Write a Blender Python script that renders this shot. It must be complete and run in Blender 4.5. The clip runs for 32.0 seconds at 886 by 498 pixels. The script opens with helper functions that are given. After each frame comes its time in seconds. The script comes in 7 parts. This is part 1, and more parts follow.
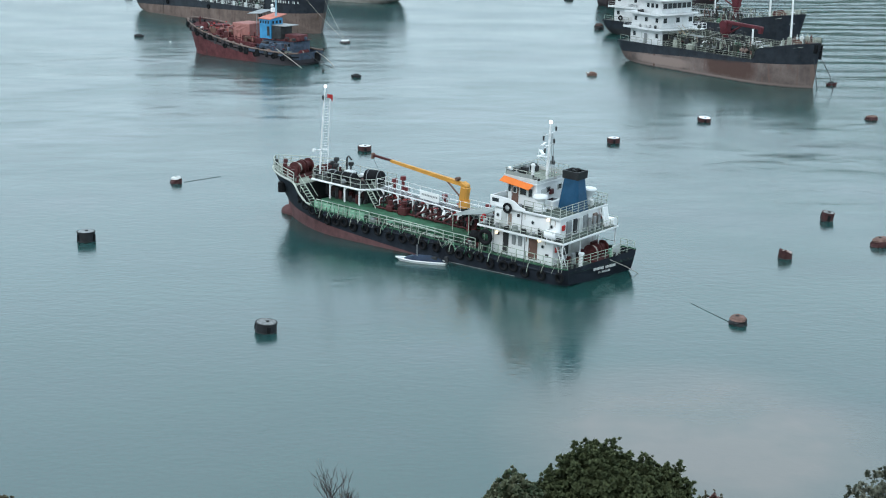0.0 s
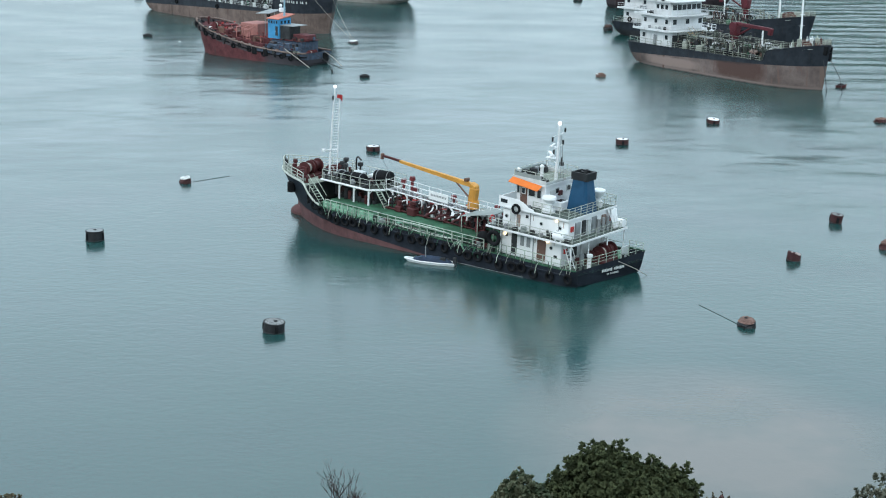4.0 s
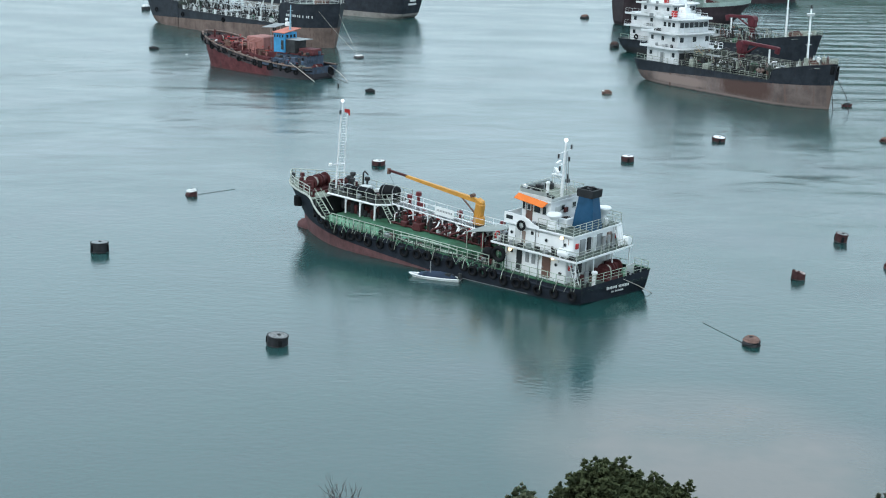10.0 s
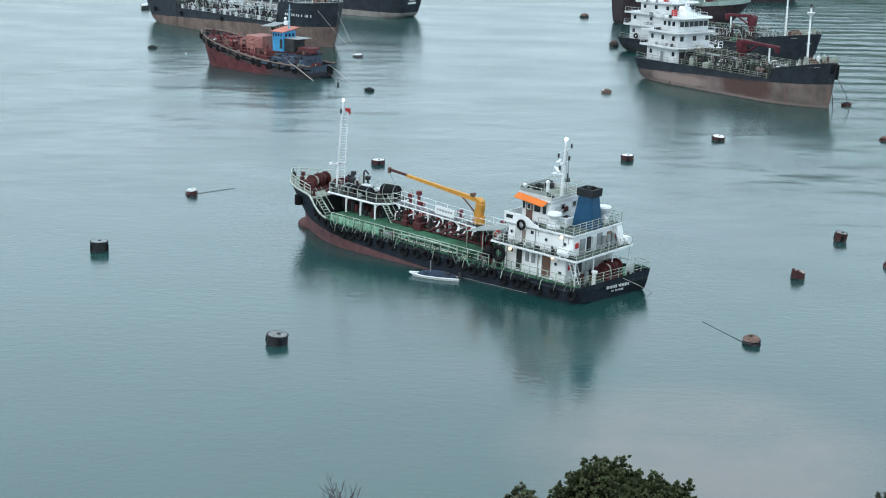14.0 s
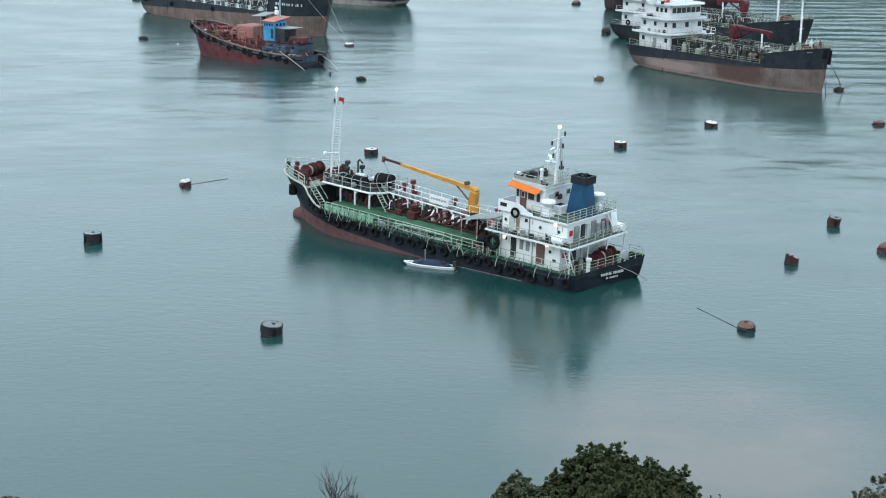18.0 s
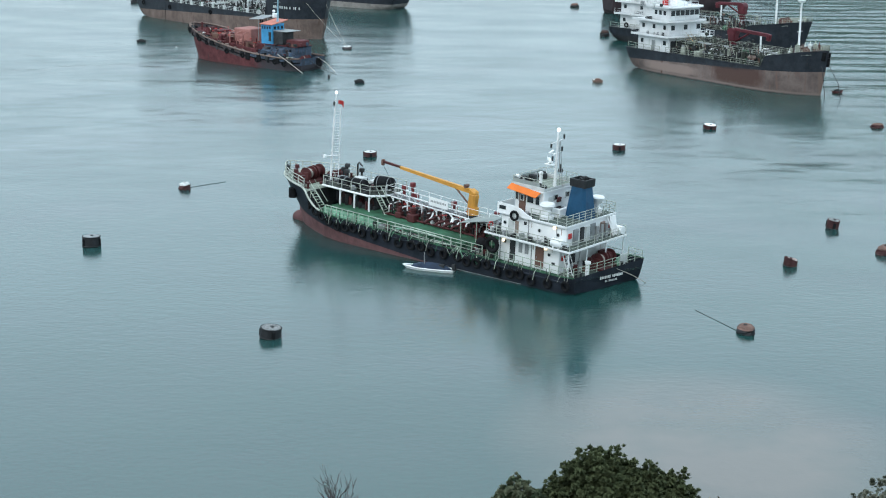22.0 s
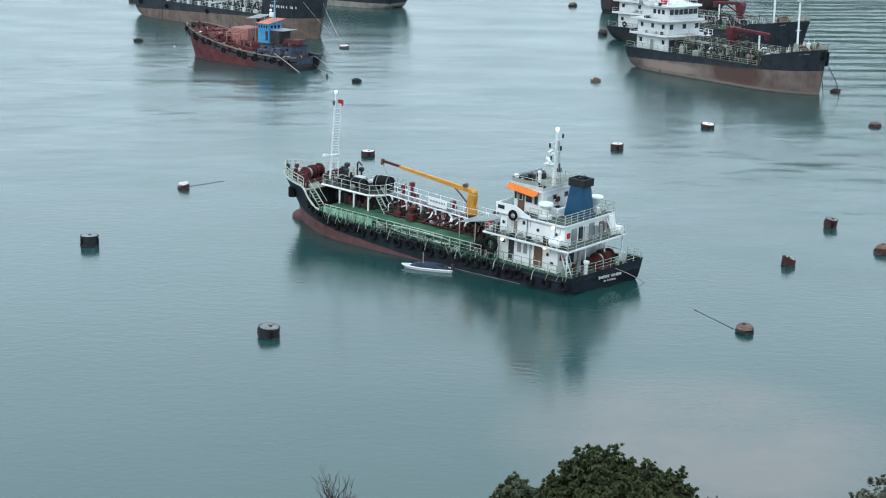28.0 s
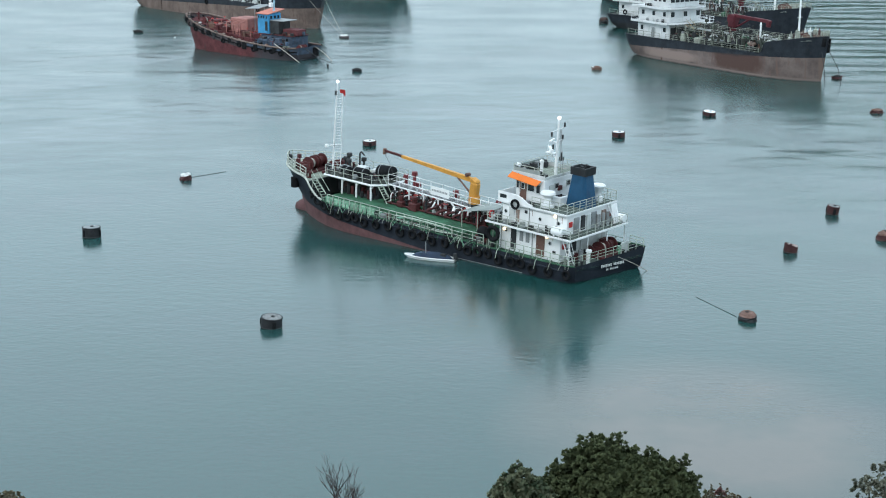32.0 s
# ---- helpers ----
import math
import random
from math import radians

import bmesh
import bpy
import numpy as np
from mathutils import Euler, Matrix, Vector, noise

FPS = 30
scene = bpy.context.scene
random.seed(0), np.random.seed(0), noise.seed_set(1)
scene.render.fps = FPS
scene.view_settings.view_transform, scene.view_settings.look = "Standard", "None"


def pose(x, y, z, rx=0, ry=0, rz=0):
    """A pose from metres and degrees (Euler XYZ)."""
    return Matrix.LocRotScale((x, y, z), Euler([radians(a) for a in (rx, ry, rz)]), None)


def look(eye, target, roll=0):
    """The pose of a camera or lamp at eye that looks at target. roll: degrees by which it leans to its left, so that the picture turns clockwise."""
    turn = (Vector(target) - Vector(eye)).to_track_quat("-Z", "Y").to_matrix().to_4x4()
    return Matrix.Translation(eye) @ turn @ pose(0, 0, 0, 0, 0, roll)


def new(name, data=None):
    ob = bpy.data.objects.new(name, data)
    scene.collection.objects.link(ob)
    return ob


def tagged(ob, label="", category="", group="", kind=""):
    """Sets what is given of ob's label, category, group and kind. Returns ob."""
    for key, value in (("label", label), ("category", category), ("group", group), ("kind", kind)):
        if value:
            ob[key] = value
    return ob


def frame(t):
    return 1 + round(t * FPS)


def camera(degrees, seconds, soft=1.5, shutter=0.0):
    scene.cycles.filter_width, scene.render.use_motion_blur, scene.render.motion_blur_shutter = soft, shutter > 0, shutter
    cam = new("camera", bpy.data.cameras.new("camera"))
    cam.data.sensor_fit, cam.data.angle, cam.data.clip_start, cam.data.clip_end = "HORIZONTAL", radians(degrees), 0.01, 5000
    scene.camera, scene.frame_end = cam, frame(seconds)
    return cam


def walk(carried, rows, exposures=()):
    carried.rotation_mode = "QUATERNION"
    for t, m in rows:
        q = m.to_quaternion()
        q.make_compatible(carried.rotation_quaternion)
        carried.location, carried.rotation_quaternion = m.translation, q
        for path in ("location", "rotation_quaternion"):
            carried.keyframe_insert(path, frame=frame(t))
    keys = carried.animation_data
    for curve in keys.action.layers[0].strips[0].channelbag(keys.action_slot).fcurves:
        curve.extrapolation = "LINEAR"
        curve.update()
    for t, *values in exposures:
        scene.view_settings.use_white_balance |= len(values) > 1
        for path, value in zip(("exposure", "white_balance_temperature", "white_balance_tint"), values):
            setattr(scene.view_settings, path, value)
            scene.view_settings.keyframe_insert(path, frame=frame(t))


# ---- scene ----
cam = camera(33.56, 32.0, soft=1.08)

# a hand-held view from the hillside, 37 m above the water: it only turns
TURNS = (
    (0, 74.937, -0.312, -0.459), (0.5, 74.970, -0.301, -0.428), (1, 74.973, -0.393, -0.273), (1.5, 74.996, -0.360, -0.270),
    (2, 75.003, -0.331, -0.284), (2.5, 74.985, -0.342, -0.252), (3, 74.953, -0.347, -0.215), (3.5, 74.949, -0.421, -0.140),
    (5.5, 75.111, -0.531, 0.048), (6, 75.198, -0.585, 0.195), (6.5, 75.254, -0.610, 0.213), (7, 75.303, -0.736, 0.240),
    (7.5, 75.361, -0.835, 0.228), (8, 75.411, -0.855, 0.218), (8.5, 75.422, -0.909, 0.238), (9, 75.433, -0.935, 0.241),
    (9.5, 75.494, -0.951, 0.236), (10, 75.546, -0.986, 0.226), (10.5, 75.565, -1.007, 0.208), (11, 75.562, -0.968, 0.217),
    (11.5, 75.520, -0.998, 0.259), (12, 75.498, -0.968, 0.250), (12.5, 75.487, -0.998, 0.254), (13, 75.490, -0.953, 0.212),
    (13.5, 75.515, -0.948, 0.196), (14, 75.509, -0.978, 0.210), (14.5, 75.552, -0.962, 0.215), (16.5, 75.372, -0.647, 0.097),
    (17, 75.110, -0.525, 0.034), (17.5, 75.041, -0.521, -0.103), (18, 75.066, -0.527, -0.151), (18.5, 75.052, -0.472, -0.093),
    (19, 75.036, -0.407, -0.106), (19.5, 75.078, -0.466, -0.114), (20, 75.199, -0.475, -0.184), (20.5, 75.308, -0.521, -0.201),
    (21, 75.412, -0.554, -0.227), (21.5, 75.268, -0.556, -0.191), (22, 75.175, -0.480, -0.212), (22.5, 75.145, -0.607, -0.177),
    (23, 75.144, -0.549, -0.227), (23.5, 75.243, -0.570, -0.392), (24, 75.252, -0.590, -0.420), (24.5, 75.218, -0.537, -0.395),
    (25, 75.198, -0.576, -0.357), (25.5, 75.264, -0.554, -0.352), (27.5, 75.030, -0.524, -0.255), (28, 75.144, -0.483, -0.286),
    (28.5, 75.128, -0.504, -0.189), (29, 75.030, -0.511, -0.135), (29.5, 74.979, -0.493, -0.158), (30, 74.954, -0.485, -0.212),
    (30.5, 74.843, -0.380, -0.264), (31, 74.800, -0.305, -0.295), (31.5, 74.828, -0.265, -0.317), (32, 74.729, -0.100, -0.307),
)
walk(cam, [(t, pose(0, 0, 37, rx, ry, rz)) for t, rx, ry, rz in TURNS])

# ---------------------------------------------------------------- light: a bright overcast sky
world = bpy.data.worlds.new("overcast")
scene.world = world
world.use_nodes = True
wn, wl = world.node_tree.nodes, world.node_tree.links
sky = wn.new("ShaderNodeTexSky")
sky.sky_type = "NISHITA"
sky.sun_disc = False
sky.sun_elevation, sky.sun_rotation = radians(45), radians(215)
sky.dust_density, sky.air_density = 4.0, 1.0
cloud = wn.new("ShaderNodeMix")
cloud.data_type = "RGBA"
cloud.inputs["Factor"].default_value = 0.86
cloud.inputs["B"].default_value = (7.98, 10.06, 11.4, 1)
wl.new(sky.outputs["Color"], cloud.inputs["A"])
wl.new(cloud.outputs["Result"], wn["Background"].inputs["Color"])
wn["Background"].inputs["Strength"].default_value = 0.146

sun = new("sun", bpy.data.lights.new("sun", "SUN"))
sun.data.energy, sun.data.angle, sun.data.color = 0.95, radians(35), (1, 0.98, 0.96)
sun.matrix_world = look((-70, 20, 120), (0, 120, 0))
scene.view_settings.exposure = 0.0


# ---------------------------------------------------------------- materials
def nodes_of(name):
    m = bpy.data.materials.new(name)
    m.use_nodes = True
    return m, m.node_tree.nodes, m.node_tree.links, m.node_tree.nodes["Principled BSDF"]


def noise_tex(n, l, vec, scale, detail=4, rough=0.6):
    t = n.new("ShaderNodeTexNoise")
    t.inputs["Scale"].default_value = scale
    t.inputs["Detail"].default_value = detail
    t.inputs["Roughness"].default_value = rough
    l.new(vec, t.inputs["Vector"])
    return t.outputs["Fac"]


def ramp(n, l, fac, lo, hi):
    r = n.new("ShaderNodeMapRange")
    r.inputs["From Min"].default_value, r.inputs["From Max"].default_value = lo, hi
    l.new(fac, r.inputs["Value"])
    return r.outputs["Result"]


def mixed(n, l, fac, a, b):
    x = n.new("ShaderNodeMix")
    x.data_type = "RGBA"
    for key, value in (("Factor", fac), ("A", a), ("B", b)):
        if isinstance(value, tuple):
            x.inputs[key].default_value = (*value, 1)
        elif isinstance(value, float):
            x.inputs[key].default_value = value
        else:
            l.new(value, x.inputs[key])
    return x.outputs["Result"]


def paint(name, col, rough=0.55, metal=0.0, gloss=0.3, wear=0.35, rust=0.0, rust_col=(0.12, 0.05, 0.025), scale=1.0, streak=3.0):
    """Weathered paint: faded patches, fine grain, and rust in runs down the surface."""
    m, n, l, p = nodes_of(name)
    co = n.new("ShaderNodeTexCoord").outputs["Object"]
    mp = n.new("ShaderNodeMapping")
    mp.inputs["Scale"].default_value = (streak, streak, 0.5)
    l.new(co, mp.inputs["Vector"])
    big = noise_tex(n, l, co, 0.7 * scale, 5)
    fine = noise_tex(n, l, co, 7 * scale, 4)
    runs = noise_tex(n, l, mp.outputs["Vector"], 0.8 * scale, 5, 0.65)
    dark = tuple(c * (1 - wear) for c in col)
    light = tuple(min(1, c * (1 + 0.4 * wear) + 0.02 * wear) for c in col)
    c = mixed(n, l, ramp(n, l, big, 0.3, 0.7), dark, light)
    c = mixed(n, l, ramp(n, l, fine, 0.55, 0.85), c, tuple(x * (1 - 0.7 * wear) for x in col))
    if rust > 0:
        c = mixed(n, l, ramp(n, l, runs, 0.72 - 0.35 * rust, 0.86 - 0.25 * rust), c, rust_col)
    l.new(c, p.inputs["Base Color"])
    p.inputs["Metallic"].default_value = metal
    p.inputs["Specular IOR Level"].default_value = gloss
    r = n.new("ShaderNodeMapRange")
    r.inputs["To Min"].default_value, r.inputs["To Max"].default_value = max(0.05, rough - 0.15), min(1, rough + 0.2)
    l.new(fine, r.inputs["Value"])
    l.new(r.outputs["Result"], p.inputs["Roughness"])
    b = n.new("ShaderNodeBump")
    b.inputs["Strength"].default_value, b.inputs["Distance"].default_value = 0.4, 0.03
    l.new(runs, b.inputs["Height"])
    l.new(b.outputs["Normal"], p.inputs["Normal"])
    return m


def glow(name, col, strength):
    m, n, l, p = nodes_of(name)
    p.inputs["Base Color"].default_value = (*col, 1)
    p.inputs["Emission Color"].default_value = (*col, 1)
    p.inputs["Emission Strength"].default_value = strength
    return m


def water_material():
    m, n, l, p = nodes_of("harbour_water")
    still = n.new("ShaderNodeNewGeometry").outputs["Position"]
    co = n.new("ShaderNodeTexCoord").outputs["Object"]

    def stretched(sx, sy, turn=0.0):
        mp = n.new("ShaderNodeMapping")
        mp.inputs["Scale"].default_value = (sx, sy, 1)
        mp.inputs["Rotation"].default_value = (0, 0, radians(turn))
        l.new(co, mp.inputs["Vector"])
        return mp.outputs["Vector"]

    def spot(x, y, rx, ry, soft=0.6):
        mp = n.new("ShaderNodeMapping")
        mp.vector_type = "TEXTURE"
        mp.inputs["Location"].default_value = (x, y, 0)
        mp.inputs["Scale"].default_value = (rx, ry, 1000)
        l.new(still, mp.inputs["Vector"])
        ln = n.new("ShaderNodeVectorMath")
        ln.operation = "LENGTH"
        l.new(mp.outputs["Vector"], ln.inputs[0])
        return ramp(n, l, ln.outputs["Value"], 1.0, 1.0 - soft)

    def times(a, b):
        x = n.new("ShaderNodeMath")
        x.operation = "MULTIPLY"
        for i, q in enumerate((a, b)):
            if isinstance(q, float):
                x.inputs[i].default_value = q
            else:
                l.new(q, x.inputs[i])
        return x.outputs[0]

    def plus(a, b):
        x = n.new("ShaderNodeMath")
        x.operation = "ADD"
        l.new(a, x.inputs[0])
        l.new(b, x.inputs[1])
        return x.outputs[0]

    # colour: milky green water with paler and silty drifts
    c = mixed(n, l, ramp(n, l, noise_tex(n, l, stretched(0.012, 0.03), 1.0, 4), 0.35, 0.7), (0.0055, 0.046, 0.042), (0.0085, 0.054, 0.051))
    c = mixed(n, l, ramp(n, l, noise_tex(n, l, stretched(0.03, 0.06, 20), 1.0, 5, 0.6), 0.45, 0.75), c, (0.034, 0.058, 0.064))
    c = mixed(n, l, ramp(n, l, noise_tex(n, l, stretched(0.07, 0.1, 35), 1.0, 4, 0.6), 0.42, 0.72), c, (0.012, 0.058, 0.052))
    # wide spot mixed paler to brighten the water on the left
    pale = times(spot(-42, 120, 46, 60, 0.9), ramp(n, l, noise_tex(n, l, stretched(0.02, 0.03), 1.0, 3), 0.1, 0.6))
    c = mixed(n, l, times(pale, 0.7), c, (0.028, 0.077, 0.078))
    silt = times(spot(18, 90, 15, 16, 0.5), ramp(n, l, noise_tex(n, l, stretched(0.05, 0.05), 1.0, 4), 0.2, 0.55))
    c = mixed(n, l, times(silt, 0.8), c, (0.15, 0.122, 0.105))
    l.new(c, p.inputs["Base Color"])
    p.inputs["IOR"].default_value = 1.8
    near = n.new("ShaderNodeSeparateXYZ")
    l.new(still, near.inputs[0])
    # wind: rougher cat's paws and smoother slicks
    patch = ramp(n, l, noise_tex(n, l, stretched(0.035, 0.07, 12), 1.0, 4, 0.6), 0.35, 0.65)
    ruffled = ramp(n, l, near.outputs["Y"], 100.0, 230.0)
    ruffled.node.inputs["To Min"].default_value, ruffled.node.inputs["To Max"].default_value = 0.172, 0.22
    calm = n.new("ShaderNodeMapRange")
    calm.inputs["To Min"].default_value, calm.inputs["To Max"].default_value = 0.8, 1.15
    l.new(patch, calm.inputs["Value"])
    l.new(times(ruffled, calm.outputs["Result"]), p.inputs["Roughness"])
    # relief: short chop, long low swells, a boat's wake
    chop = times(noise_tex(n, l, stretched(0.6, 0.95, 4), 1.1, 3, 0.5), 0.024)
    fine = times(noise_tex(n, l, stretched(1.1, 1.7, -6), 1.4, 3, 0.5), 0.016)
    fine = times(fine, ramp(n, l, near.outputs["Y"], 60.0, 105.0))
    chop = times(chop, ramp(n, l, near.outputs["Y"], 70.0, 125.0))
    chop = times(chop, ramp(n, l, near.outputs["Y"], 420.0, 180.0))
    swell = noise_tex(n, l, stretched(0.05, 0.075, -5), 1.0, 2.5, 0.5)
    crest = times(ramp(n, l, swell, 0.4, 0.78), 0.29)
    band = plus(spot(-50, 250, 90, 95, 0.6), spot(40, 185, 50, 50, 0.8))
    crest = times(crest, band)
    bow_wave = n.new("ShaderNodeTexWave")
    bow_wave.wave_type, bow_wave.bands_direction = "BANDS", "Y"
    for key, value in (("Scale", 0.034), ("Distortion", 7.0), ("Detail", 3.0), ("Detail Scale", 1.1), ("Detail Roughness", 0.55)):
        bow_wave.inputs[key].default_value = value
    l.new(stretched(0.4, 1.0, -4), bow_wave.inputs["Vector"])
    level = plus(times(bow_wave.outputs["Fac"], 0.27), times(noise_tex(n, l, stretched(0.07, 0.12, 8), 1.0, 3, 0.55), 1.1))
    wake = times(level, spot(112, 320, 66, 150, 0.6))
    b = n.new("ShaderNodeBump")
    b.inputs["Strength"].default_value, b.inputs["Distance"].default_value = 1.0, 1.0
    l.new(plus(plus(plus(chop, fine), crest), wake), b.inputs["Height"])
    l.new(b.outputs["Normal"], p.inputs["Normal"])
    return m


def leaf_material(name, a, b):
    m, n, l, p = nodes_of(name)
    g = n.new("ShaderNodeNewGeometry").outputs["Random Per Island"]
    l.new(mixed(n, l, g, a, b), p.inputs["Base Color"])
    p.inputs["Roughness"].default_value = 0.85
    p.inputs["Specular IOR Level"].default_value = 0.15
    return m


def patched(m, x0, x1, z0, z1, col):
    """A ragged repainted or rusted patch on a hull, between x0 and x1 and z0 and z1."""
    n, l = m.node_tree.nodes, m.node_tree.links
    p = n["Principled BSDF"]
    old = p.inputs["Base Color"].links[0].from_socket
    co = n.new("ShaderNodeTexCoord").outputs["Object"]
    warp = n.new("ShaderNodeTexNoise")
    warp.inputs["Scale"].default_value, warp.inputs["Detail"].default_value = 0.9, 5
    l.new(co, warp.inputs["Vector"])
    mp = n.new("ShaderNodeMapping")
    mp.vector_type = "TEXTURE"
    mp.inputs["Location"].default_value = ((x0 + x1) / 2, 0, (z0 + z1) / 2)
    mp.inputs["Scale"].default_value = (abs(x1 - x0) / 2, 1000, abs(z1 - z0) / 2)
    l.new(co, mp.inputs["Vector"])
    sep = n.new("ShaderNodeSeparateXYZ")
    l.new(mp.outputs["Vector"], sep.inputs[0])
    far = None
    for k in ("X", "Z"):
        q = n.new("ShaderNodeMath")
        q.operation = "POWER"
        a = n.new("ShaderNodeMath")
        a.operation = "ABSOLUTE"
        l.new(sep.outputs[k], a.inputs[0])
        l.new(a.outputs[0], q.inputs[0])
        q.inputs[1].default_value = 4.0
        if far is None:
            far = q
        else:
            s = n.new("ShaderNodeMath")
            s.operation = "ADD"
            l.new(far.outputs[0], s.inputs[0])
            l.new(q.outputs[0], s.inputs[1])
            far = s
    s = n.new("ShaderNodeMath")
    s.operation = "ADD"
    l.new(far.outputs[0], s.inputs[0])
    l.new(ramp(n, l, warp.outputs["Fac"], 0.1, 0.9), s.inputs[1])
    l.new(mixed(n, l, ramp(n, l, s.outputs[0], 1.95, 0.75), old, col), p.inputs["Base Color"])
    return m


M_BLACK = paint("black_hull_paint", (0.014, 0.02, 0.031), 0.6, gloss=0.2, wear=0.4, rust=0.25, rust_col=(0.03, 0.023, 0.02))
# black of the far hulls, lifted a little to paint in haze
M_FAR_BLACK = paint("faded_black_hull_paint", (0.017, 0.023, 0.033), 0.55, gloss=0.3, wear=0.45, rust=0.35, rust_col=(0.045, 0.035, 0.032))
M_OXIDE = paint("red_antifouling", (0.13, 0.06, 0.062), 0.75, wear=0.45, rust=0.4, rust_col=(0.07, 0.045, 0.042))
M_TAN_RUST = patched(paint("stained_pink_antifouling", (0.175, 0.135, 0.125), 0.8, wear=0.42, rust=0.55, rust_col=(0.16, 0.105, 0.09), scale=0.6), -20.5, -8.5, 0.4, 4.2, (0.085, 0.05, 0.043))
patched(M_TAN_RUST, -46, 3, -0.5, 0.5, (0.2, 0.155, 0.14))
patched(M_TAN_RUST, -31, -11, 2.9, 5.6, (0.04, 0.034, 0.034))
patched(M_TAN_RUST, -33.4, -32.9, -0.5, 4.0, (0.1, 0.06, 0.05))
patched(M_TAN_RUST, -0.2, 1.2, -0.5, 4.6, (0.16, 0.115, 0.1))
patched(M_TAN_RUST, -38, -24, 0.6, 2.2, (0.25, 0.19, 0.17))
patched(M_TAN_RUST, -47, 4, -1.2, 0.2, (0.045, 0.042, 0.04))
M_TAN_DARK = paint("dingy_brown_antifouling", (0.165, 0.12, 0.104), 0.85, wear=0.4, rust=0.5, rust_col=(0.09, 0.05, 0.04), scale=0.6)
M_BOOT = paint("pale_grey_boot_top", (0.25, 0.235, 0.22), 0.8, wear=0.35, rust=0.4, rust_col=(0.16, 0.12, 0.1))
M_BARGE_HULL = patched(paint("brick_red_plating", (0.118, 0.031, 0.035), 0.75, wear=0.5, rust=0.45, rust_col=(0.06, 0.035, 0.035)), -36, -21.5, -3, 4, (0.05, 0.045, 0.052))
M_DARK_BROWN = paint("dark_brown_paint", (0.045, 0.018, 0.017), 0.6, wear=0.5)
M_BARGE = paint("brick_red_hull", (0.118, 0.031, 0.035), 0.75, wear=0.5, rust=0.4, rust_col=(0.07, 0.035, 0.03))
M_DECK = paint("green_deck_paint", (0.04, 0.14, 0.078), 0.65, wear=0.55, rust=0.5, rust_col=(0.04, 0.055, 0.042))
M_FAR_DECK = paint("dark_oily_deck", (0.05, 0.06, 0.05), 0.7, wear=0.5, rust=0.3, rust_col=(0.09, 0.05, 0.04))
M_GREY_DECK = paint("grey_green_deck", (0.085, 0.11, 0.095), 0.7, wear=0.4, rust=0.2)
M_RAIL = paint("pale_green_rail_paint", (0.47, 0.56, 0.48), 0.55, wear=0.5, rust=0.55, rust_col=(0.12, 0.13, 0.09), scale=2)
M_GREEN_RAIL = paint("green_rail_paint", (0.2, 0.42, 0.29), 0.55, wear=0.45, rust=0.2, scale=2)
M_DIRTY_RAIL = paint("dirty_rail_paint", (0.33, 0.36, 0.31), 0.6, wear=0.45, rust=0.35, scale=2)
M_CRANE_RED = paint("dull_red_crane", (0.1, 0.014, 0.022), 0.5, wear=0.35, rust=0.2)
M_WHITE = paint("white_ship_paint", (0.84, 0.86, 0.87), 0.45, wear=0.1, rust=0.22, rust_col=(0.46, 0.39, 0.33))
M_WHITE_OLD = paint("stained_white_paint", (0.6, 0.63, 0.63), 0.55, wear=0.28, rust=0.35, rust_col=(0.32, 0.24, 0.19))
M_FAR_WHITE = paint("weathered_white_house_paint", (0.68, 0.7, 0.71), 0.55, wear=0.2, rust=0.3, rust_col=(0.36, 0.29, 0.24), scale=0.7)
M_DARK_MAROON = paint("dark_maroon_hull_paint", (0.03, 0.018, 0.022), 0.6, wear=0.45, rust=0.4, rust_col=(0.03, 0.022, 0.025), scale=0.7)
M_MAROON = paint("maroon_machinery_paint", (0.082, 0.02, 0.021), 0.5, wear=0.4, rust=0.2)
M_RED = paint("red_paint", (0.45, 0.03, 0.03), 0.45, wear=0.25, rust=0.1)
M_DULL_RED = paint("dull_red_paint", (0.17, 0.026, 0.032), 0.5, wear=0.35, rust=0.2)
M_YELLOW = paint("yellow_crane_paint", (0.66, 0.31, 0.05), 0.4, gloss=0.45, wear=0.3, rust=0.25, rust_col=(0.3, 0.13, 0.04))
M_BUFF = paint("buff_stair_paint", (0.5, 0.37, 0.22), 0.6, wear=0.3, rust=0.3)
M_ORANGE = paint("orange_canvas", (0.8, 0.2, 0.04), 0.8, wear=0.15)
M_BLUE = paint("blue_funnel_paint", (0.01, 0.072, 0.155), 0.45, wear=0.3, rust=0.3, rust_col=(0.02, 0.05, 0.09))
M_SKYBLUE = paint("sky_blue_paint", (0.055, 0.3, 0.56), 0.5, wear=0.25, rust=0.15)
M_SKYBLUE_OLD = paint("worn_sky_blue_paint", (0.055, 0.095, 0.15), 0.6, wear=0.5, rust=0.5)
M_PALEBLUE = paint("pale_blue_paint", (0.3, 0.48, 0.58), 0.5, wear=0.3, rust=0.2)
M_NAVY = paint("worn_blue_paint", (0.06, 0.092, 0.14), 0.65, wear=0.6, rust=0.55, rust_col=(0.075, 0.045, 0.042), scale=1.6)
M_PINK = paint("faded_red_lead", (0.38, 0.17, 0.15), 0.7, wear=0.3, rust=0.25, rust_col=(0.25, 0.07, 0.05))
M_ROOF = paint("salmon_roof_paint", (0.55, 0.2, 0.15), 0.65, wear=0.2, rust=0.15)
# black for soot and dark gear, and for shade painted into hollows
M_SOOT_SHADE = paint("soot_black", (0.02, 0.022, 0.025), 0.6, wear=0.4)
M_RUBBER = paint("old_rubber", (0.01, 0.011, 0.013), 0.9, gloss=0.1, wear=0.4)
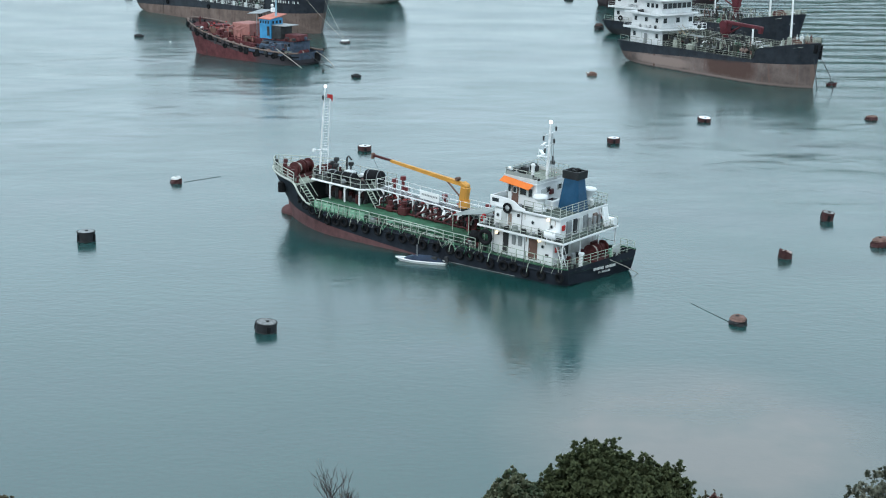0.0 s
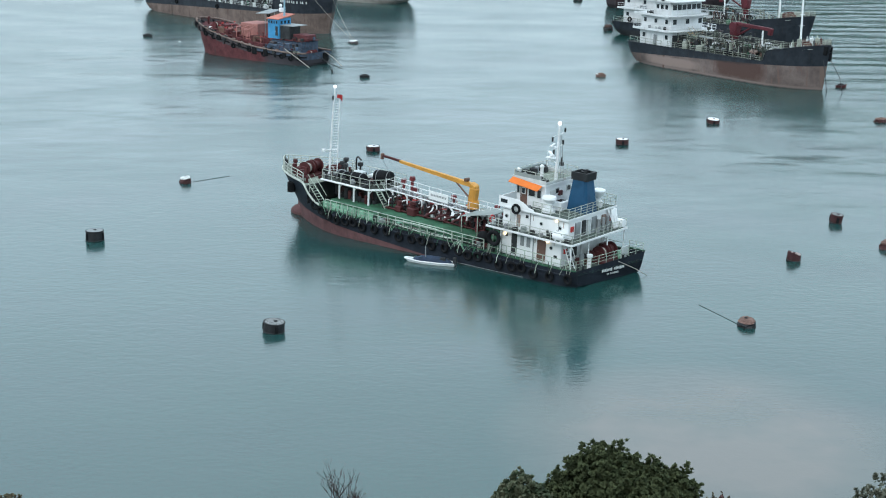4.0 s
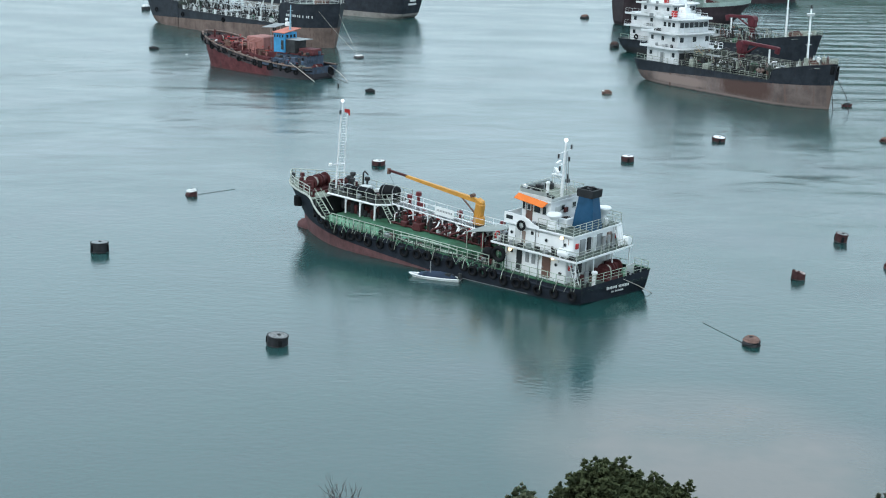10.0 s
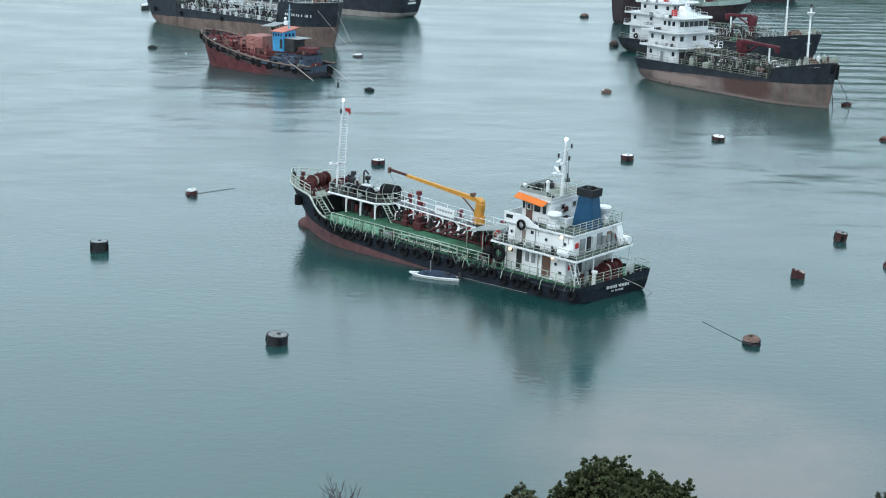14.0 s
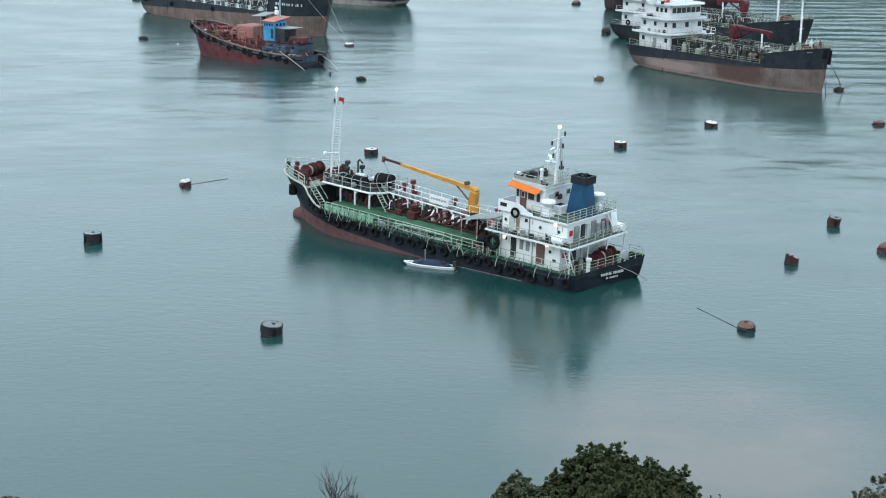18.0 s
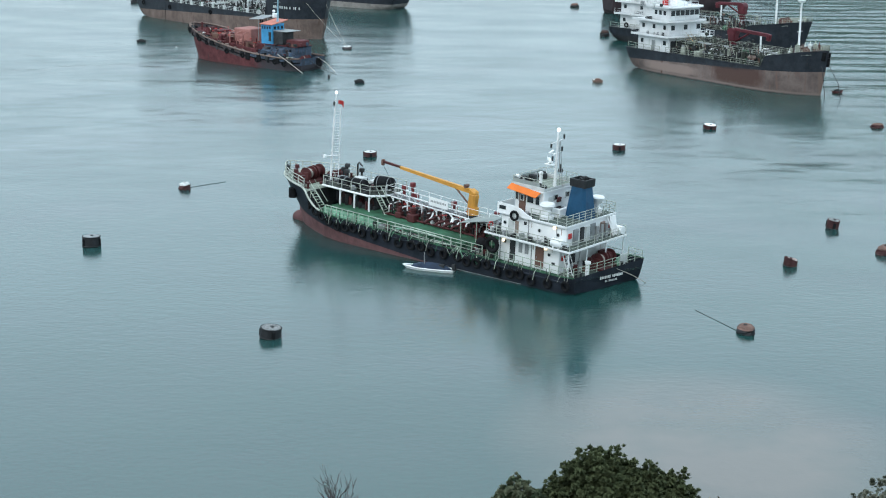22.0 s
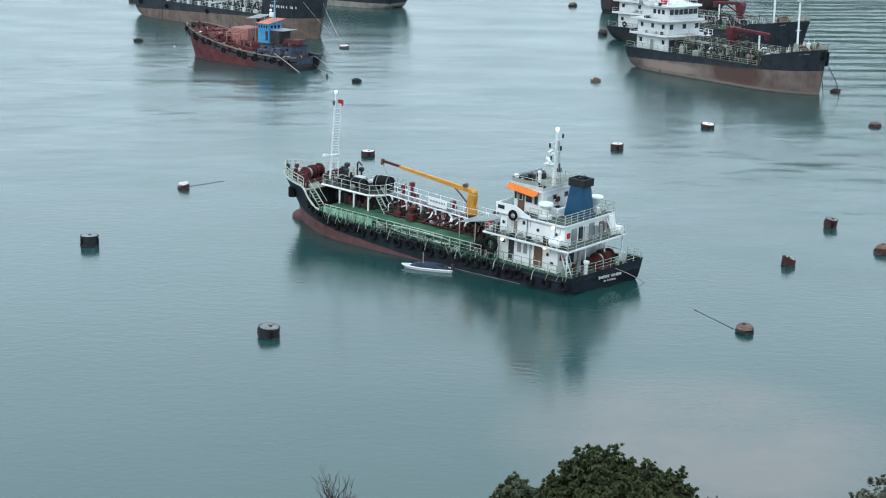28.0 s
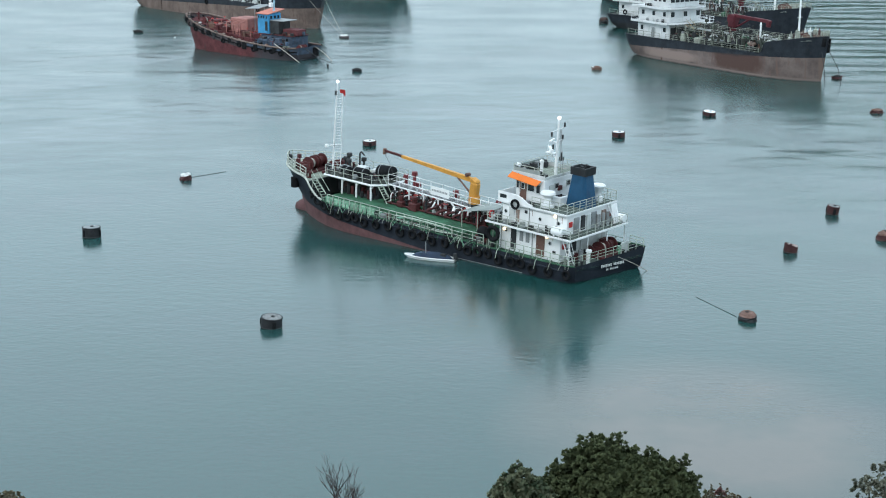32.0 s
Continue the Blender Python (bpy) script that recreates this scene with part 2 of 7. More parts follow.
M_BOW_DECK = paint("pale_worn_bow_deck", (0.27, 0.31, 0.26), 0.75, wear=0.4, rust=0.55, rust_col=(0.12, 0.11, 0.09), scale=1.5)
M_LINER = paint("pale_bulwark_liner", (0.5, 0.54, 0.49), 0.6, wear=0.3, rust=0.45, rust_col=(0.2, 0.16, 0.12), scale=2)
M_STERN = paint("rusty_slate_plating", (0.06, 0.055, 0.062), 0.7, wear=0.5, rust=0.6, rust_col=(0.11, 0.055, 0.045), scale=1.4)
M_GUNWALE = paint("worn_brown_gunwale", (0.21, 0.155, 0.135), 0.75, wear=0.5, rust=0.4, rust_col=(0.08, 0.05, 0.045), scale=2)
M_DARK = paint("dark_gear", (0.03, 0.033, 0.036), 0.6, wear=0.5, rust=0.2)
M_GREY = paint("grey_steel", (0.28, 0.3, 0.31), 0.55, wear=0.35, rust=0.2)
M_TARP = paint("grey_canvas", (0.3, 0.34, 0.33), 0.85, wear=0.3)
M_TARP_BLUE = paint("blue_tarpaulin", (0.025, 0.045, 0.085), 0.7, wear=0.4)
M_ROPE = paint("weathered_rope", (0.42, 0.4, 0.36), 0.9, wear=0.3)
M_WETROPE = paint("wet_rope", (0.1, 0.13, 0.13), 0.7, wear=0.3)
M_TAR = paint("tarred_black_drum", (0.02, 0.022, 0.026), 0.6, wear=0.5, rust=0.25, rust_col=(0.05, 0.03, 0.03), scale=2)
M_DRUM_RED = paint("rusty_red_drum", (0.065, 0.024, 0.025), 0.75, wear=0.5, rust=0.3, scale=2)
M_LIME = paint("bird_whitened_top", (0.72, 0.74, 0.73), 0.8, wear=0.3, rust=0.25, rust_col=(0.06, 0.06, 0.06), scale=4)
M_MOTTLE = paint("mottled_drum_top", (0.3, 0.31, 0.31), 0.8, wear=0.5, rust=0.7, rust_col=(0.04, 0.04, 0.045), scale=4)
M_FLOAT_BROWN = paint("brown_float_crown", (0.2, 0.12, 0.1), 0.8, wear=0.45, rust=0.35, scale=3)
M_BIRD = paint("bird_stained_plate", (0.46, 0.38, 0.36), 0.8, wear=0.45, rust=0.5, rust_col=(0.09, 0.05, 0.045), scale=4)
M_DRUM_BROWN = paint("rusty_brown_drum", (0.07, 0.042, 0.037), 0.8, wear=0.5, rust=0.4, scale=3)
M_RUST_RUN = paint("rust_run", (0.4, 0.3, 0.25), 0.7, wear=0.4, rust=0.5, rust_col=(0.22, 0.14, 0.1), scale=3)
M_BROWN = paint("brown_door", (0.16, 0.09, 0.07), 0.6, wear=0.3)
M_GREEN_HOUSE = paint("pale_green_house", (0.3, 0.39, 0.36), 0.6, wear=0.25, rust=0.3)
M_BARK = paint("grey_bark", (0.13, 0.11, 0.095), 0.9, wear=0.4, scale=6)
M_TWIG = paint("dark_twigs", (0.075, 0.06, 0.06), 0.9, wear=0.3, scale=6)
M_EARTH = paint("hillside_earth", (0.1, 0.1, 0.055), 0.95, wear=0.5, scale=0.5)
M_LAMP = glow("lit_lamp", (1.0, 0.78, 0.48), 2.2)
M_WHITE_LAMP = glow("lit_white_lamp", (1.0, 0.95, 0.92), 2.6)
M_PANE = nodes_of("dark_window_glass")[0]
_p = M_PANE.node_tree.nodes["Principled BSDF"]
_p.inputs["Base Color"].default_value = (0.015, 0.02, 0.024, 1)
_p.inputs["Roughness"].default_value = 0.08
M_LEAF = leaf_material("dark_leaves", (0.062, 0.08, 0.041), (0.09, 0.108, 0.054))
M_WOODS = paint("distant_woods", (0.035, 0.055, 0.03), 0.95, gloss=0.1, wear=0.6, scale=0.06)
M_LEAF_PALE = leaf_material("pale_leaves", (0.06, 0.085, 0.05), (0.16, 0.17, 0.11))
M_LEAF_GREY = leaf_material("grey_leaves", (0.085, 0.105, 0.08), (0.2, 0.205, 0.165))
M_LEAF_DRY = leaf_material("dry_leaves", (0.12, 0.108, 0.07), (0.2, 0.175, 0.115))
M_LEAF_RED = leaf_material("russet_leaves", (0.14, 0.075, 0.07), (0.2, 0.11, 0.1))
M_WATER = water_material()


# ---------------------------------------------------------------- mesh building
class Form:
    """Collects vertices and faces of one part."""

    def __init__(self):
        self.v, self.f, self.s = [], [], []

    def add(self, verts, faces, smooth=False):
        k = len(self.v)
        self.v += [tuple(p) for p in verts]
        self.f += [tuple(i + k for i in q) for q in faces]
        self.s += [smooth] * len(faces)
        return self

    def box(self, c, size, turn=(0, 0, 0), bev=0.03):
        hx, hy, hz = (s / 2 for s in size)
        b = min(bev, 0.35 * min(size))
        m = Matrix.Translation(c) @ Euler([radians(a) for a in turn]).to_matrix().to_4x4()
        pts, idx = [], {}
        for sx in (-1, 1):
            for sy in (-1, 1):
                for sz in (-1, 1):
                    for ax in range(3):
                        p = [sx * (hx - b), sy * (hy - b), sz * (hz - b)]
                        p[ax] = (sx * hx, sy * hy, sz * hz)[ax]
                        idx[sx, sy, sz, ax] = len(pts)
                        pts.append(m @ Vector(p))
        fs = []
        ring = ((-1, -1), (1, -1), (1, 1), (-1, 1))
        for ax in range(3):
            o = [a for a in range(3) if a != ax]
            for s in (-1, 1):
                q = []
                for u, w in ring:
                    k = [0, 0, 0]
                    k[ax], k[o[0]], k[o[1]] = s, u, w
                    q.append(idx[(*k, ax)])
                fs.append(q)
            for u in (-1, 1):
                for w in (-1, 1):
                    k0, k1 = [0, 0, 0], [0, 0, 0]
                    k0[ax], k1[ax] = -1, 1
                    for k in (k0, k1):
                        k[o[0]], k[o[1]] = u, w
                    fs.append([idx[(*k0, o[0])], idx[(*k1, o[0])], idx[(*k1, o[1])], idx[(*k0, o[1])]])
        for sx in (-1, 1):
            for sy in (-1, 1):
                for sz in (-1, 1):
                    fs.append([idx[sx, sy, sz, a] for a in range(3)])
        return self.add(pts, fs)

    def cyl(self, a, b, r, r2=None, n=8, caps=True):
        a, b = Vector(a), Vector(b)
        r2 = r if r2 is None else r2
        d = (b - a).normalized()
        u = d.orthogonal().normalized()
        w = d.cross(u)
        ring = [(math.cos(2 * math.pi * i / n), math.sin(2 * math.pi * i / n)) for i in range(n)]
        lo = [a + (u * c + w * s) * r for c, s in ring]
        hi = [b + (u * c + w * s) * r2 for c, s in ring]
        self.add(lo + hi, [(i, (i + 1) % n, n + (i + 1) % n, n + i) for i in range(n)], True)
        if caps:
            self.add(lo + hi, [tuple(range(n))[::-1], tuple(range(n, 2 * n))])
        return self

    def tube(self, pts, r, n=6):
        pts = [Vector(p) for p in pts]
        vs, fs = [], []
        for i, p in enumerate(pts):
            d = (pts[min(i + 1, len(pts) - 1)] - pts[max(i - 1, 0)]).normalized()
            u = d.cross(Vector((0.05, 0.03, 1))).normalized()
            w = d.cross(u)
            vs += [p + (u * math.cos(2 * math.pi * k / n) + w * math.sin(2 * math.pi * k / n)) * r for k in range(n)]
        for i in range(len(pts) - 1):
            for k in range(n):
                fs.append((i * n + k, i * n + (k + 1) % n, (i + 1) * n + (k + 1) % n, (i + 1) * n + k))
        return self.add(vs, fs, True)

    def torus(self, c, R, r, axis="y", nu=18, nv=8):
        vs, fs = [], []
        for i in range(nu):
            a = 2 * math.pi * i / nu
            for j in range(nv):
                b = 2 * math.pi * j / nv
                x, y, z = (R + r * math.cos(b)) * math.cos(a), r * math.sin(b), (R + r * math.cos(b)) * math.sin(a)
                p = {"y": (x, y, z), "x": (y, x, z), "z": (x, z, y)}[axis]
                vs.append(Vector(c) + Vector(p))
                fs.append((i * nv + j, i * nv + (j + 1) % nv, (i + 1) % nu * nv + (j + 1) % nv, (i + 1) % nu * nv + j))
        return self.add(vs, fs, True)

    def ball(self, c, r, n=10, top=1.0):
        rx, ry, rz = r if isinstance(r, tuple) else (r, r, r)
        vs, fs = [], []
        m = n // 2
        for i in range(m + 1):
            th = math.pi * i / m
            for j in range(n):
                a = 2 * math.pi * j / n
                vs.append((c[0] + rx * math.sin(th) * math.cos(a), c[1] + ry * math.sin(th) * math.sin(a), c[2] + rz * math.cos(th)))
        for i in range(m):
            for j in range(n):
                fs.append((i * n + j, i * n + (j + 1) % n, (i + 1) * n + (j + 1) % n, (i + 1) * n + j))
        return self.add(vs, fs, True)

    def prism(self, ring, z0, z1, bev=0.0):
        """A plan outline raised from z0 to z1."""
        n = len(ring)
        lo = [(x, y, z0) for x, y in ring]
        hi = [(x, y, z1) for x, y in ring]
        return self.add(lo + hi, [tuple(range(n))[::-1], tuple(range(n, 2 * n))] + [(i, (i + 1) % n, n + (i + 1) % n, n + i) for i in range(n)])

    def slab(self, ring, thick):
        """An outline of 3D points with a thickness downwards."""
        n = len(ring)
        lo = [(x, y, z - thick) for x, y, z in ring]
        return self.add(list(ring) + lo, [tuple(range(n)), tuple(range(n, 2 * n))[::-1]] + [(i, (i + 1) % n, n + (i + 1) % n, n + i) for i in range(n)])

    def mesh(self, name):
        me = bpy.data.meshes.new(name)
        me.from_pydata(self.v, [], self.f)
        me.polygons.foreach_set("use_smooth", self.s)
        me.update()
        return me


def part(name, form, material, parent, label="", at=(0, 0, 0), turn=(0, 0, 0)):
    """Links a Form, or a mesh that is shared, as one part under a thing or a part."""
    me = form.mesh(name) if isinstance(form, Form) else form
    if material and not me.materials:
        me.materials.append(material)
    ob = new(name, me)
    ob.parent = parent
    ob.matrix_basis = pose(*at, *turn)
    return tagged(ob, label)


def thing(name, label, category, at=(0, 0, 0), turn=(0, 0, 0), group="", kind=""):
    ob = new(name)
    ob.empty_display_size = 0.5
    ob.matrix_basis = pose(*at, *turn)
    return tagged(ob, label, category, group, kind)


SHARED = {}


def shared(key, make, material):
    if key not in SHARED:
        me = make().mesh(key)
        me.materials.append(material)
        SHARED[key] = me
    return SHARED[key]


# ---------------------------------------------------------------- pieces that every ship has
def railing(parent, pts, h=1.0, step=1.4, mat=None, bars=3, r=0.026, label=""):
    """Horizontal bars along pts, on upright posts."""
    mat = mat or M_RAIL
    rail = part("railing", Form().tube([(x, y, z + h) for x, y, z in pts], r, 5), mat, parent, label)
    for k in range(1, bars):
        part("bar", Form().tube([(x, y, z + h * k / bars) for x, y, z in pts], 0.75 * r, 5), mat, rail)
    post = shared("post_%s_%g_%g" % (mat.name, h, r), lambda: Form().cyl((0, 0, 0), (0, 0, h), 1.15 * r, n=6), mat)
    for a, b in zip(pts, pts[1:]):
        a, b = Vector(a), Vector(b)
        n = max(1, round((b - a).length / step))
        for i in range(n):
            part("post", post, None, rail, at=a.lerp(b, i / n))
    part("post", post, None, rail, at=pts[-1])
    return rail


def section(st, z):
    """Half breadth and length position of a hull station at height z."""
    xw, xd, yw, yd, zd = st
    k = min(1.0, max(0.0, z / max(zd, 0.1)))
    return xw + (xd - xw) * (k ** 0.22 if xd < xw else k), max(0.015, yw + (yd - yw) * k ** 0.75)


def refined(stations, n=4):
    """Smooth stations between the given ones."""
    out = []
    s = [Vector(q) for q in stations]
    for i in range(len(s) - 1):
        p0, p1, p2, p3 = s[max(i - 1, 0)], s[i], s[i + 1], s[min(i + 2, len(s) - 1)]
        for k in range(n):
            t = k / n
            q = [0.5 * (2 * b + (c - a) * t + (2 * a - 5 * b + 4 * c - d) * t * t + (3 * b - a - 3 * c + d) * t ** 3) for a, b, c, d in zip(p0, p1, p2, p3)]
            lo, hi = [min(b, c) for b, c in zip(p1, p2)], [max(b, c) for b, c in zip(p1, p2)]
            out.append(tuple(min(max(v, a), b) for v, a, b in zip(q, lo, hi)))
    out.append(tuple(stations[-1]))
    return out


def hull_band(stations, low, high, levels=5):
    """The plating between two height lines (functions of x), both sides, with the stern closed."""
    f = Form()
    grid = {}
    vs = []
    for i, st in enumerate(stations):
        for side in (1, -1):
            for k in range(levels + 1):
                z = low(st) + (high(st) - low(st)) * k / levels
                x, y = section(st, z)
                grid[i, side, k] = len(vs)
                vs.append((x, side * y, z))
    fs = []
    for i in range(len(stations) - 1):
        for side in (1, -1):
            for k in range(levels):
                fs.append((grid[i, side, k], grid[i + 1, side, k], grid[i + 1, side, k + 1], grid[i, side, k + 1]))
    f.add(vs, fs, True)
    back = [vs[grid[0, 1, k]] for k in range(levels + 1)] + [vs[grid[0, -1, k]] for k in range(levels, -1, -1)]
    f.add(back, [tuple(range(len(back)))])
    return f


def deck_form(stations, z, inset=0.06, thick=0.12, lo=-999, hi=999):
    """A deck across the hull at height z(station) between lo and hi."""
    st = [s for s in stations if lo <= s[1] <= hi]
    left, right = [], []
    for s in st:
        x, y = section(s, z(s))
        y = max(0.02, y - inset)
        left.append((x, y, z(s)))
        right.append((x, -y, z(s)))
    f = Form()
    n = len(left)
    top = left + right
    f.add(top, [(i, i + 1, n + i + 1, n + i) for i in range(n - 1)])
    f.add([(x, y, zz - thick) for x, y, zz in top], [(i, n + i, n + i + 1, i + 1) for i in range(n - 1)])
    f.slab([left[-1], right[-1], (right[-1][0] + 0.02, right[-1][1], right[-1][2]), (left[-1][0] + 0.02, left[-1][1], left[-1][2])], thick)
    return f


def sheer_line(stations, side, up=0.0, inset=0.0, lo=-999, hi=999):
    return [(s[1], side * max(0.0, s[3] - inset), s[4] + up) for s in stations if lo <= s[1] <= hi]


def tyre(parent, x, y, z, R=0.42, r=0.15, turn=(0, 0, 0), name="tyre_fender"):
    me = shared("tyre_%g_%g" % (R, r), lambda: Form().torus((0, 0, 0), R, r, "y", 16, 8), M_RUBBER)
    return part(name, me, None, parent, at=(x, y, z), turn=turn)


def window(parent, c, w, h, axis, frame_mat=None, depth=0.1):
    """A recess-dark pane in a proud frame; axis: the wall's outward direction, x or y, with its sign."""
    ax, sg = axis[1], 1 if axis[0] == "+" else -1
    fr, t = Form(), 0.07
    flat = (lambda u, v, o: (o, u, v)) if ax == "x" else (lambda u, v, o: (u, o, v))
    siz = (lambda u, v, o: (o, u, v))if ax == "x" else (lambda u, v, o: (u, o, v))
    for u, v, su, sv in ((0, h / 2, w + t, t), (0, -h / 2, w + t, t), (w / 2, 0, t, h + t), (-w / 2, 0, t, h + t)):
        fr.box(flat(u, v, 0), siz(su, sv, depth), bev=0.01)
    wd = part("window", fr, frame_mat or M_WHITE_OLD, parent, at=(c[0] + (sg * 0.03 if ax == "x" else 0), c[1] + (sg * 0.03 if ax == "y" else 0), c[2]))
    part("pane", Form().box((0, 0, 0), siz(w, h, 0.05), bev=0.005), M_PANE, wd)
    return wd


def porthole(parent, c, axis="y", r=0.17):
    rim = part("porthole", Form().torus((0, 0, 0), r, 0.045, axis, 14, 6), M_WHITE_OLD, parent, at=c)
    d = (0.03, 0, 0) if axis == "x" else (0, 0.03, 0)
    part("pane", Form().cyl([-q for q in d], d, r, n=14), M_PANE, rim)
    return rim


def door(parent, c, w, h, axis, mat):
    ax, sg = axis[1], 1 if axis[0] == "+" else -1
    siz = (lambda u, v, o: (o, u, v)) if ax == "x" else (lambda u, v, o: (u, o, v))
    off = (0.04 * sg, 0, 0) if ax == "x" else (0, 0.04 * sg, 0)
    d = part("door", Form().box((0, 0, 0), siz(w, h, 0.08), bev=0.03), mat, parent, at=[a + b for a, b in zip(c, off)])
    out = 0.08 * sg
    a = (out, 0.3 * w, -0.05) if ax == "x" else (0.3 * w, out, -0.05)
    part("handle", Form().box(a, siz(0.06, 0.2, 0.05), bev=0.01), M_GREY, d, "grey steel handle")
    return d


def lamp_part(parent, c, lit=True, r=0.15):
    f = Form().ball(c, r, 10)
    part("lamp", f, M_LAMP if lit else M_WHITE, parent, "lit warm flood lamp" if lit else "white lamp")


def winch(parent, at, s=1.0, mat=None, turn=0):
    """A deck winch: two drums between cheek plates on a bed, with a motor."""
    mat = mat or M_MAROON
    w = part("winch", Form().box((0, 0, 0.1 * s), (1.6 * s, 2.6 * s, 0.2 * s)), mat, parent, "maroon deck winch", at, (0, 0, turn))
    for y in (-0.75, 0.45):
        part("drum", Form().cyl((0, (y - 0.38) * s, 0.75 * s), (0, (y + 0.38) * s, 0.75 * s), 0.36 * s, n=18), mat, w)
        for k in (-0.42, 0.42):
            part("flange", Form().cyl((0, (y + k - 0.04) * s, 0.75 * s), (0, (y + k + 0.04) * s, 0.75 * s), 0.62 * s, n=20), mat, w)
    for y in (-1.25, -0.15, 1.0):
        part("cheek", Form().box((0, y * s, 0.5 * s), (0.8 * s, 0.1 * s, 0.9 * s)), mat, w)
    part("rope_coil", Form().torus((0, 0.45 * s, 0.75 * s), 0.38 * s, 0.1 * s, "y"), M_ROPE, w, "coiled pale rope")
    part("motor", Form().box((0.55 * s, 0.9 * s, 0.55 * s), (0.6 * s, 0.5 * s, 0.6 * s), bev=0.08), mat, w)
    return w


def bollard(parent, at, mat=None):
    b = part("bollard", Form().box((0, 0, 0.05), (0.9, 0.35, 0.1)), mat or M_DARK, parent, "", at)
    for x in (-0.27, 0.27):
        part("post", Form().cyl((x, 0, 0.1), (x, 0, 0.55), 0.12, n=10), mat or M_DARK, b)
        part("cap", Form().cyl((x, 0, 0.55), (x, 0, 0.62), 0.16, n=10), mat or M_DARK, b)


def ladder(parent, a, b, width=0.6, mat=None, treads=8):
    """A sloping ladder from a to b with stringers and treads."""
    mat = mat or M_RAIL
    a, b = Vector(a), Vector(b)
    d = b - a
    side = Vector((-d.y, d.x, 0)).normalized() * width / 2 if abs(d.x) + abs(d.y) > 0.05 else Vector((0, width / 2, 0))
    lad = part("ladder", Form().tube([a + side, b + side], 0.05, 5), mat, parent)
    part("stringer", Form().tube([a - side, b - side], 0.05, 5), mat, lad)
    for s in (side, -side):
        part("handrail", Form().tube([a + s + Vector((0, 0, 0.9)), b + s + Vector((0, 0, 0.9))], 0.03, 5), mat, lad)
    for i in range(1, treads):
        p = a.lerp(b, i / treads)
        part("tread", Form().tube([p + side, p - side], 0.045, 4), mat, lad)


def valve(parent, at, h=0.8, mat=None, wheel=None):
    v = part("valve", Form().cyl((0, 0, 0), (0, 0, h), 0.09, n=8).ball((0, 0, 0.35 * h), 0.2, 8), mat or M_MAROON, parent, "", at)
    part("handwheel", Form().torus((0, 0, h), 0.2, 0.035, "z", 12, 5), wheel or M_RED, v, "valve handwheel")


def vent(parent, at, h=1.3, mat=None, r=0.14):
    v = part("vent_pipe", Form().cyl((0, 0, 0), (0, 0, h), r, n=8), mat or M_RED, parent, "", at)
    part("vent_head", Form().cyl((0, 0, h - 0.05), (0, 0, h + 0.3), 2 * r, 1.7 * r, n=10), mat or M_RED, v)


def mushroom(parent, at, h=1.0, r=0.5, mat=None):
    v = part("ventilator", Form().cyl((0, 0, 0), (0, 0, h), 0.55 * r, n=12), mat or M_WHITE, parent, "white mushroom ventilator", at)
    part("vent_head", Form().cyl((0, 0, h - 0.1), (0, 0, h + 0.25), r, 0.85 * r, n=16).ball((0, 0, h + 0.25), (0.85 * r, 0.85 * r, 0.15), 12), mat or M_WHITE, v)


def rope(name, a, b, sag, label, r=0.04, mat=None, parent=None, n=10):
    a, b = Vector(a), Vector(b)
    pts = [a.lerp(b, i / n) - Vector((0, 0, sag * 4 * (i / n) * (1 - i / n))) for i in range(n + 1)]
    if parent:
        return part(name, Form().tube(pts, r, 5), mat or M_ROPE, parent, label)
    ob = new(name, Form().tube(pts, r, 5).mesh(name))
    ob.data.materials.append(mat or M_ROPE)
    return tagged(ob, label, "rope")


# ---------------------------------------------------------------- water and hillside
def water_sheet():
    me = Form().add([(-2500, -200, 0), (2500, -200, 0), (2500, 4500, 0), (-2500, 4500, 0)], [(0, 1, 2, 3)]).mesh("water")
    me.materials.append(M_WATER)
    return tagged(new("water", me), "calm milky blue-green harbour water", "water", kind="structure")


def hillside():
    f = Form()
    nx, ny = 60, 50
    vs = []
    for j in range(ny + 1):
        y = -60 + 138 * j / ny
        for i in range(nx + 1):
            x = -150 + 300 * i / nx
            z = 35.1 - 0.475 * max(y, -3) + 0.35 * noise.noise(Vector((x * 0.15, y * 0.15, 0))) - 0.2
            vs.append((x, y, max(z, -1.5)))
    f.add(vs, [(j * (nx + 1) + i, j * (nx + 1) + i + 1, (j + 1) * (nx + 1) + i + 1, (j + 1) * (nx + 1) + i) for j in range(ny) for i in range(nx)], True)
    me = f.mesh("ground")
    me.materials.append(M_EARTH)
    return tagged(new("ground", me), "grassy earth hillside falling to the harbour", "ground", kind="structure")


water = water_sheet()
ground = hillside()


def far_shore():
    """An unseen wooded ridge, added to darken the water's reflections; higher towards the east."""
    nx, ny = 90, 14
    vs = []
    for j in range(ny + 1):
        v = j / ny
        for i in range(nx + 1):
            x = -900 + 1900 * i / nx
            k = min(1.0, max(0.0, (x - 90) / 180))
            top = 27 + 110 * k * k * (3 - 2 * k)
            z = top * math.sin(math.pi * min(1.0, 0.9 * v)) * (1 + 0.3 * noise.noise(Vector((x * 0.012, v * 2, 4)))) - 1
            vs.append((x, 860 + 300 * v + 20 * noise.noise(Vector((x * 0.01, 7, 0))), z))
    f = Form().add(vs, [(j * (nx + 1) + i, j * (nx + 1) + i + 1, (j + 1) * (nx + 1) + i + 1, (j + 1) * (nx + 1) + i) for j in range(ny) for i in range(nx)], True)
    me = f.mesh("backdrop")
    me.materials.append(M_WOODS)
    return tagged(new("backdrop", me), "unseen dark wooded ridge that darkens the water's reflections", "hill", kind="structure")


shore = far_shore()


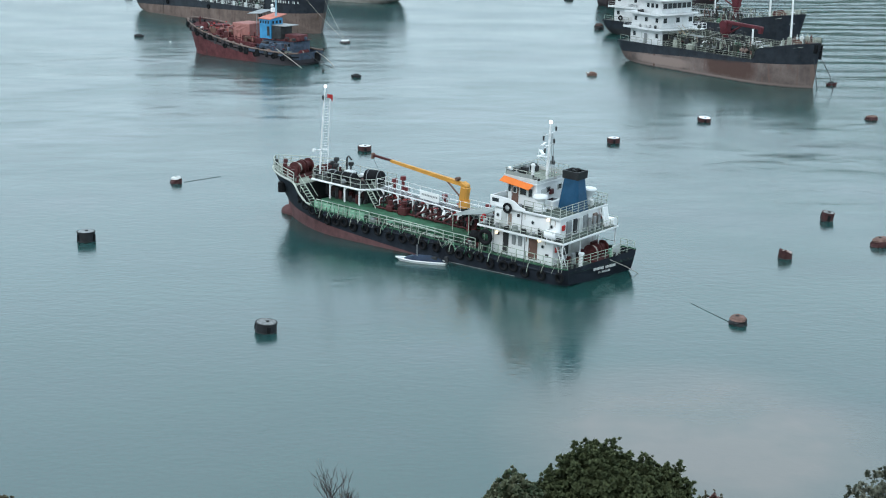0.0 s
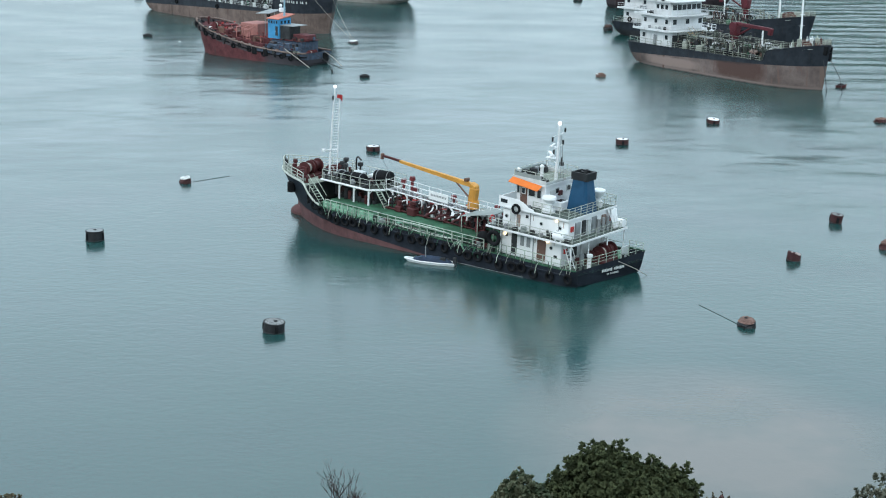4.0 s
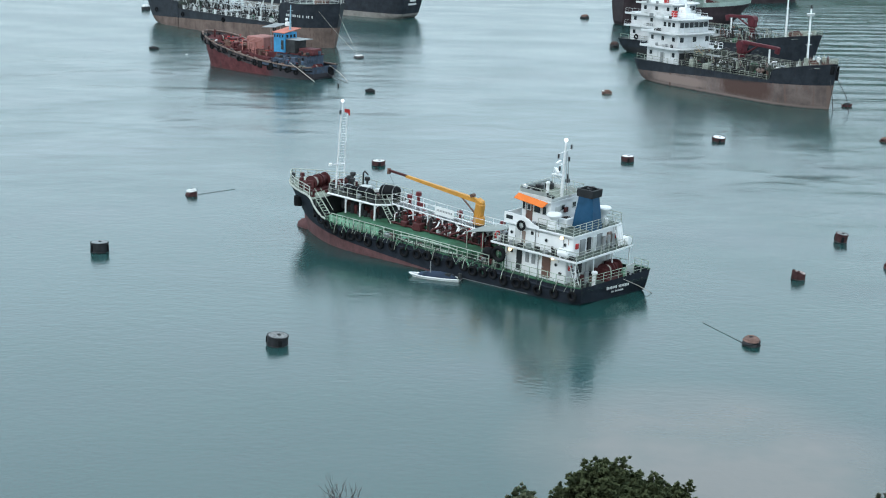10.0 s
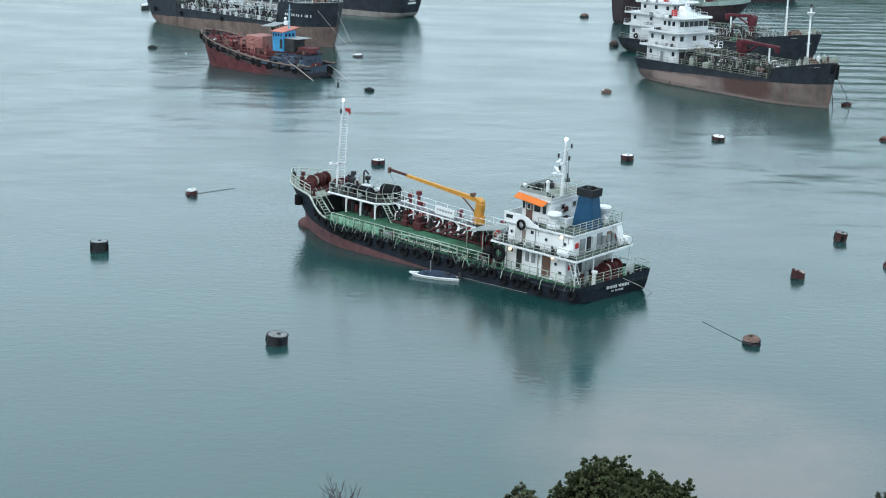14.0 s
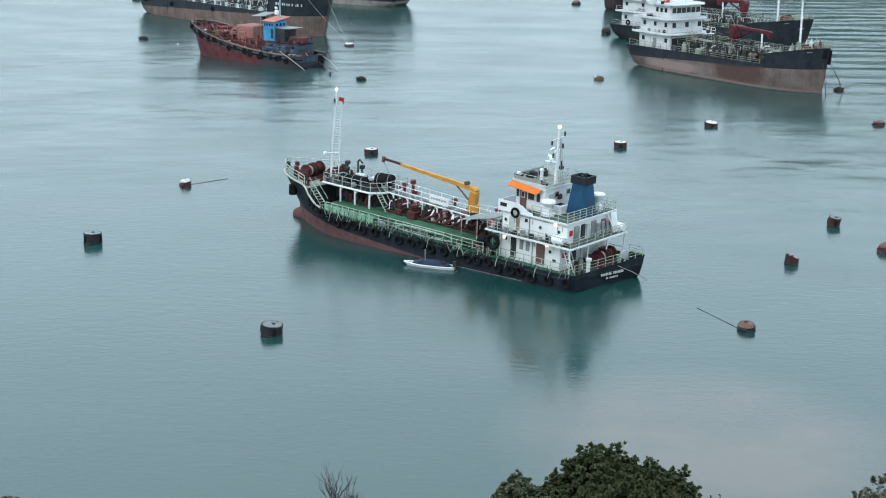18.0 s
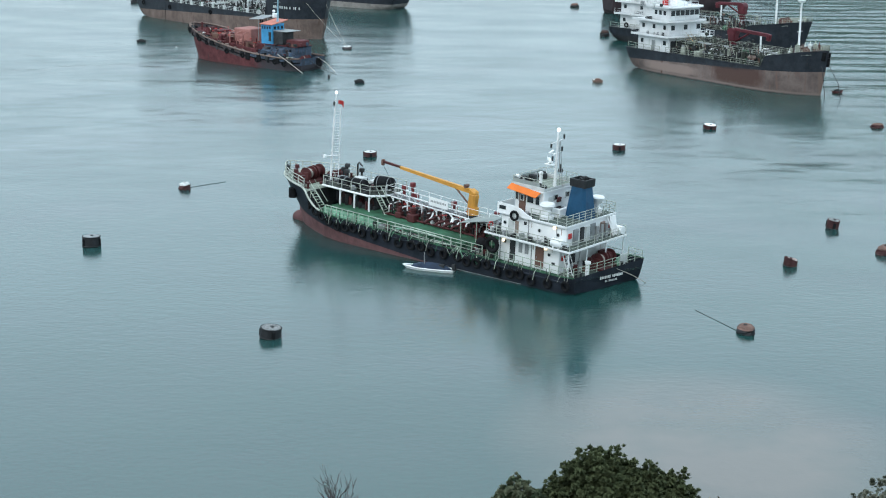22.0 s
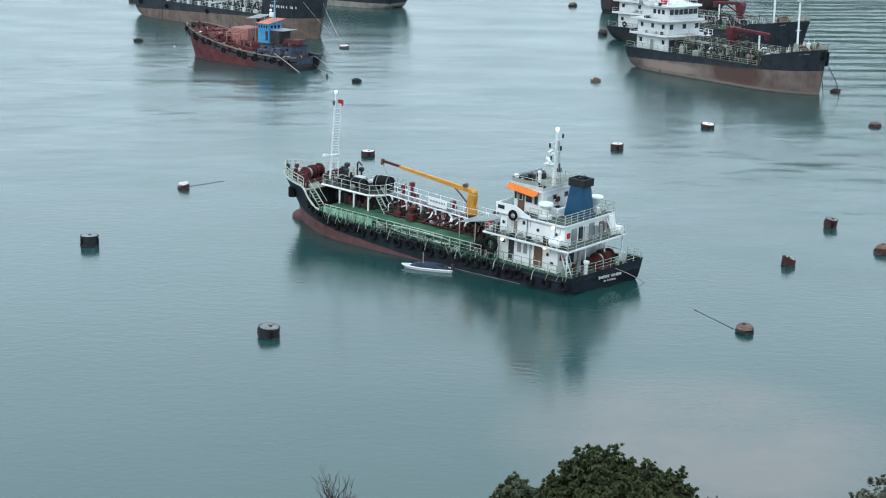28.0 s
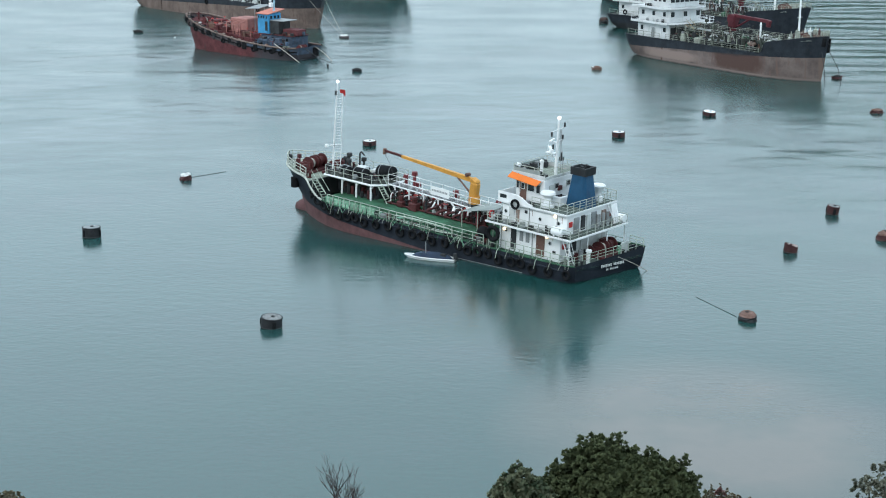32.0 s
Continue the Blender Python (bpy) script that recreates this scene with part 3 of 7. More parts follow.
# ---------------------------------------------------------------- the green-decked tanker in the middle
def main_tanker():
    ship = thing("tanker_ship", "small black-hulled oil tanker with green deck and white deckhouse", "ship", TANKER_AT, (0, -2.0, 140), "moored ships")
    st = refined([
        (0.3, -0.1, 3.9, 4.35, 1.6), (1.2, 1.0, 4.3, 4.5, 1.54), (3, 3, 4.45, 4.5, 1.46), (10, 10, 4.5, 4.5, 1.41), (20, 20, 4.5, 4.5, 1.41),
        (27.5, 27.5, 4.4, 4.5, 1.44), (30.8, 31.2, 3.85, 4.4, 1.66), (32.2, 32.9, 3.35, 4.2, 2.45), (33.2, 34.0, 2.95, 4.0, 3.4),
        (35.3, 36.5, 1.95, 3.15, 3.5), (37.0, 38.7, 0.95, 1.95, 3.5), (38.1, 40.0, 0.25, 0.85, 3.55), (38.5, 40.5, 0.02, 0.06, 3.6)], 4)


    def raked(f):
        """The transom stands askew: its far quarter reaches farther aft."""
        f.v = [(x + 0.185 * (y - 4.4) * min(1.0, max(0.0, (6 - x) / 6)), y, z) for x, y, z in f.v]
        return f

    def lifted(f):
        """The bulwark of the far quarter stands higher."""
        f.v = [(x, y, z + 0.055 * (4.4 - y) * min(1.0, max(0.0, (3.5 - x) / 3.5)) * min(1.0, max(0.0, z / 1.5))) for x, y, z in f.v]
        return f

    def line(s):
        return -0.5 + 0.045 * max(0.0, min(s[1], 31) - 17)

    part("hull_bottom", raked(hull_band(st, lambda s: -2.2, line, 3)), M_OXIDE, ship, "dull red hull bottom")
    part("hull_side", lifted(raked(hull_band(st, line, lambda s: s[4], 6))), M_BLACK, ship, "black upper hull plating")
    part("bulb", Form().ball((37.6, 0, -1.25), (1.9, 0.8, 1.0), 16), M_OXIDE, ship, "red bulbous bow")
    part("deck", raked(deck_form(st, lambda s: 1.34, 0.05, 0.12, hi=33.6)), M_DECK, ship, "green painted main deck")
    part("bow_deck", deck_form(st, lambda s: 3.25, 0.05, 0.12, lo=33.2), M_BOW_DECK, ship, "pale worn bow deck")
    part("bow_bulkhead", Form().box((33.35, 0, 2.28), (0.1, 7.9, 1.9)), M_DARK, ship)
    for side in (1, -1):
        part("gunwale", lifted(raked(Form().tube(sheer_line(st, side, 0.03, hi=31.3), 0.06, 6))), M_DECK, ship, "worn green gunwale")
        part("bulwark_cap", Form().tube(sheer_line(st, side, 0.02, lo=31.0), 0.11, 6), M_LINER, ship, "pale curved bulwark cap")
        liner = [s for s in st if s[1] > 34.0]
        inner = Form()
        for a, b in zip(liner, liner[1:]):
            (xa, ya), (xb, yb) = section(a, 3.3), section(b, 3.3)
            inner.add([(xa - 0.05, side * max(0.0, ya - 0.1), 3.27), (xb - 0.05, side * max(0.0, yb - 0.1), 3.27), (b[1] - 0.05, side * max(0.0, b[3] - 0.09), b[4]), (a[1] - 0.05, side * max(0.0, a[3] - 0.09), a[4])], [(0, 1, 2, 3)])
        part("bulwark_liner", inner, M_LINER, ship, "pale inside of the bow bulwark")
        part("rubbing_strake", Form().tube([(s[1], side * (section(s, 1.02)[1] + 0.05), 1.02) for s in st if 0.8 < s[1] < 31], 0.09, 6), M_BLACK, ship)
        railing(ship, [(x, side * 4.38, 1.44) for x in (10.2, 14, 18, 22, 25.8)], 1.0, 1.1, M_RAIL, 3, 0.042, "pale deck-edge railing")
        railing(ship, [(x, side * 4.38, 1.44) for x in (25.8, 30.4)], 1.0, 0.75, M_RAIL, 3, 0.042)
        for i in range(6):
            part("rail_panel", Form().box((24.4 + 1.15 * i, side * 4.38, 1.88), (1.05, 0.03, 0.75), bev=0.01), M_GREEN_RAIL, ship, "green panel in the railing")
        railing(ship, [q for q in sheer_line(st, side, 0.0, 0.1, lo=34.0)][::2], 1.0, 1.0, M_LINER, 3, 0.045)
        railing(ship, [(x, side * 4.38, 1.48) for x in (0.6, 4.5, 9.6)], 0.9, 1.1, M_RAIL, 2, 0.036)
    # struts that carry the fenders over the side
    for i in range(21):
        x = 1.2 + 1.42 * i + 0.3 * math.sin(5.0 * i)
        part("fender_strut", Form().tube([(x, 4.4, 1.75), (x, 4.8, 1.4), (x + 0.1, 4.85, 1.1 - 0.2 * (i % 3))], 0.022 + 0.008 * (i % 3), 5), (M_DIRTY_RAIL, M_RAIL, M_DECK, M_DIRTY_RAIL, M_DARK)[(3 * i + i // 4) % 5], ship)
    for i, x in enumerate((0.6, 2.5, 4.3, 5.6, 6.7, 8.2, 9.4, 10.6, 11.8, 12.9, 14.6, 16.2, 17.4, 18.7, 20.3, 21.9, 23.5, 25.1, 26.3, 27.4, 28.6, 29.8, 30.9, 31.9, 32.8)):
        y = section(min(st, key=lambda s: abs(s[1] - x)), 1.0)[1]
        ty = tyre(ship, x, y + 0.18, 0.88 - 0.12 * (i % 3) - 0.1 * (x < 9) + 0.45 * max(0.0, x - 30), 0.37, 0.14, (0, 0, 4 * (i % 5 - 2)))
        part("tyre_rope", Form().tube([(-0.15, 0, 0.4), (-0.3, -0.1, 1.25)], 0.028, 4), M_DARK if i % 3 else M_DIRTY_RAIL, ty, "dirty lashing rope")
        part("tyre_rope", Form().tube([(0.15, 0, 0.4), (0.25, -0.1, 1.25)], 0.028, 4), M_DARK if i % 3 else M_DIRTY_RAIL, ty, "dirty lashing rope")
    for x in (37.2,):
        s = min(st, key=lambda q: abs(q[1] - x))
        part("bow_fender", Form().cyl((0, 0, -0.5), (0, 0, 0.5), 0.42, n=12), M_RUBBER, ship, "black bow fender", (section(s, 2.4)[0], section(s, 2.4)[1] + 0.3, 2.3))
    part("draught_line", Form().tube([(5.5, 4.5, -0.12), (9.5, 4.53, -0.27), (14.2, 4.53, -0.43)], 0.028, 5), M_GREY, ship, "pale line along the waterline")
    # lashings, loops and odd gear along the port and starboard rails
    rng = random.Random(77)
    for i in range(30):
        x = rng.uniform(9.5, 31)
        a = rng.uniform(0.2, 1.0)
        z = 1.46 + rng.uniform(0.0, 0.5)
        part("rail_lashing", Form().tube([(x, 4.4, z), (x + 0.4 * a, 4.62, z - 0.3), (x + 0.8 * a, 4.66, z - 0.45 - 0.4 * a), (x + 1.3 * a, 4.6, z - 0.2), (x + 1.6 * a, 4.4, z + 0.1)], rng.uniform(0.018, 0.035), 5), rng.choice((M_RAIL, M_RAIL, M_GREEN_RAIL, M_GREEN_RAIL, M_DARK, M_DECK)), ship)
    for i in range(46):
        x = rng.uniform(9.8, 31)
        w = rng.uniform(0.15, 0.45)
        side = 1 if i % 3 else -1
        part("edge_gear", Form().box((x, side * rng.uniform(3.5, 4.25), 1.36 + 0.5 * w), (rng.uniform(0.2, 0.8), w, w), (0, 0, rng.uniform(0, 90)), 0.04), rng.choice((M_DARK, M_DARK, M_DECK, M_MAROON, M_GREY, M_GREEN_RAIL)), ship)
    # long oval frame lashed to the rail
    oval = []
    for i in range(25):
        a = 2 * math.pi * i / 24
        oval.append((17.5 + 3.4 * max(-1, min(1, 1.25 * math.cos(a))) + 0.3 * math.cos(a), 4.5, 1.96 + 0.32 * math.sin(a)))
    part("oval_frame", Form().tube(oval, 0.06, 6), M_RAIL, ship, "pale oval tube frame on the railing")
    # bow gear
    winch(ship, (36.3, 0.5, 3.25), 1.15, turn=8)
    winch(ship, (34.6, -1.3, 3.25), 0.85)
    for x, y in ((38.2, 0.9), (38.2, -0.9), (34.4, 3.2), (34.4, -3.2)):
        bollard(ship, (x, y, 3.25), M_MAROON)
    part("fairlead", Form().box((40.2, 0.25, 3.95), (0.45, 0.5, 0.6), bev=0.12), M_DARK, ship, "black bow fairlead")
    for x, y, h in ((37.5, 1.6, 0.9), (38.6, 0.4, 1.0), (35.6, 2.4, 0.7)):
        vent(ship, (x, y, 3.25), h, M_MAROON, 0.13)
    # the raised platform abaft the bow
    plat = [(26.7, 1.95), (33.3, 1.95), (33.3, -2.65), (25.7, -2.65), (25.7, 0.6)]
    part("platform", Form().prism(plat, 3.52, 3.67), M_FAR_DECK, ship, "dark oily raised platform")
    part("platform_edge", Form().tube([(33.3, 1.98, 3.6), (26.8, 1.98, 3.6), (26.2, 1.4, 3.6), (25.7, 0.6, 3.6), (25.7, -2.68, 3.6)], 0.11, 6), M_WHITE, ship, "white platform edge")
    for x in (26.8, 28.8, 30.8):
        for y in (1.9, -2.6):
            part("platform_post", Form().cyl((x, y, 2.0), (x, y, 3.55), 0.1, n=8), M_WHITE, ship)
        part("bracket", Form().tube([(x, 1.9, 3.15), (x - 0.4, 1.9, 3.54)], 0.04, 5), M_WHITE, ship)
    # a black block and dark panels paint in the shade of this open space
    part("shade_block", Form().box((29.6, -0.7, 2.74), (5.8, 3.0, 1.56)), M_SOOT_SHADE, ship, "black block painting the shaded space under the platform")
    for x, w, m in ((27.6, 0.9, M_DARK_BROWN), (28.9, 1.0, M_DARK_BROWN), (30.2, 0.9, M_SOOT_SHADE), (31.5, 1.0, M_DARK_BROWN)):
        part("dark_panel", Form().box((x, 0.83, 2.7), (w, 0.06, 1.35), bev=0.02), m, ship)
    for i in range(14):
        x, y = 26.8 + 0.31 * i, 1.05 + 0.25 * (i % 3)
        part("stowed_gear", Form().box((x, y, 2.0 + 0.2 + 0.12 * (i % 4)), (0.3, 0.35, 0.4 + 0.24 * (i % 4)), (0, 0, 29 * i), 0.05), (M_DARK, M_SOOT_SHADE, M_MAROON, M_DARK)[i % 4], ship)
    railing(ship, [(33.2, 1.9, 3.67), (26.7, 1.9, 3.67), (25.8, 0.6, 3.67), (25.8, -2.6, 3.67), (33.2, -2.6, 3.67)], 0.95, 1.3, M_LINER, 2, 0.034)
    ladder(ship, (24.8, 1.3, 2.0), (26.1, 1.3, 3.67), 0.7)
    ladder(ship, (31.4, 3.5, 1.5), (33.5, 3.3, 3.4), 0.7)
    ladder(ship, (24.2, -1.4, 2.0), (25.6, -1.4, 3.67), 0.7)

    def big_fender(x, y, z, length, r, turn):
        f = Form().cyl((-length / 2 + r * 0.6, 0, 0), (length / 2 - r * 0.6, 0, 0), r, n=18)
        f.ball((-length / 2 + r * 0.6, 0, 0), (0.6 * r, r, r), 16).ball((length / 2 - r * 0.6, 0, 0), (0.6 * r, r, r), 16)
        b = part("pneumatic_fender", f, M_RUBBER, ship, "black pneumatic fender lashed on deck", (x, y, z), (0, 0, turn))
        for k in (-0.25, 0.25):
            part("lashing", Form().torus((k * length, 0, 0), r * 1.02, 0.035, "x", 18, 5), M_GREY, b, "pale lashing")

    big_fender(27.3, -0.9, 4.37, 2.3, 0.7, 15)
    big_fender(29.3, 0.8, 4.22, 2.2, 0.55, 5)
    big_fender(31.2, 0.9, 4.17, 1.6, 0.5, -8)
    for x, y, w, h, m in ((30.9, -1.2, 1.1, 0.7, M_WHITE_OLD), (29.2, -1.5, 0.9, 0.6, M_WHITE_OLD), (31.8, 0.6, 0.8, 0.9, M_GREY), (28.1, -1.6, 0.7, 0.5, M_WHITE)):
        part("deck_locker", Form().box((x, y, 3.67 + h / 2), (w, 0.8, h), bev=0.06), m, ship)
    part("davit", Form().tube([(32.0, -1.9, 3.67), (32.0, -1.9, 5.4), (31.5, -1.6, 5.7), (30.8, -1.3, 5.5)], 0.09, 7), M_DARK, ship, "black hose davit")
    hose = random.Random(41)
    for i in range(11):
        x, y = hose.uniform(26.6, 31.6), hose.uniform(-1.9, 1.2)
        a, b = hose.uniform(0.6, 1.5), hose.uniform(-0.8, 0.8)
        part("hose", Form().tube([(x, y, 3.76), (x + 0.3 * a, y + 0.3 * b, 4.08), (x + 0.7 * a, y + b, 4.0), (x + a, y + 0.6 * b, 3.76)], hose.uniform(0.06, 0.11), 6), hose.choice((M_DARK, M_RUBBER, M_SOOT_SHADE)), ship)
    for i in range(4):
        part("rope_coil", Form().torus((27.6 + 1.3 * i, 1.3 - 0.8 * (i % 2), 3.76), 0.34, 0.1, "z", 14, 6), (M_DARK, M_RUBBER)[i % 2], ship)
    for x, y, z, h in ((33.0, -1.4, 3.67, 1.5), (32.6, -0.9, 3.67, 1.0), (34.0, -1.9, 3.25, 1.3), (33.1, 1.5, 3.67, 0.8), (31.7, -2.2, 3.67, 1.1)):
        part("bow_stand", Form().cyl((x, y, z), (x, y, z + h), 0.1, n=8).box((x, y, z + h), (0.5, 0.45, 0.4), (0, 0, 25), 0.06).tube([(x, y, z + 0.6 * h), (x - 0.4, y + 0.3, z + 0.3 * h), (x - 0.5, y + 0.3, z)], 0.06, 5), M_DARK, ship)
    part("stowed_pipe", Form().tube([(31.0, -1.6, 3.83), (29.0, -1.9, 3.83)], 0.16, 8), M_LINER, ship, "pale stowed pipe")
    # foremast
    mast = part("foremast", Form().cyl((33.9, 0.2, 3.25), (33.35, 0.16, 12.0), 0.11, 0.07, 8), M_WHITE, ship, "white twin-pole foremast")
    part("second_pole", Form().cyl((33.45, -0.5, 3.25), (33.1, -0.4, 11.6), 0.05, 0.04, 7), M_WHITE, mast)
    for i in range(26):
        z = 4.2 + 0.28 * i
        u = (z - 3.25) / 8.75
        part("rung", Form().tube([(33.9 - 0.55 * u, 0.2, z), (33.45 - 0.37 * u, -0.46, z)], 0.016, 4), M_WHITE, mast)
    part("yard", Form().tube([(34.0, 0.95, 6.3), (33.4, -0.5, 6.3)], 0.07, 5), M_WHITE, mast)
    part("yard", Form().box((34.0, 0.95, 6.32), (0.3, 0.3, 0.3)), M_WHITE, mast)
    part("pole_top", Form().cyl((33.3, 0.14, 11.9), (33.3, 0.14, 12.9), 0.05, n=6), M_WHITE, mast)
    part("mast_lamp", Form().ball((33.3, 0.12, 12.95), 0.15, 10), M_WHITE_LAMP, mast, "lit white masthead lamp")
    part("flag", Form().add([(33.2, -0.1, 12.14), (32.98, -0.33, 12.1), (32.82, -0.5, 12.06), (32.82, -0.5, 11.34), (32.98, -0.33, 11.73), (33.2, -0.1, 11.76)], [(0, 1, 4, 5), (1, 2, 3, 4)]), M_RED, mast, "small red flag")
    part("signal_block", Form().box((33.4, 0.3, 11.8), (0.18, 0.18, 0.45)), M_DARK, mast)
    part("trunk_deck", Form().box((20.9, 0, 1.66), (20.6, 5.5, 0.68), bev=0.06), M_DECK, ship, "raised green trunk deck")
    # a black sheet darkens the trunk deck below the pipes
    part("pipe_bed", Form().box((18.2, -0.85, 2.015), (14.6, 3.7, 0.04), bev=0.01), M_SOOT_SHADE, ship, "black sheet that darkens the deck under the cargo pipes")
    # catwalk, pipes and valves
    def tread(x):
        """Height of the catwalk, which climbs towards the platform."""
        return 3.38 + 0.036 * max(0.0, x - 15)

    walkway = part("catwalk", Form().tube([(11.0, 0.62, 3.36), (15, 0.62, 3.36), (25.6, 0.62, 3.74)], 0.07, 6).tube([(11.0, -0.62, 3.36), (15, -0.62, 3.36), (25.6, -0.62, 3.74)], 0.07, 6), M_WHITE, ship, "white-edged grated catwalk")
    for i in range(52):
        x = 11.2 + 0.28 * i
        part("grating_bar", shared("grating_bar", lambda: Form().box((0, 0, 0), (0.11, 1.16, 0.05), bev=0.01), M_GREY), None, walkway, "", (x, 0, tread(x)))
    for side in (0.62, -0.62):
        railing(ship, [(11.2, side, 3.4), (15, side, 3.4), (25.6, side, 3.78)], 1.0, 1.5, M_WHITE, 2, 0.022, "white catwalk railing")
        for i in range(8):
            x = 11.4 + 1.9 * i
            part("catwalk_post", Form().cyl((x, side, 2.0), (x, side, tread(x)), 0.08, n=7), M_WHITE, ship)
            part("catwalk_post", Form().tube([(x, side, tread(x) - 0.35), (x + 0.35, side, tread(x) - 0.02)], 0.045, 5), M_WHITE, ship)
    part("notice_board", Form().box((18.75, 0.7, 4.2), (2.4, 0.05, 0.85), (0, -2, 0)), M_WHITE, ship, "white notice board on the railing")
    for i in range(10):
        part("notice_line", Form().box((17.85 + 0.2 * i, 0.735, 4.22 + 0.007 * i), (0.12, 0.02, 0.2), bev=0.004), M_GREY, ship)
    for x, y in ((17.2, 1.1), (16.4, 1.0), (19.8, 1.0)):
        part("hose_bend", Form().tube([(x + 0.45, y - 0.3, 3.2), (x + 0.45, y, 2.7), (x + 0.2, y + 0.15, 2.4), (x - 0.2, y + 0.15, 2.4), (x - 0.45, y, 2.7), (x - 0.45, y - 0.3, 3.1)], 0.09, 7), M_WHITE, ship, "white curved hose")
    for i, (y, z, r, m) in enumerate(((-1.2, 2.5, 0.14, M_MAROON), (-0.35, 2.35, 0.12, M_MAROON), (0.3, 2.4, 0.14, M_MAROON), (0.9, 2.3, 0.12, M_DECK), (-2.0, 2.25, 0.12, M_DECK), (1.4, 2.15, 0.09, M_MAROON))):
        part("deck_pipe", Form().tube([(10.8, y, z), (25.2, y, z)], r, 8), m, ship)
        for k in range(6):
            part("pipe_flange", Form().cyl((11.5 + 2.4 * k + 0.2 * i, y, z), (11.6 + 2.4 * k + 0.2 * i, y, z), r + 0.08, n=10), m, ship)
    for i in range(9):
        x = 11.6 + 1.65 * i
        part("pipe_bent", Form().tube([(x, 1.1, 2.0), (x, 1.1, 2.85), (x, 0.95, 3.0), (x, -1.9, 3.0), (x, -2.05, 2.85), (x, -2.05, 2.0)], 0.06, 6), M_WHITE, ship, "white pipe-support bent")
    for x in (15.6, 16.6, 17.6, 18.9):
        part("manifold_pipe", Form().tube([(x, -2.6, 2.7), (x, -1.5, 2.7), (x, 1.3, 2.7), (x, 2.2, 2.7), (x, 2.5, 2.5)], 0.13, 8), M_MAROON, ship)
    rng = random.Random(5)
    for i in range(34):
        x, y = rng.uniform(11.5, 25), rng.uniform(-2.4, 1.1)
        valve(ship, (x, y, 2.0), rng.uniform(0.7, 1.4), rng.choice((M_MAROON, M_MAROON, M_DECK, M_GREY)))
    for x, y, h in ((23.4, -0.8, 2.65), (24.5, -0.8, 2.2), (14.0, -2.5, 1.2), (19.4, -2.5, 1.2), (24.3, -2.4, 1.1), (13.2, 1.6, 0.9)):
        vent(ship, (x, y, 2.0), h + 0.2, M_DULL_RED, 0.16)
    part("cargo_pump", Form().box((21.3, 1.5, 2.4), (1.0, 0.8, 0.8), bev=0.08).cyl((21.3, 1.5, 2.6), (21.3, 1.5, 3.4), 0.3, n=12).cyl((21.3, 1.5, 3.15), (21.3, 1.5, 3.25), 0.42, n=12), M_MAROON, ship, "maroon cargo pump")
    part("cargo_pump", Form().box((23.2, 1.3, 2.3), (0.8, 0.7, 0.6), bev=0.08).cyl((23.2, 1.3, 2.5), (23.2, 1.3, 3.1), 0.24, n=12), M_MAROON, ship, "maroon cargo pump")
    for x, y in ((13.5, 3.5), (17.4, 3.5), (24.6, 3.5), (28.5, 3.6), (12.2, -3.4), (21.5, -3.4)):
        h = part("tank_hatch", Form().cyl((0, 0, 0), (0, 0, 0.5), 0.42, n=14), M_DECK, ship, "green tank hatch", (x, y, 1.34))
        part("hatch_lid", Form().cyl((0, 0, 0.5), (0, 0, 0.6), 0.5, n=14), M_DECK, h)
    # dark blocks stand for the shade and maroon clutter under the catwalk
    dark = random.Random(17)
    for i in range(24):
        x, y = 11.3 + 0.58 * i, dark.uniform(-1.6, 0.5)
        h = dark.uniform(0.4, 1.0)
        f = Form().box((x, y, 2.03 + h / 2), (dark.uniform(0.4, 0.8), dark.uniform(0.7, 1.8), h), (0, 0, dark.uniform(-12, 12)), 0.08)
        f.cyl((x, y, 2.03 + h), (x, y, 2.2 + h), 0.24, n=10)
        part("dark_mass", f, dark.choice((M_SOOT_SHADE, M_DARK_BROWN, M_DARK, M_MAROON, M_DARK_BROWN)), ship)
    tall = random.Random(63)
    for i in range(26):
        x, y = 11.4 + 0.56 * i + tall.uniform(-0.2, 0.2), tall.uniform(0.5, 1.4)
        h, m = tall.uniform(0.6, 1.5), tall.choice((M_MAROON, M_MAROON, M_DARK_BROWN, M_DARK, M_SOOT_SHADE, M_DARK))
        f = Form().cyl((x, y, 2.0), (x, y, 2.0 + h), tall.uniform(0.07, 0.16), n=8).ball((x, y, 2.0 + h), (0.2, 0.2, 0.14), 8)
        f.cyl((x, y, 2.0 + 0.55 * h), (x, y, 2.0 + 0.55 * h + 0.08), 0.24, n=10)
        part("riser", f, m, ship)
    part("cargo_hose", Form().tube([(12.6, 3.6, 1.44), (14.5, 3.9, 1.46), (16.5, 3.5, 1.44), (18.2, 3.8, 1.44), (19.6, 3.3, 1.46)], 0.1, 7), M_DARK, ship, "black cargo hose on the deck")
    for i in range(150):
        x, y = rng.uniform(11, 25.6), rng.uniform(-2.5, 1.1)
        w = rng.uniform(0.2, 0.75)
        m = rng.choice((M_MAROON, M_MAROON, M_DARK, M_DARK, M_DARK, M_WHITE_OLD, M_DULL_RED, M_GREY, M_SOOT_SHADE))
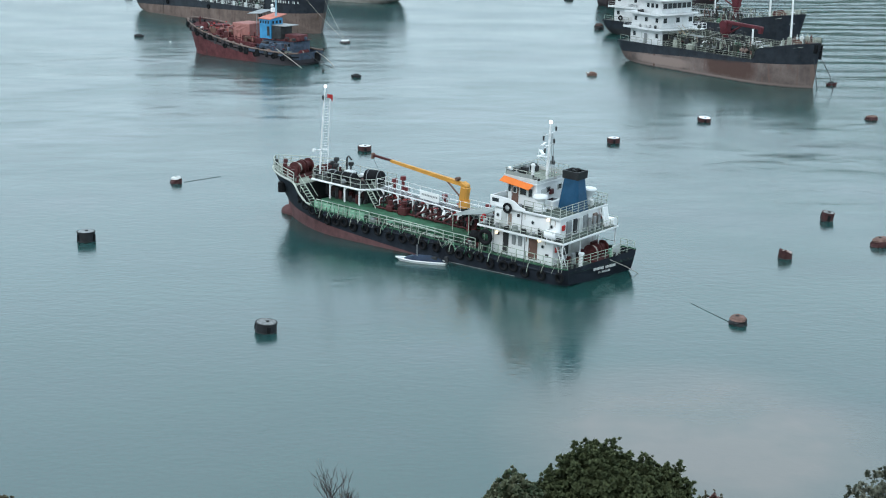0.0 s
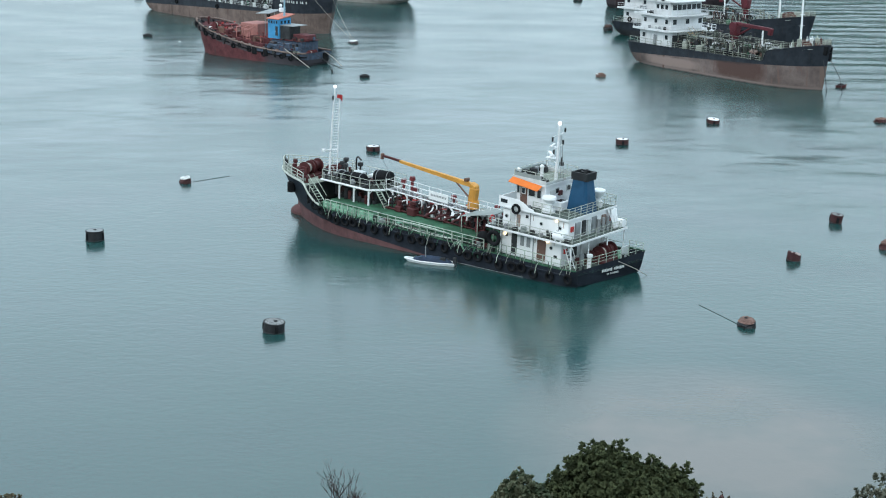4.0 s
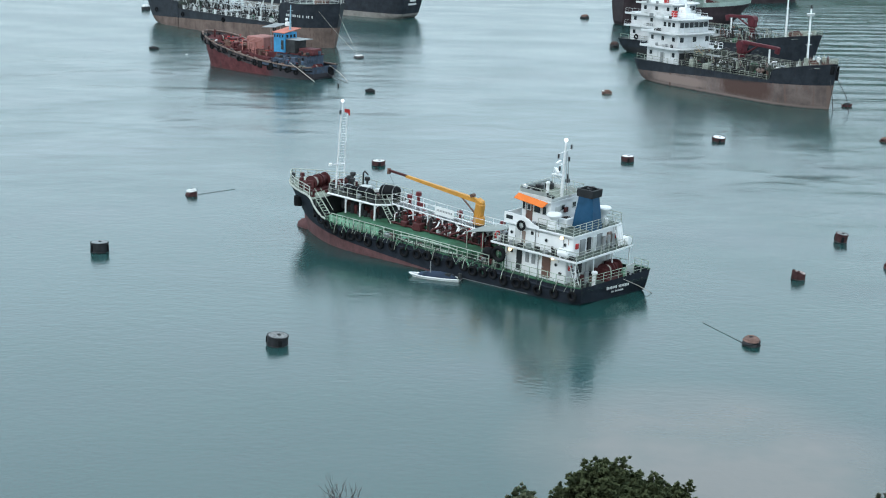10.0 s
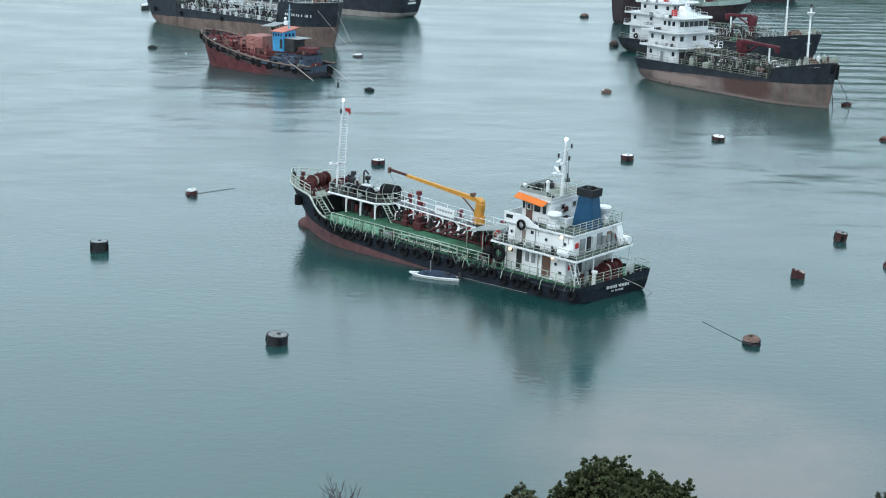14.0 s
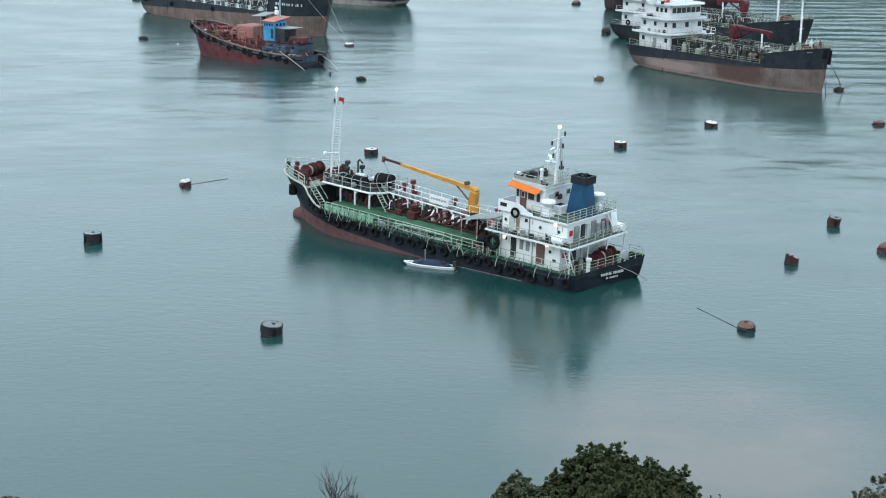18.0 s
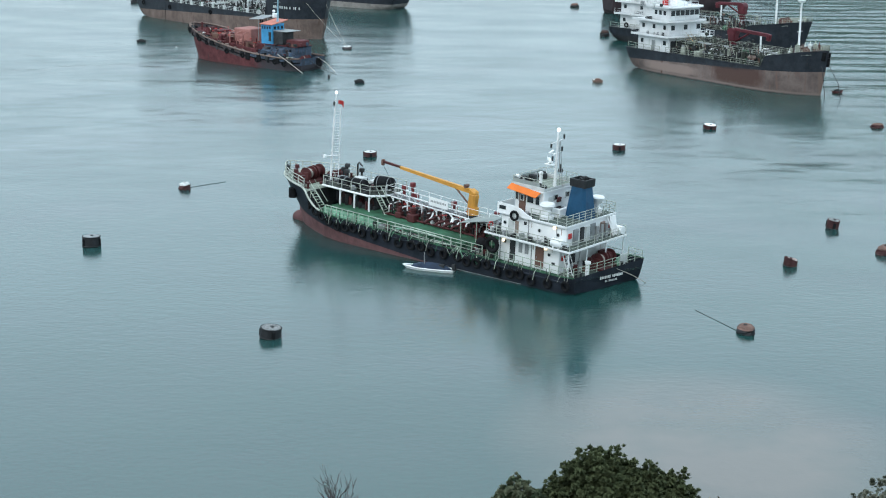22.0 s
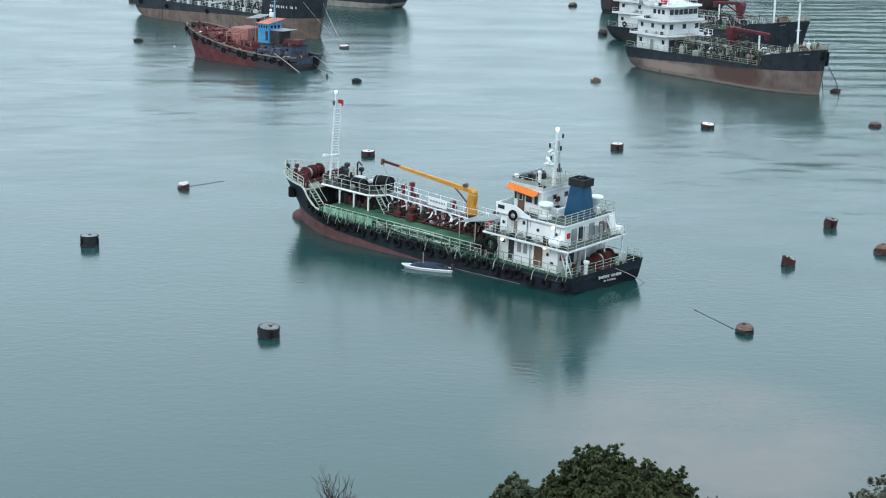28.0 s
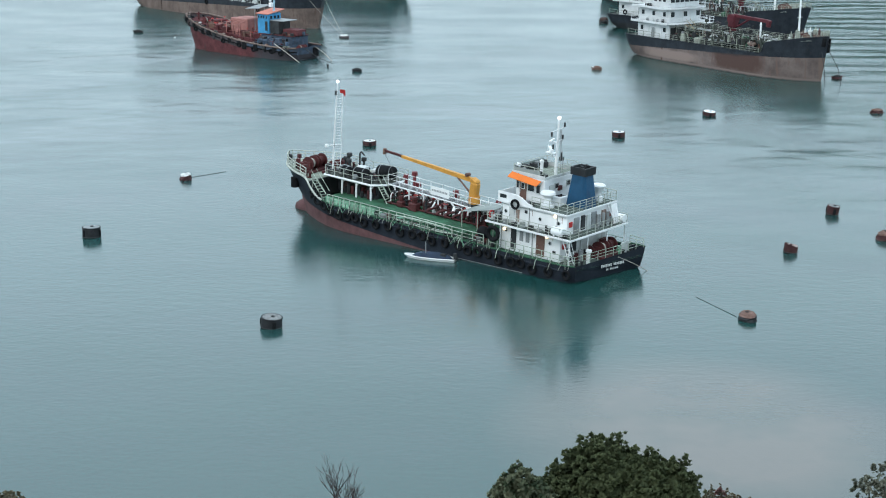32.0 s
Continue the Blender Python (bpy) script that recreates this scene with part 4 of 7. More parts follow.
        if i % 3 == 0:
            part("pipe_bend", Form().tube([(x, y, 2.0), (x, y, 2.1 + w), (x + 0.25, y, 2.45 + w), (x + 0.7, y + 0.1, 2.45 + w)], 0.08, 6), m, ship)
        elif i % 3 == 1:
            part("deck_fitting", Form().box((x, y, 2.0 + w / 2), (w, 0.8 * w, w), (0, 0, rng.uniform(0, 80)), 0.05), m, ship)
        else:
            part("stanchion", Form().cyl((x, y, 2.0), (x, y, 2.4 + 1.2 * w), 0.05, n=6).ball((x, y, 2.4 + 1.2 * w), 0.11, 6), m, ship)
    for i in range(16):
        x, y = rng.uniform(26.4, 32.6), rng.uniform(-2.2, 1.6)
        w = rng.uniform(0.25, 0.6)
        part("deck_gear", Form().box((x, y, 3.67 + w / 2), (w, w, w), (0, 0, rng.uniform(0, 80)), 0.08), rng.choice((M_DARK, M_DARK, M_RUBBER, M_GREY, M_MAROON)), ship)
    for i in range(12):
        x, y = rng.uniform(33.8, 38.6), rng.uniform(-1.6, 1.6)
        w = rng.uniform(0.2, 0.5)
        part("bow_gear", Form().box((x, y, 3.25 + w / 2), (w, w, w), (0, 0, rng.uniform(0, 80)), 0.06), rng.choice((M_DARK, M_MAROON, M_MAROON, M_GREY)), ship)
    for i in range(5):
        part("rope_coil", Form().torus((11.0 + 3.1 * i, 3.7, 1.43), 0.3, 0.09, "z", 14, 6), rng.choice((M_ROPE, M_DARK)), ship, "coiled rope on deck")
    # crane
    crane = part("crane_base", Form().cyl((15.0, 0, 1.34), (15.0, 0, 3.7), 0.56, n=20), M_DARK, ship, "grey crane pedestal")
    part("crane_column", Form().cyl((15.0, 0, 3.7), (15.0, 0, 4.4), 0.56, n=20).box((15.0, 0, 5.05), (0.82, 0.8, 1.5), (0, -8, 0), 0.14), M_YELLOW, crane, "yellow crane column")
    part("crane_head", Form().box((14.98, 0, 5.85), (0.85, 0.7, 0.6), (0, -24, 0), 0.14), M_YELLOW, crane, "yellow crane head")
    boom = Form()
    a, b = Vector((15.15, 0, 5.92)), Vector((24.4, 0, 6.68))
    d = (b - a).normalized()
    up, sd = Vector((-d.z, 0, d.x)), Vector((0, 1, 0))
    vs = []
    for p, hh, ww in ((a, 0.19, 0.18), (a.lerp(b, 0.12), 0.21, 0.18), (b, 0.13, 0.13)):
        vs += [p + up * hh + sd * ww, p + up * hh - sd * ww, p - up * hh - sd * ww, p - up * hh + sd * ww]
    boom.add(vs, [(0, 1, 2, 3), (11, 10, 9, 8)] + [(4 * k + i, 4 * k + (i + 1) % 4, 4 * k + 4 + (i + 1) % 4, 4 * k + 4 + i) for k in (0, 1) for i in range(4)])
    part("boom", boom, M_YELLOW, crane, "yellow telescopic boom")
    part("jib", Form().box((25.5, 0, 6.79), (2.4, 0.22, 0.24), (0, -3.9, 0), 0.04), M_MAROON, crane, "maroon boom extension")
    part("jib_head", Form().box((26.75, 0, 6.8), (0.25, 0.4, 0.6), (0, -4, 0), 0.05), M_BROWN, crane, "brown sheave block")
    part("ram", Form().tube([(15.5, 0.1, 4.7), (17.1, 0.1, 5.9)], 0.09, 7), M_BROWN, crane, "luffing ram")
    part("winch_drum", Form().cyl((15.9, -0.25, 6.35), (15.9, 0.25, 6.35), 0.18, n=12), M_BROWN, crane)
    part("crane_wire", Form().tube([(26.7, 0, 6.5), (25.8, 0, 5.3), (25.5, 0, 4.3)], 0.02, 4), M_DARK, crane)
    # awning before the house
    part("awning", Form().slab([(14.4, 2.7, 3.55), (14.4, -0.6, 3.65), (10.4, -0.6, 4.55), (10.4, 2.7, 4.45)], 0.05), M_TARP, ship, "grey canvas awning")
    for x, y, z in ((14.3, 2.6, 3.5), (12.4, 2.6, 3.95), (10.5, 2.6, 4.4)):
        part("awning_pole", Form().cyl((x, y, 1.34), (x, y, z), 0.05, n=6), M_RAIL, ship)
    tyre(ship, 8.8, 4.75, 2.95, 0.58, 0.2)
    part("deck_fender", Form().ball((10.6, 3.9, 2.5), (0.7, 0.5, 0.6), 10), M_RUBBER, ship, "dark bundle by the house")
    # deckhouse
    part("lower_house", Form().box((5.55, 0, 2.56), (6.9, 7.2, 2.46), bev=0.06), M_WHITE, ship, "white lower deckhouse")
    part("boat_deck", Form().prism([(0.36, 4.5), (10.0, 4.5), (10.0, -4.5), (0.36, -4.5)], 3.78, 3.93), M_WHITE, ship, "white boat deck slab")
    part("boat_deck_floor", Form().prism([(0.5, 4.36), (9.86, 4.36), (9.86, -4.36), (0.5, -4.36)], 3.93, 3.945), M_GREY_DECK, ship)
    part("middle_house", Form().box((5.1, 0, 4.85), (7.3, 7.2, 1.86), bev=0.06), M_WHITE, ship, "white middle deckhouse")
    part("bridge_deck", Form().prism([(1.3, 3.85), (9.1, 3.85), (9.1, -3.85), (1.3, -3.85)], 5.78, 5.92), M_WHITE, ship, "white bridge deck slab")
    part("bridge_deck_floor", Form().prism([(1.42, 3.72), (8.98, 3.72), (8.98, -3.72), (1.42, -3.72)], 5.92, 5.935), M_GREY_DECK, ship)
    railing(ship, [(9.8, 4.4, 3.93), (0.48, 4.4, 3.93), (0.48, -4.4, 3.93), (9.8, -4.4, 3.93)], 0.8, 1.2, M_LINER, 3, 0.032)
    for y in (4.3, 1.5, -1.5, -4.3):
        part("deck_post", Form().cyl((0.6, y, 1.36), (0.6, y, 3.8), 0.06, n=7), M_WHITE, ship)
    for side in (1, -1):
        # bridge-wing bulwark that slopes down aft
        y = side * 3.83
        out = [(9.1, 5.9), (9.1, 6.72), (7.0, 6.68), (6.4, 6.52), (5.8, 6.15), (5.2, 6.03), (5.2, 5.9)]
        f = Form()
        n = len(out)
        f.add([(x, y, z) for x, z in out] + [(x, y - side * 0.08, z) for x, z in out], [tuple(range(n)), tuple(range(n, 2 * n))[::-1]] + [(i, (i + 1) % n, n + (i + 1) % n, n + i) for i in range(n)])
        part("wing_bulwark", f, M_WHITE, ship, "white bridge-wing bulwark")
        part("bulwark_cap", Form().tube([(x, y - side * 0.04, z + 0.02) for x, z in out[1:6]], 0.05, 5), M_WHITE, ship)
        part("wing_port", Form().box((8.5, y + side * 0.012, 6.36), (0.75, 0.03, 0.34)), M_PANE, ship)
        railing(ship, [(5.3, side * 3.78, 5.92), (1.4, side * 3.78, 5.92)], 0.95, 1.1, M_LINER, 3, 0.034)
    part("front_bulwark", Form().box((9.06, 0, 6.31), (0.08, 7.6, 0.82)), M_WHITE, ship)
    railing(ship, [(1.4, 3.78, 5.92), (1.4, -3.78, 5.92)], 0.95, 1.0, M_LINER, 4, 0.032)
    tyre(ship, 7.0, 4.02, 5.88, 0.38, 0.12)
    part("rust_streak_panel", Form().box((6.95, 3.62, 4.75), (0.42, 0.03, 1.15)), M_RUST_RUN, ship, "rust-stained panel under the tyre")
    # doors, portholes and windows on the sides
    for x, w, m in ((7.3, 0.62, M_DARK), (4.25, 0.95, M_BROWN)):
        door(ship, (x, 3.6, 2.5), w, 1.9, "+y", m)
    door(ship, (7.6, 3.6, 4.72), 0.6, 1.5, "+y", M_WHITE_OLD)
    for x in (6.4, 5.7):
        part("wall_cabinet", Form().box((x, 3.64, 2.95), (0.4, 0.1, 0.9)), M_GREY, ship)
    for x, z in ((3.2, 2.95), (2.35, 4.95), (2.65, 4.5), (8.3, 4.95), (4.4, 4.95)):
        porthole(ship, (x, 3.62, z))
        porthole(ship, (x, -3.62, z))
    door(ship, (1.45, -0.4, 4.75), 0.8, 1.5, "-x", M_GREY)
    door(ship, (2.1, 1.6, 2.7), 0.8, 1.36, "-x", M_DARK)
    for x, y, z in ((1.38, 3.15, 4.95), (2.02, 3.1, 2.8), (1.38, -2.8, 4.85)):
        part("fire_box", Form().box((x, y, z), (0.14, 0.45, 0.5), bev=0.05), M_RED, ship, "red fire-hose box")
    for y in (-0.8, -1.6, -2.3):
        part("gas_bottle", Form().cyl((1.2, y, 3.95), (1.2, y, 5.2), 0.16, n=10), M_GREY, ship, "grey gas bottle")
    for k in range(3):
        part("awning_strut", Form().tube([(1.35, -2.5 - 0.5 * k, 5.75), (0.75, -2.9 - 0.35 * k, 4.0)], 0.07, 6), M_WHITE, ship, "white slanting strut under the bridge deck")
    part("aft_screen", Form().box((1.1, -3.3, 4.85), (0.1, 0.9, 1.8), (0, 12, 0)), M_WHITE, ship)
    for x, y in ((2.0, 4.1), (1.0, -3.9)):
        part("raft_case", Form().cyl((x - 0.6, y, 4.38), (x + 0.6, y, 4.38), 0.38, n=16).box((x - 0.3, y, 4.05), (0.1, 0.7, 0.2)).box((x + 0.3, y, 4.05), (0.1, 0.7, 0.2)), M_WHITE, ship, "white life-raft case")
    for c in ((8.3, 3.75, 3.3), (3.55, 3.72, 3.5), (2.7, 3.72, 5.55)):
        lamp_part(ship, c)
    for x, z0, z1 in ((8.7, 1.42, 3.75), (5.15, 1.42, 3.75), (2.5, 3.95, 5.75), (5.6, 3.95, 5.75), (7.0, 3.95, 5.0)):
        part("wall_pipe", Form().tube([(x, 3.66, z0), (x, 3.66, z1)], 0.04, 5), M_GREY, ship)
    part("cable_run", Form().tube([(2.2, 3.65, 3.55), (9.0, 3.65, 3.55)], 0.035, 5), M_WHITE_OLD, ship)
    part("cable_run", Form().tube([(1.6, 3.65, 5.6), (8.7, 3.65, 5.6)], 0.035, 5), M_WHITE_OLD, ship)
    for x, y, z, w in ((6.0, 3.63, 5.3, 0.3), (3.7, 3.63, 4.4, 0.25), (8.2, 3.63, 3.2, 0.3), (2.7, 3.63, 2.2, 0.35)):
        part("wall_vent", Form().box((x, y, z), (w, 0.06, 0.3), bev=0.02), M_DARK, ship)
    for c in ((9.72, 3.9, 4.45),):
        part("lifebuoy", Form().torus(c, 0.3, 0.085, "x" if c[0] > 9 else "y", 18, 8), M_RED, ship, "red lifebuoy on the railing")
    for i in range(7):
        part("deck_gear", Form().box((8.9 + 0.25 * (i % 3), 4.05 - 0.9 * (i // 3), 4.1 + 0.06 * i), (0.4, 0.35, 0.35 + 0.05 * i), (0, 0, 17 * i), 0.05), (M_DARK, M_GREY, M_WHITE_OLD, M_TARP)[i % 4], ship)
    for i in range(9):
        part("side_gear", Form().box((9.4 + 0.28 * i, 4.0 - 0.15 * (i % 3), 1.58 + 0.08 * (i % 4)), (0.28, 0.4, 0.45 + 0.2 * (i % 3)), (0, 0, 23 * i), 0.05), (M_DARK, M_DECK, M_GREY, M_MAROON)[i % 4], ship)
    for i, (x, z, h) in enumerate(((5.3, 5.3, 0.5), (2.0, 5.3, 0.6), (5.0, 3.3, 0.5), (2.9, 3.4, 0.4))):
        part("rust_run", Form().box((x, 3.607, z), (0.05 + 0.02 * (i % 3), 0.012, h), bev=0.003), M_RUST_RUN, ship)
    for x, y, z, w, h, m in ((1.4, 2.3, 4.7, 0.7, 1.5, M_GREY), (1.4, 1.3, 4.8, 0.5, 1.3, M_DARK), (1.4, 0.5, 4.7, 0.5, 1.4, M_WHITE_OLD), (1.4, -1.9, 4.9, 0.6, 1.0, M_GUNWALE), (2.02, 2.4, 2.6, 0.5, 1.6, M_GREY), (2.02, 0.3, 2.7, 0.7, 1.7, M_WHITE_OLD)):
        part("aft_locker", Form().box((x, y, z), (0.22, w, h), bev=0.03), m, ship)
    for i in range(9):
        x = 1.2 + 0.95 * i
        part("rail_gear", Form().box((x, 4.15, 4.1 + 0.06 * (i % 3)), (0.5, 0.3, 0.3 + 0.12 * (i % 3)), (0, 0, 11 * i), 0.05), (M_DARK, M_TARP, M_SOOT_SHADE, M_GREY)[i % 4], ship)
    for i in range(6):
        part("bridge_gear", Form().box((5.6 + 0.55 * i, 3.3, 6.05 + 0.05 * (i % 2)), (0.4, 0.35, 0.25 + 0.14 * (i % 3)), (0, 0, 19 * i), 0.05), (M_DARK, M_GREY, M_SOOT_SHADE)[i % 3], ship)
    # wheelhouse
    part("wheelhouse", Form().box((6.6, 0, 7.0), (3.2, 4.8, 2.14), bev=0.05), M_WHITE, ship, "white wheelhouse")
    part("wheelhouse_roof", Form().prism([(4.85, 2.62), (8.6, 2.62), (8.6, -2.62), (4.85, -2.62)], 8.07, 8.2), M_WHITE, ship)
    part("roof_floor", Form().prism([(4.95, 2.5), (8.5, 2.5), (8.5, -2.5), (4.95, -2.5)], 8.2, 8.215), M_BOW_DECK, ship)
    part("roof_coaming", Form().box((6.7, 2.58, 8.4), (3.7, 0.06, 0.36)), M_WHITE_OLD, ship)
    part("roof_coaming", Form().box((6.7, -2.58, 8.4), (3.7, 0.06, 0.36)), M_WHITE_OLD, ship)
    part("roof_coaming", Form().box((8.56, 0, 8.4), (0.06, 5.1, 0.36)), M_WHITE_OLD, ship)
    part("roof_coaming", Form().box((4.88, 0, 8.35), (0.06, 5.1, 0.26)), M_WHITE_OLD, ship)
    part("side_awning", Form().slab([(5.2, 2.66, 8.1), (8.5, 2.66, 8.45), (8.65, 3.15, 8.05), (5.4, 3.15, 7.7)], 0.05), M_ORANGE, ship, "orange canvas awning along the wheelhouse")
    part("side_awning", Form().slab([(5.2, -2.66, 8.1), (8.5, -2.66, 8.45), (8.65, -3.15, 8.05), (5.4, -3.15, 7.7)], 0.05), M_ORANGE, ship, "orange canvas awning along the wheelhouse")
    for side, ax in ((1, "+y"), (-1, "-y")):
        door(ship, (7.35, side * 2.4, 6.85), 0.75, 1.75, ax, M_BROWN)
        window(ship, (7.35, side * 2.46, 7.3), 0.4, 0.55, ax)
        window(ship, (6.45, side * 2.4, 7.3), 0.75, 0.8, ax)
        window(ship, (5.65, side * 2.4, 7.25), 0.45, 0.8, ax)
        window(ship, (7.97, side * 2.4, 7.35), 0.32, 0.75, ax)
    for y in (-1.8, -0.9, 0, 0.9, 1.8):
        window(ship, (8.2, y, 7.4), 0.65, 0.6, "+x")
    for y in (-1.2, 0.6):
        window(ship, (5.0, y, 7.4), 0.6, 0.5, "-x")
    door(ship, (5.0, 1.36, 6.9), 0.7, 1.36, "-x", M_WHITE_OLD)
    part("wall_box", Form().box((4.9, 0.2, 7.15), (0.25, 0.5, 0.45)), M_MAROON, ship)
    railing(ship, [(4.95, 2.5, 8.25), (8.45, 2.5, 8.25), (8.45, -2.5, 8.25), (4.95, -2.5, 8.25), (4.95, 2.5, 8.25)], 0.9, 1.2, M_LINER, 2, 0.03)
    for x, y, w, h in ((8.2, 1.2, 0.5, 0.7), (8.2, -0.2, 0.6, 0.6), (8.1, -1.6, 0.7, 0.55), (7.4, 2.2, 0.5, 0.4), (6.6, 2.25, 0.7, 0.35), (5.4, 1.9, 0.5, 0.4), (7.9, 1.9, 0.4, 0.5)):
        part("roof_gear", Form().box((x, y, 8.22 + h / 2), (w, 0.4, h), bev=0.05), M_DARK, ship)
    for i in range(15):
        x, y = (8.3, 2.2 - 0.42 * i) if i < 11 else (8.0 - 0.6 * (i - 10), 2.35)
        part("roof_gear", Form().box((x, y, 8.45 + 0.06 * (i % 3)), (0.3, 0.32, 0.4 + 0.12 * (i % 4)), (0, 0, 13 * i), 0.05), (M_DARK, M_SOOT_SHADE, M_DARK, M_GREY)[i % 4], ship)
    part("dodger", Form().box((8.47, 0.2, 8.75), (0.03, 4.4, 0.5)), M_TARP, ship, "grey canvas rail dodger")
    part("dodger", Form().box((6.9, 2.52, 8.72), (2.9, 0.03, 0.4)), M_TARP, ship, "grey canvas rail dodger")
    part("compass", Form().cyl((7.2, 0, 8.2), (7.2, 0, 9.1), 0.16, n=10).ball((7.2, 0, 9.15), 0.22, 10), M_WHITE, ship, "white compass stand")
    part("searchlight", Form().cyl((8.3, 2.0, 8.2), (8.3, 2.0, 8.9), 0.05, n=6).cyl((8.15, 2.0, 9.0), (8.5, 2.0, 9.0), 0.18, n=12), M_WHITE, ship)
    # aft mast
    mast = part("radar_mast", Form().cyl((5.6, 0, 8.2), (5.5, 0, 13.3), 0.17, 0.08, 10), M_WHITE, ship, "white radar mast")
    part("mast_ladder", Form().tube([(5.0, -0.35, 8.2), (5.3, -0.1, 12.4)], 0.03, 5), M_GREY, mast)
    part("mast_ladder", Form().tube([(5.0, 0.1, 8.2), (5.3, 0.05, 12.4)], 0.03, 5), M_GREY, mast)
    part("radar_platform", Form().box((6.1, 0.1, 10.2), (1.0, 0.7, 0.08)).tube([(5.6, 0, 9.7), (6.4, 0.1, 10.15)], 0.04, 5), M_WHITE, mast)
    part("radar_scanner", Form().box((6.2, 0.1, 10.55), (0.3, 1.8, 0.16), (0, 0, 45)).cyl((6.2, 0.1, 10.25), (6.2, 0.1, 10.5), 0.14, n=10), M_WHITE, mast, "white radar scanner")
    part("radar_scanner", Form().box((6.1, 0.1, 11.35), (0.22, 1.3, 0.13), (0, 0, 20)).tube([(5.55, 0, 11.2), (6.1, 0.1, 11.25)], 0.05, 5), M_WHITE, mast, "white radar scanner")
    part("yard", Form().tube([(5.55, 1.0, 12.3), (5.55, -1.0, 12.5)], 0.035, 5), M_WHITE, mast)
    part("yard", Form().tube([(5.55, 0.7, 11.2), (5.55, -0.8, 11.4)], 0.03, 5), M_WHITE, mast)
    for y, z in ((0.95, 12.1), (-0.98, 12.7), (-0.75, 11.6), (-0.7, 10.0), (0.65, 10.9)):
        part("signal_lamp", Form().cyl((5.55, y, z - 0.2), (5.55, y, z + 0.2), 0.09, n=8), M_DARK, mast, "black signal lamp")
    part("masthead_lamp", Form().ball((5.5, 0, 13.45), 0.17, 10), M_WHITE_LAMP, mast, "lit white masthead lamp")
    part("horn", Form().cyl((5.4, -0.5, 9.5), (5.4, -0.5, 9.8), 0.22, n=12), M_DARK, mast)
    part("aerial", Form().tube([(7.9, -1.8, 8.2), (7.9, -1.8, 10.4)], 0.018, 4), M_WHITE, ship)
    # funnel
    fun = Form()
    vs = []
    for z, x0, x1, w in ((5.93, 1.45, 3.75, 1.0), (8.9, 1.85, 3.35, 0.76)):
        vs += [(x1 - 0.2, w, z), (x0 + 0.2, w, z), (x0, w - 0.25, z), (x0, -w + 0.25, z), (x0 + 0.2, -w, z), (x1 - 0.2, -w, z), (x1, -w + 0.25, z), (x1, w - 0.25, z)]
    fun.add(vs, [(i, (i + 1) % 8, 8 + (i + 1) % 8, 8 + i) for i in range(8)] + [tuple(range(8, 16))])
    f_ob = part("funnel", fun, M_BLUE, ship, "blue funnel with a black top")
    cap = Form()
    vs = []
    for z, x0, x1, w in ((8.8, 1.75, 3.4, 0.79), (9.5, 1.72, 3.42, 0.8), (9.5, 1.9, 3.3, 0.6), (9.2, 1.9, 3.3, 0.6)):
        vs += [(x1, w, z), (x0, w, z), (x0, -w, z), (x1, -w, z)]
    cap.add(vs, [(4 * k + i, 4 * k + (i + 1) % 4, 4 * k + 4 + (i + 1) % 4, 4 * k + 4 + i) for k in range(3) for i in range(4)] + [(12, 13, 14, 15)])
    part("funnel_cap", cap, M_SOOT_SHADE, f_ob, "black soot-stained funnel top")
    for y in (-0.4, 0.4):
        part("exhaust_pipe", Form().cyl((2.6, y, 9.2), (2.45, y, 9.62), 0.16, n=10), M_SOOT_SHADE, f_ob)
    # deck fittings on the bridge deck
    s = part("ventilator", Form().cyl((4.3, 2.75, 5.93), (4.3, 2.75, 6.2), 0.62, n=18).cyl((4.3, 2.75, 6.2), (4.3, 2.75, 6.85), 0.34, n=14), M_WHITE, ship, "white bowl-headed ventilator")
    part("vent_head", Form().cyl((4.3, 2.75, 6.8), (4.3, 2.75, 7.15), 0.36, 0.68, 20).cyl((4.3, 2.75, 7.15), (4.3, 2.75, 7.35), 0.7, 0.62, 20), M_WHITE, s)
    part("engine_skylight", Form().box((4.0, 1.3, 6.35), (0.9, 1.3, 0.85), (0, 0, 0), 0.08), M_WHITE, ship, "white engine-room skylight")
    part("skylight_pane", Form().box((4.0, 1.3, 6.79), (0.6, 0.9, 0.03)), M_PANE, ship)
    cowl = part("ventilator", Form().cyl((2.6, -2.6, 5.93), (2.6, -2.6, 6.75), 0.26, n=12), M_WHITE, ship, "white bowl-headed ventilator")
    part("vent_head", Form().cyl((2.6, -2.6, 6.7), (2.6, -2.6, 7.3), 0.3, 0.66, 18).cyl((2.6, -2.6, 7.3), (2.6, -2.6, 7.42), 0.68, 0.6, 18), M_WHITE, cowl)
    mushroom(ship, (4.3, -2.6, 5.93), 0.8, 0.4)
    mushroom(ship, (1.9, -1.9, 5.93), 0.3, 0.3)
    part("aft_deck_plate", Form().prism([(2.1, 4.2), (0.25, 4.2), (-1.2, -4.0), (2.1, -4.2)], 1.34, 1.36), M_GREY_DECK, ship, "worn grey-green aft deck")
    # white wall given the duller paint to put its shade into colour
    part("aft_screen_wall", Form().box((2.06, -0.6, 2.54), (0.06, 5.6, 2.3)), M_WHITE_OLD, ship, "stained white wall, duller for its shade under the boat deck")
    for i in range(12):
        part("aft_gear", Form().box((1.5 - 0.12 * (i % 4), 2.6 - 0.52 * i, 1.62 + 0.1 * (i % 3)), (0.4, 0.35, 0.5 + 0.3 * (i % 3)), (0, 0, 31 * i), 0.05), (M_DARK, M_MAROON, M_GREY, M_BROWN)[i % 4], ship)
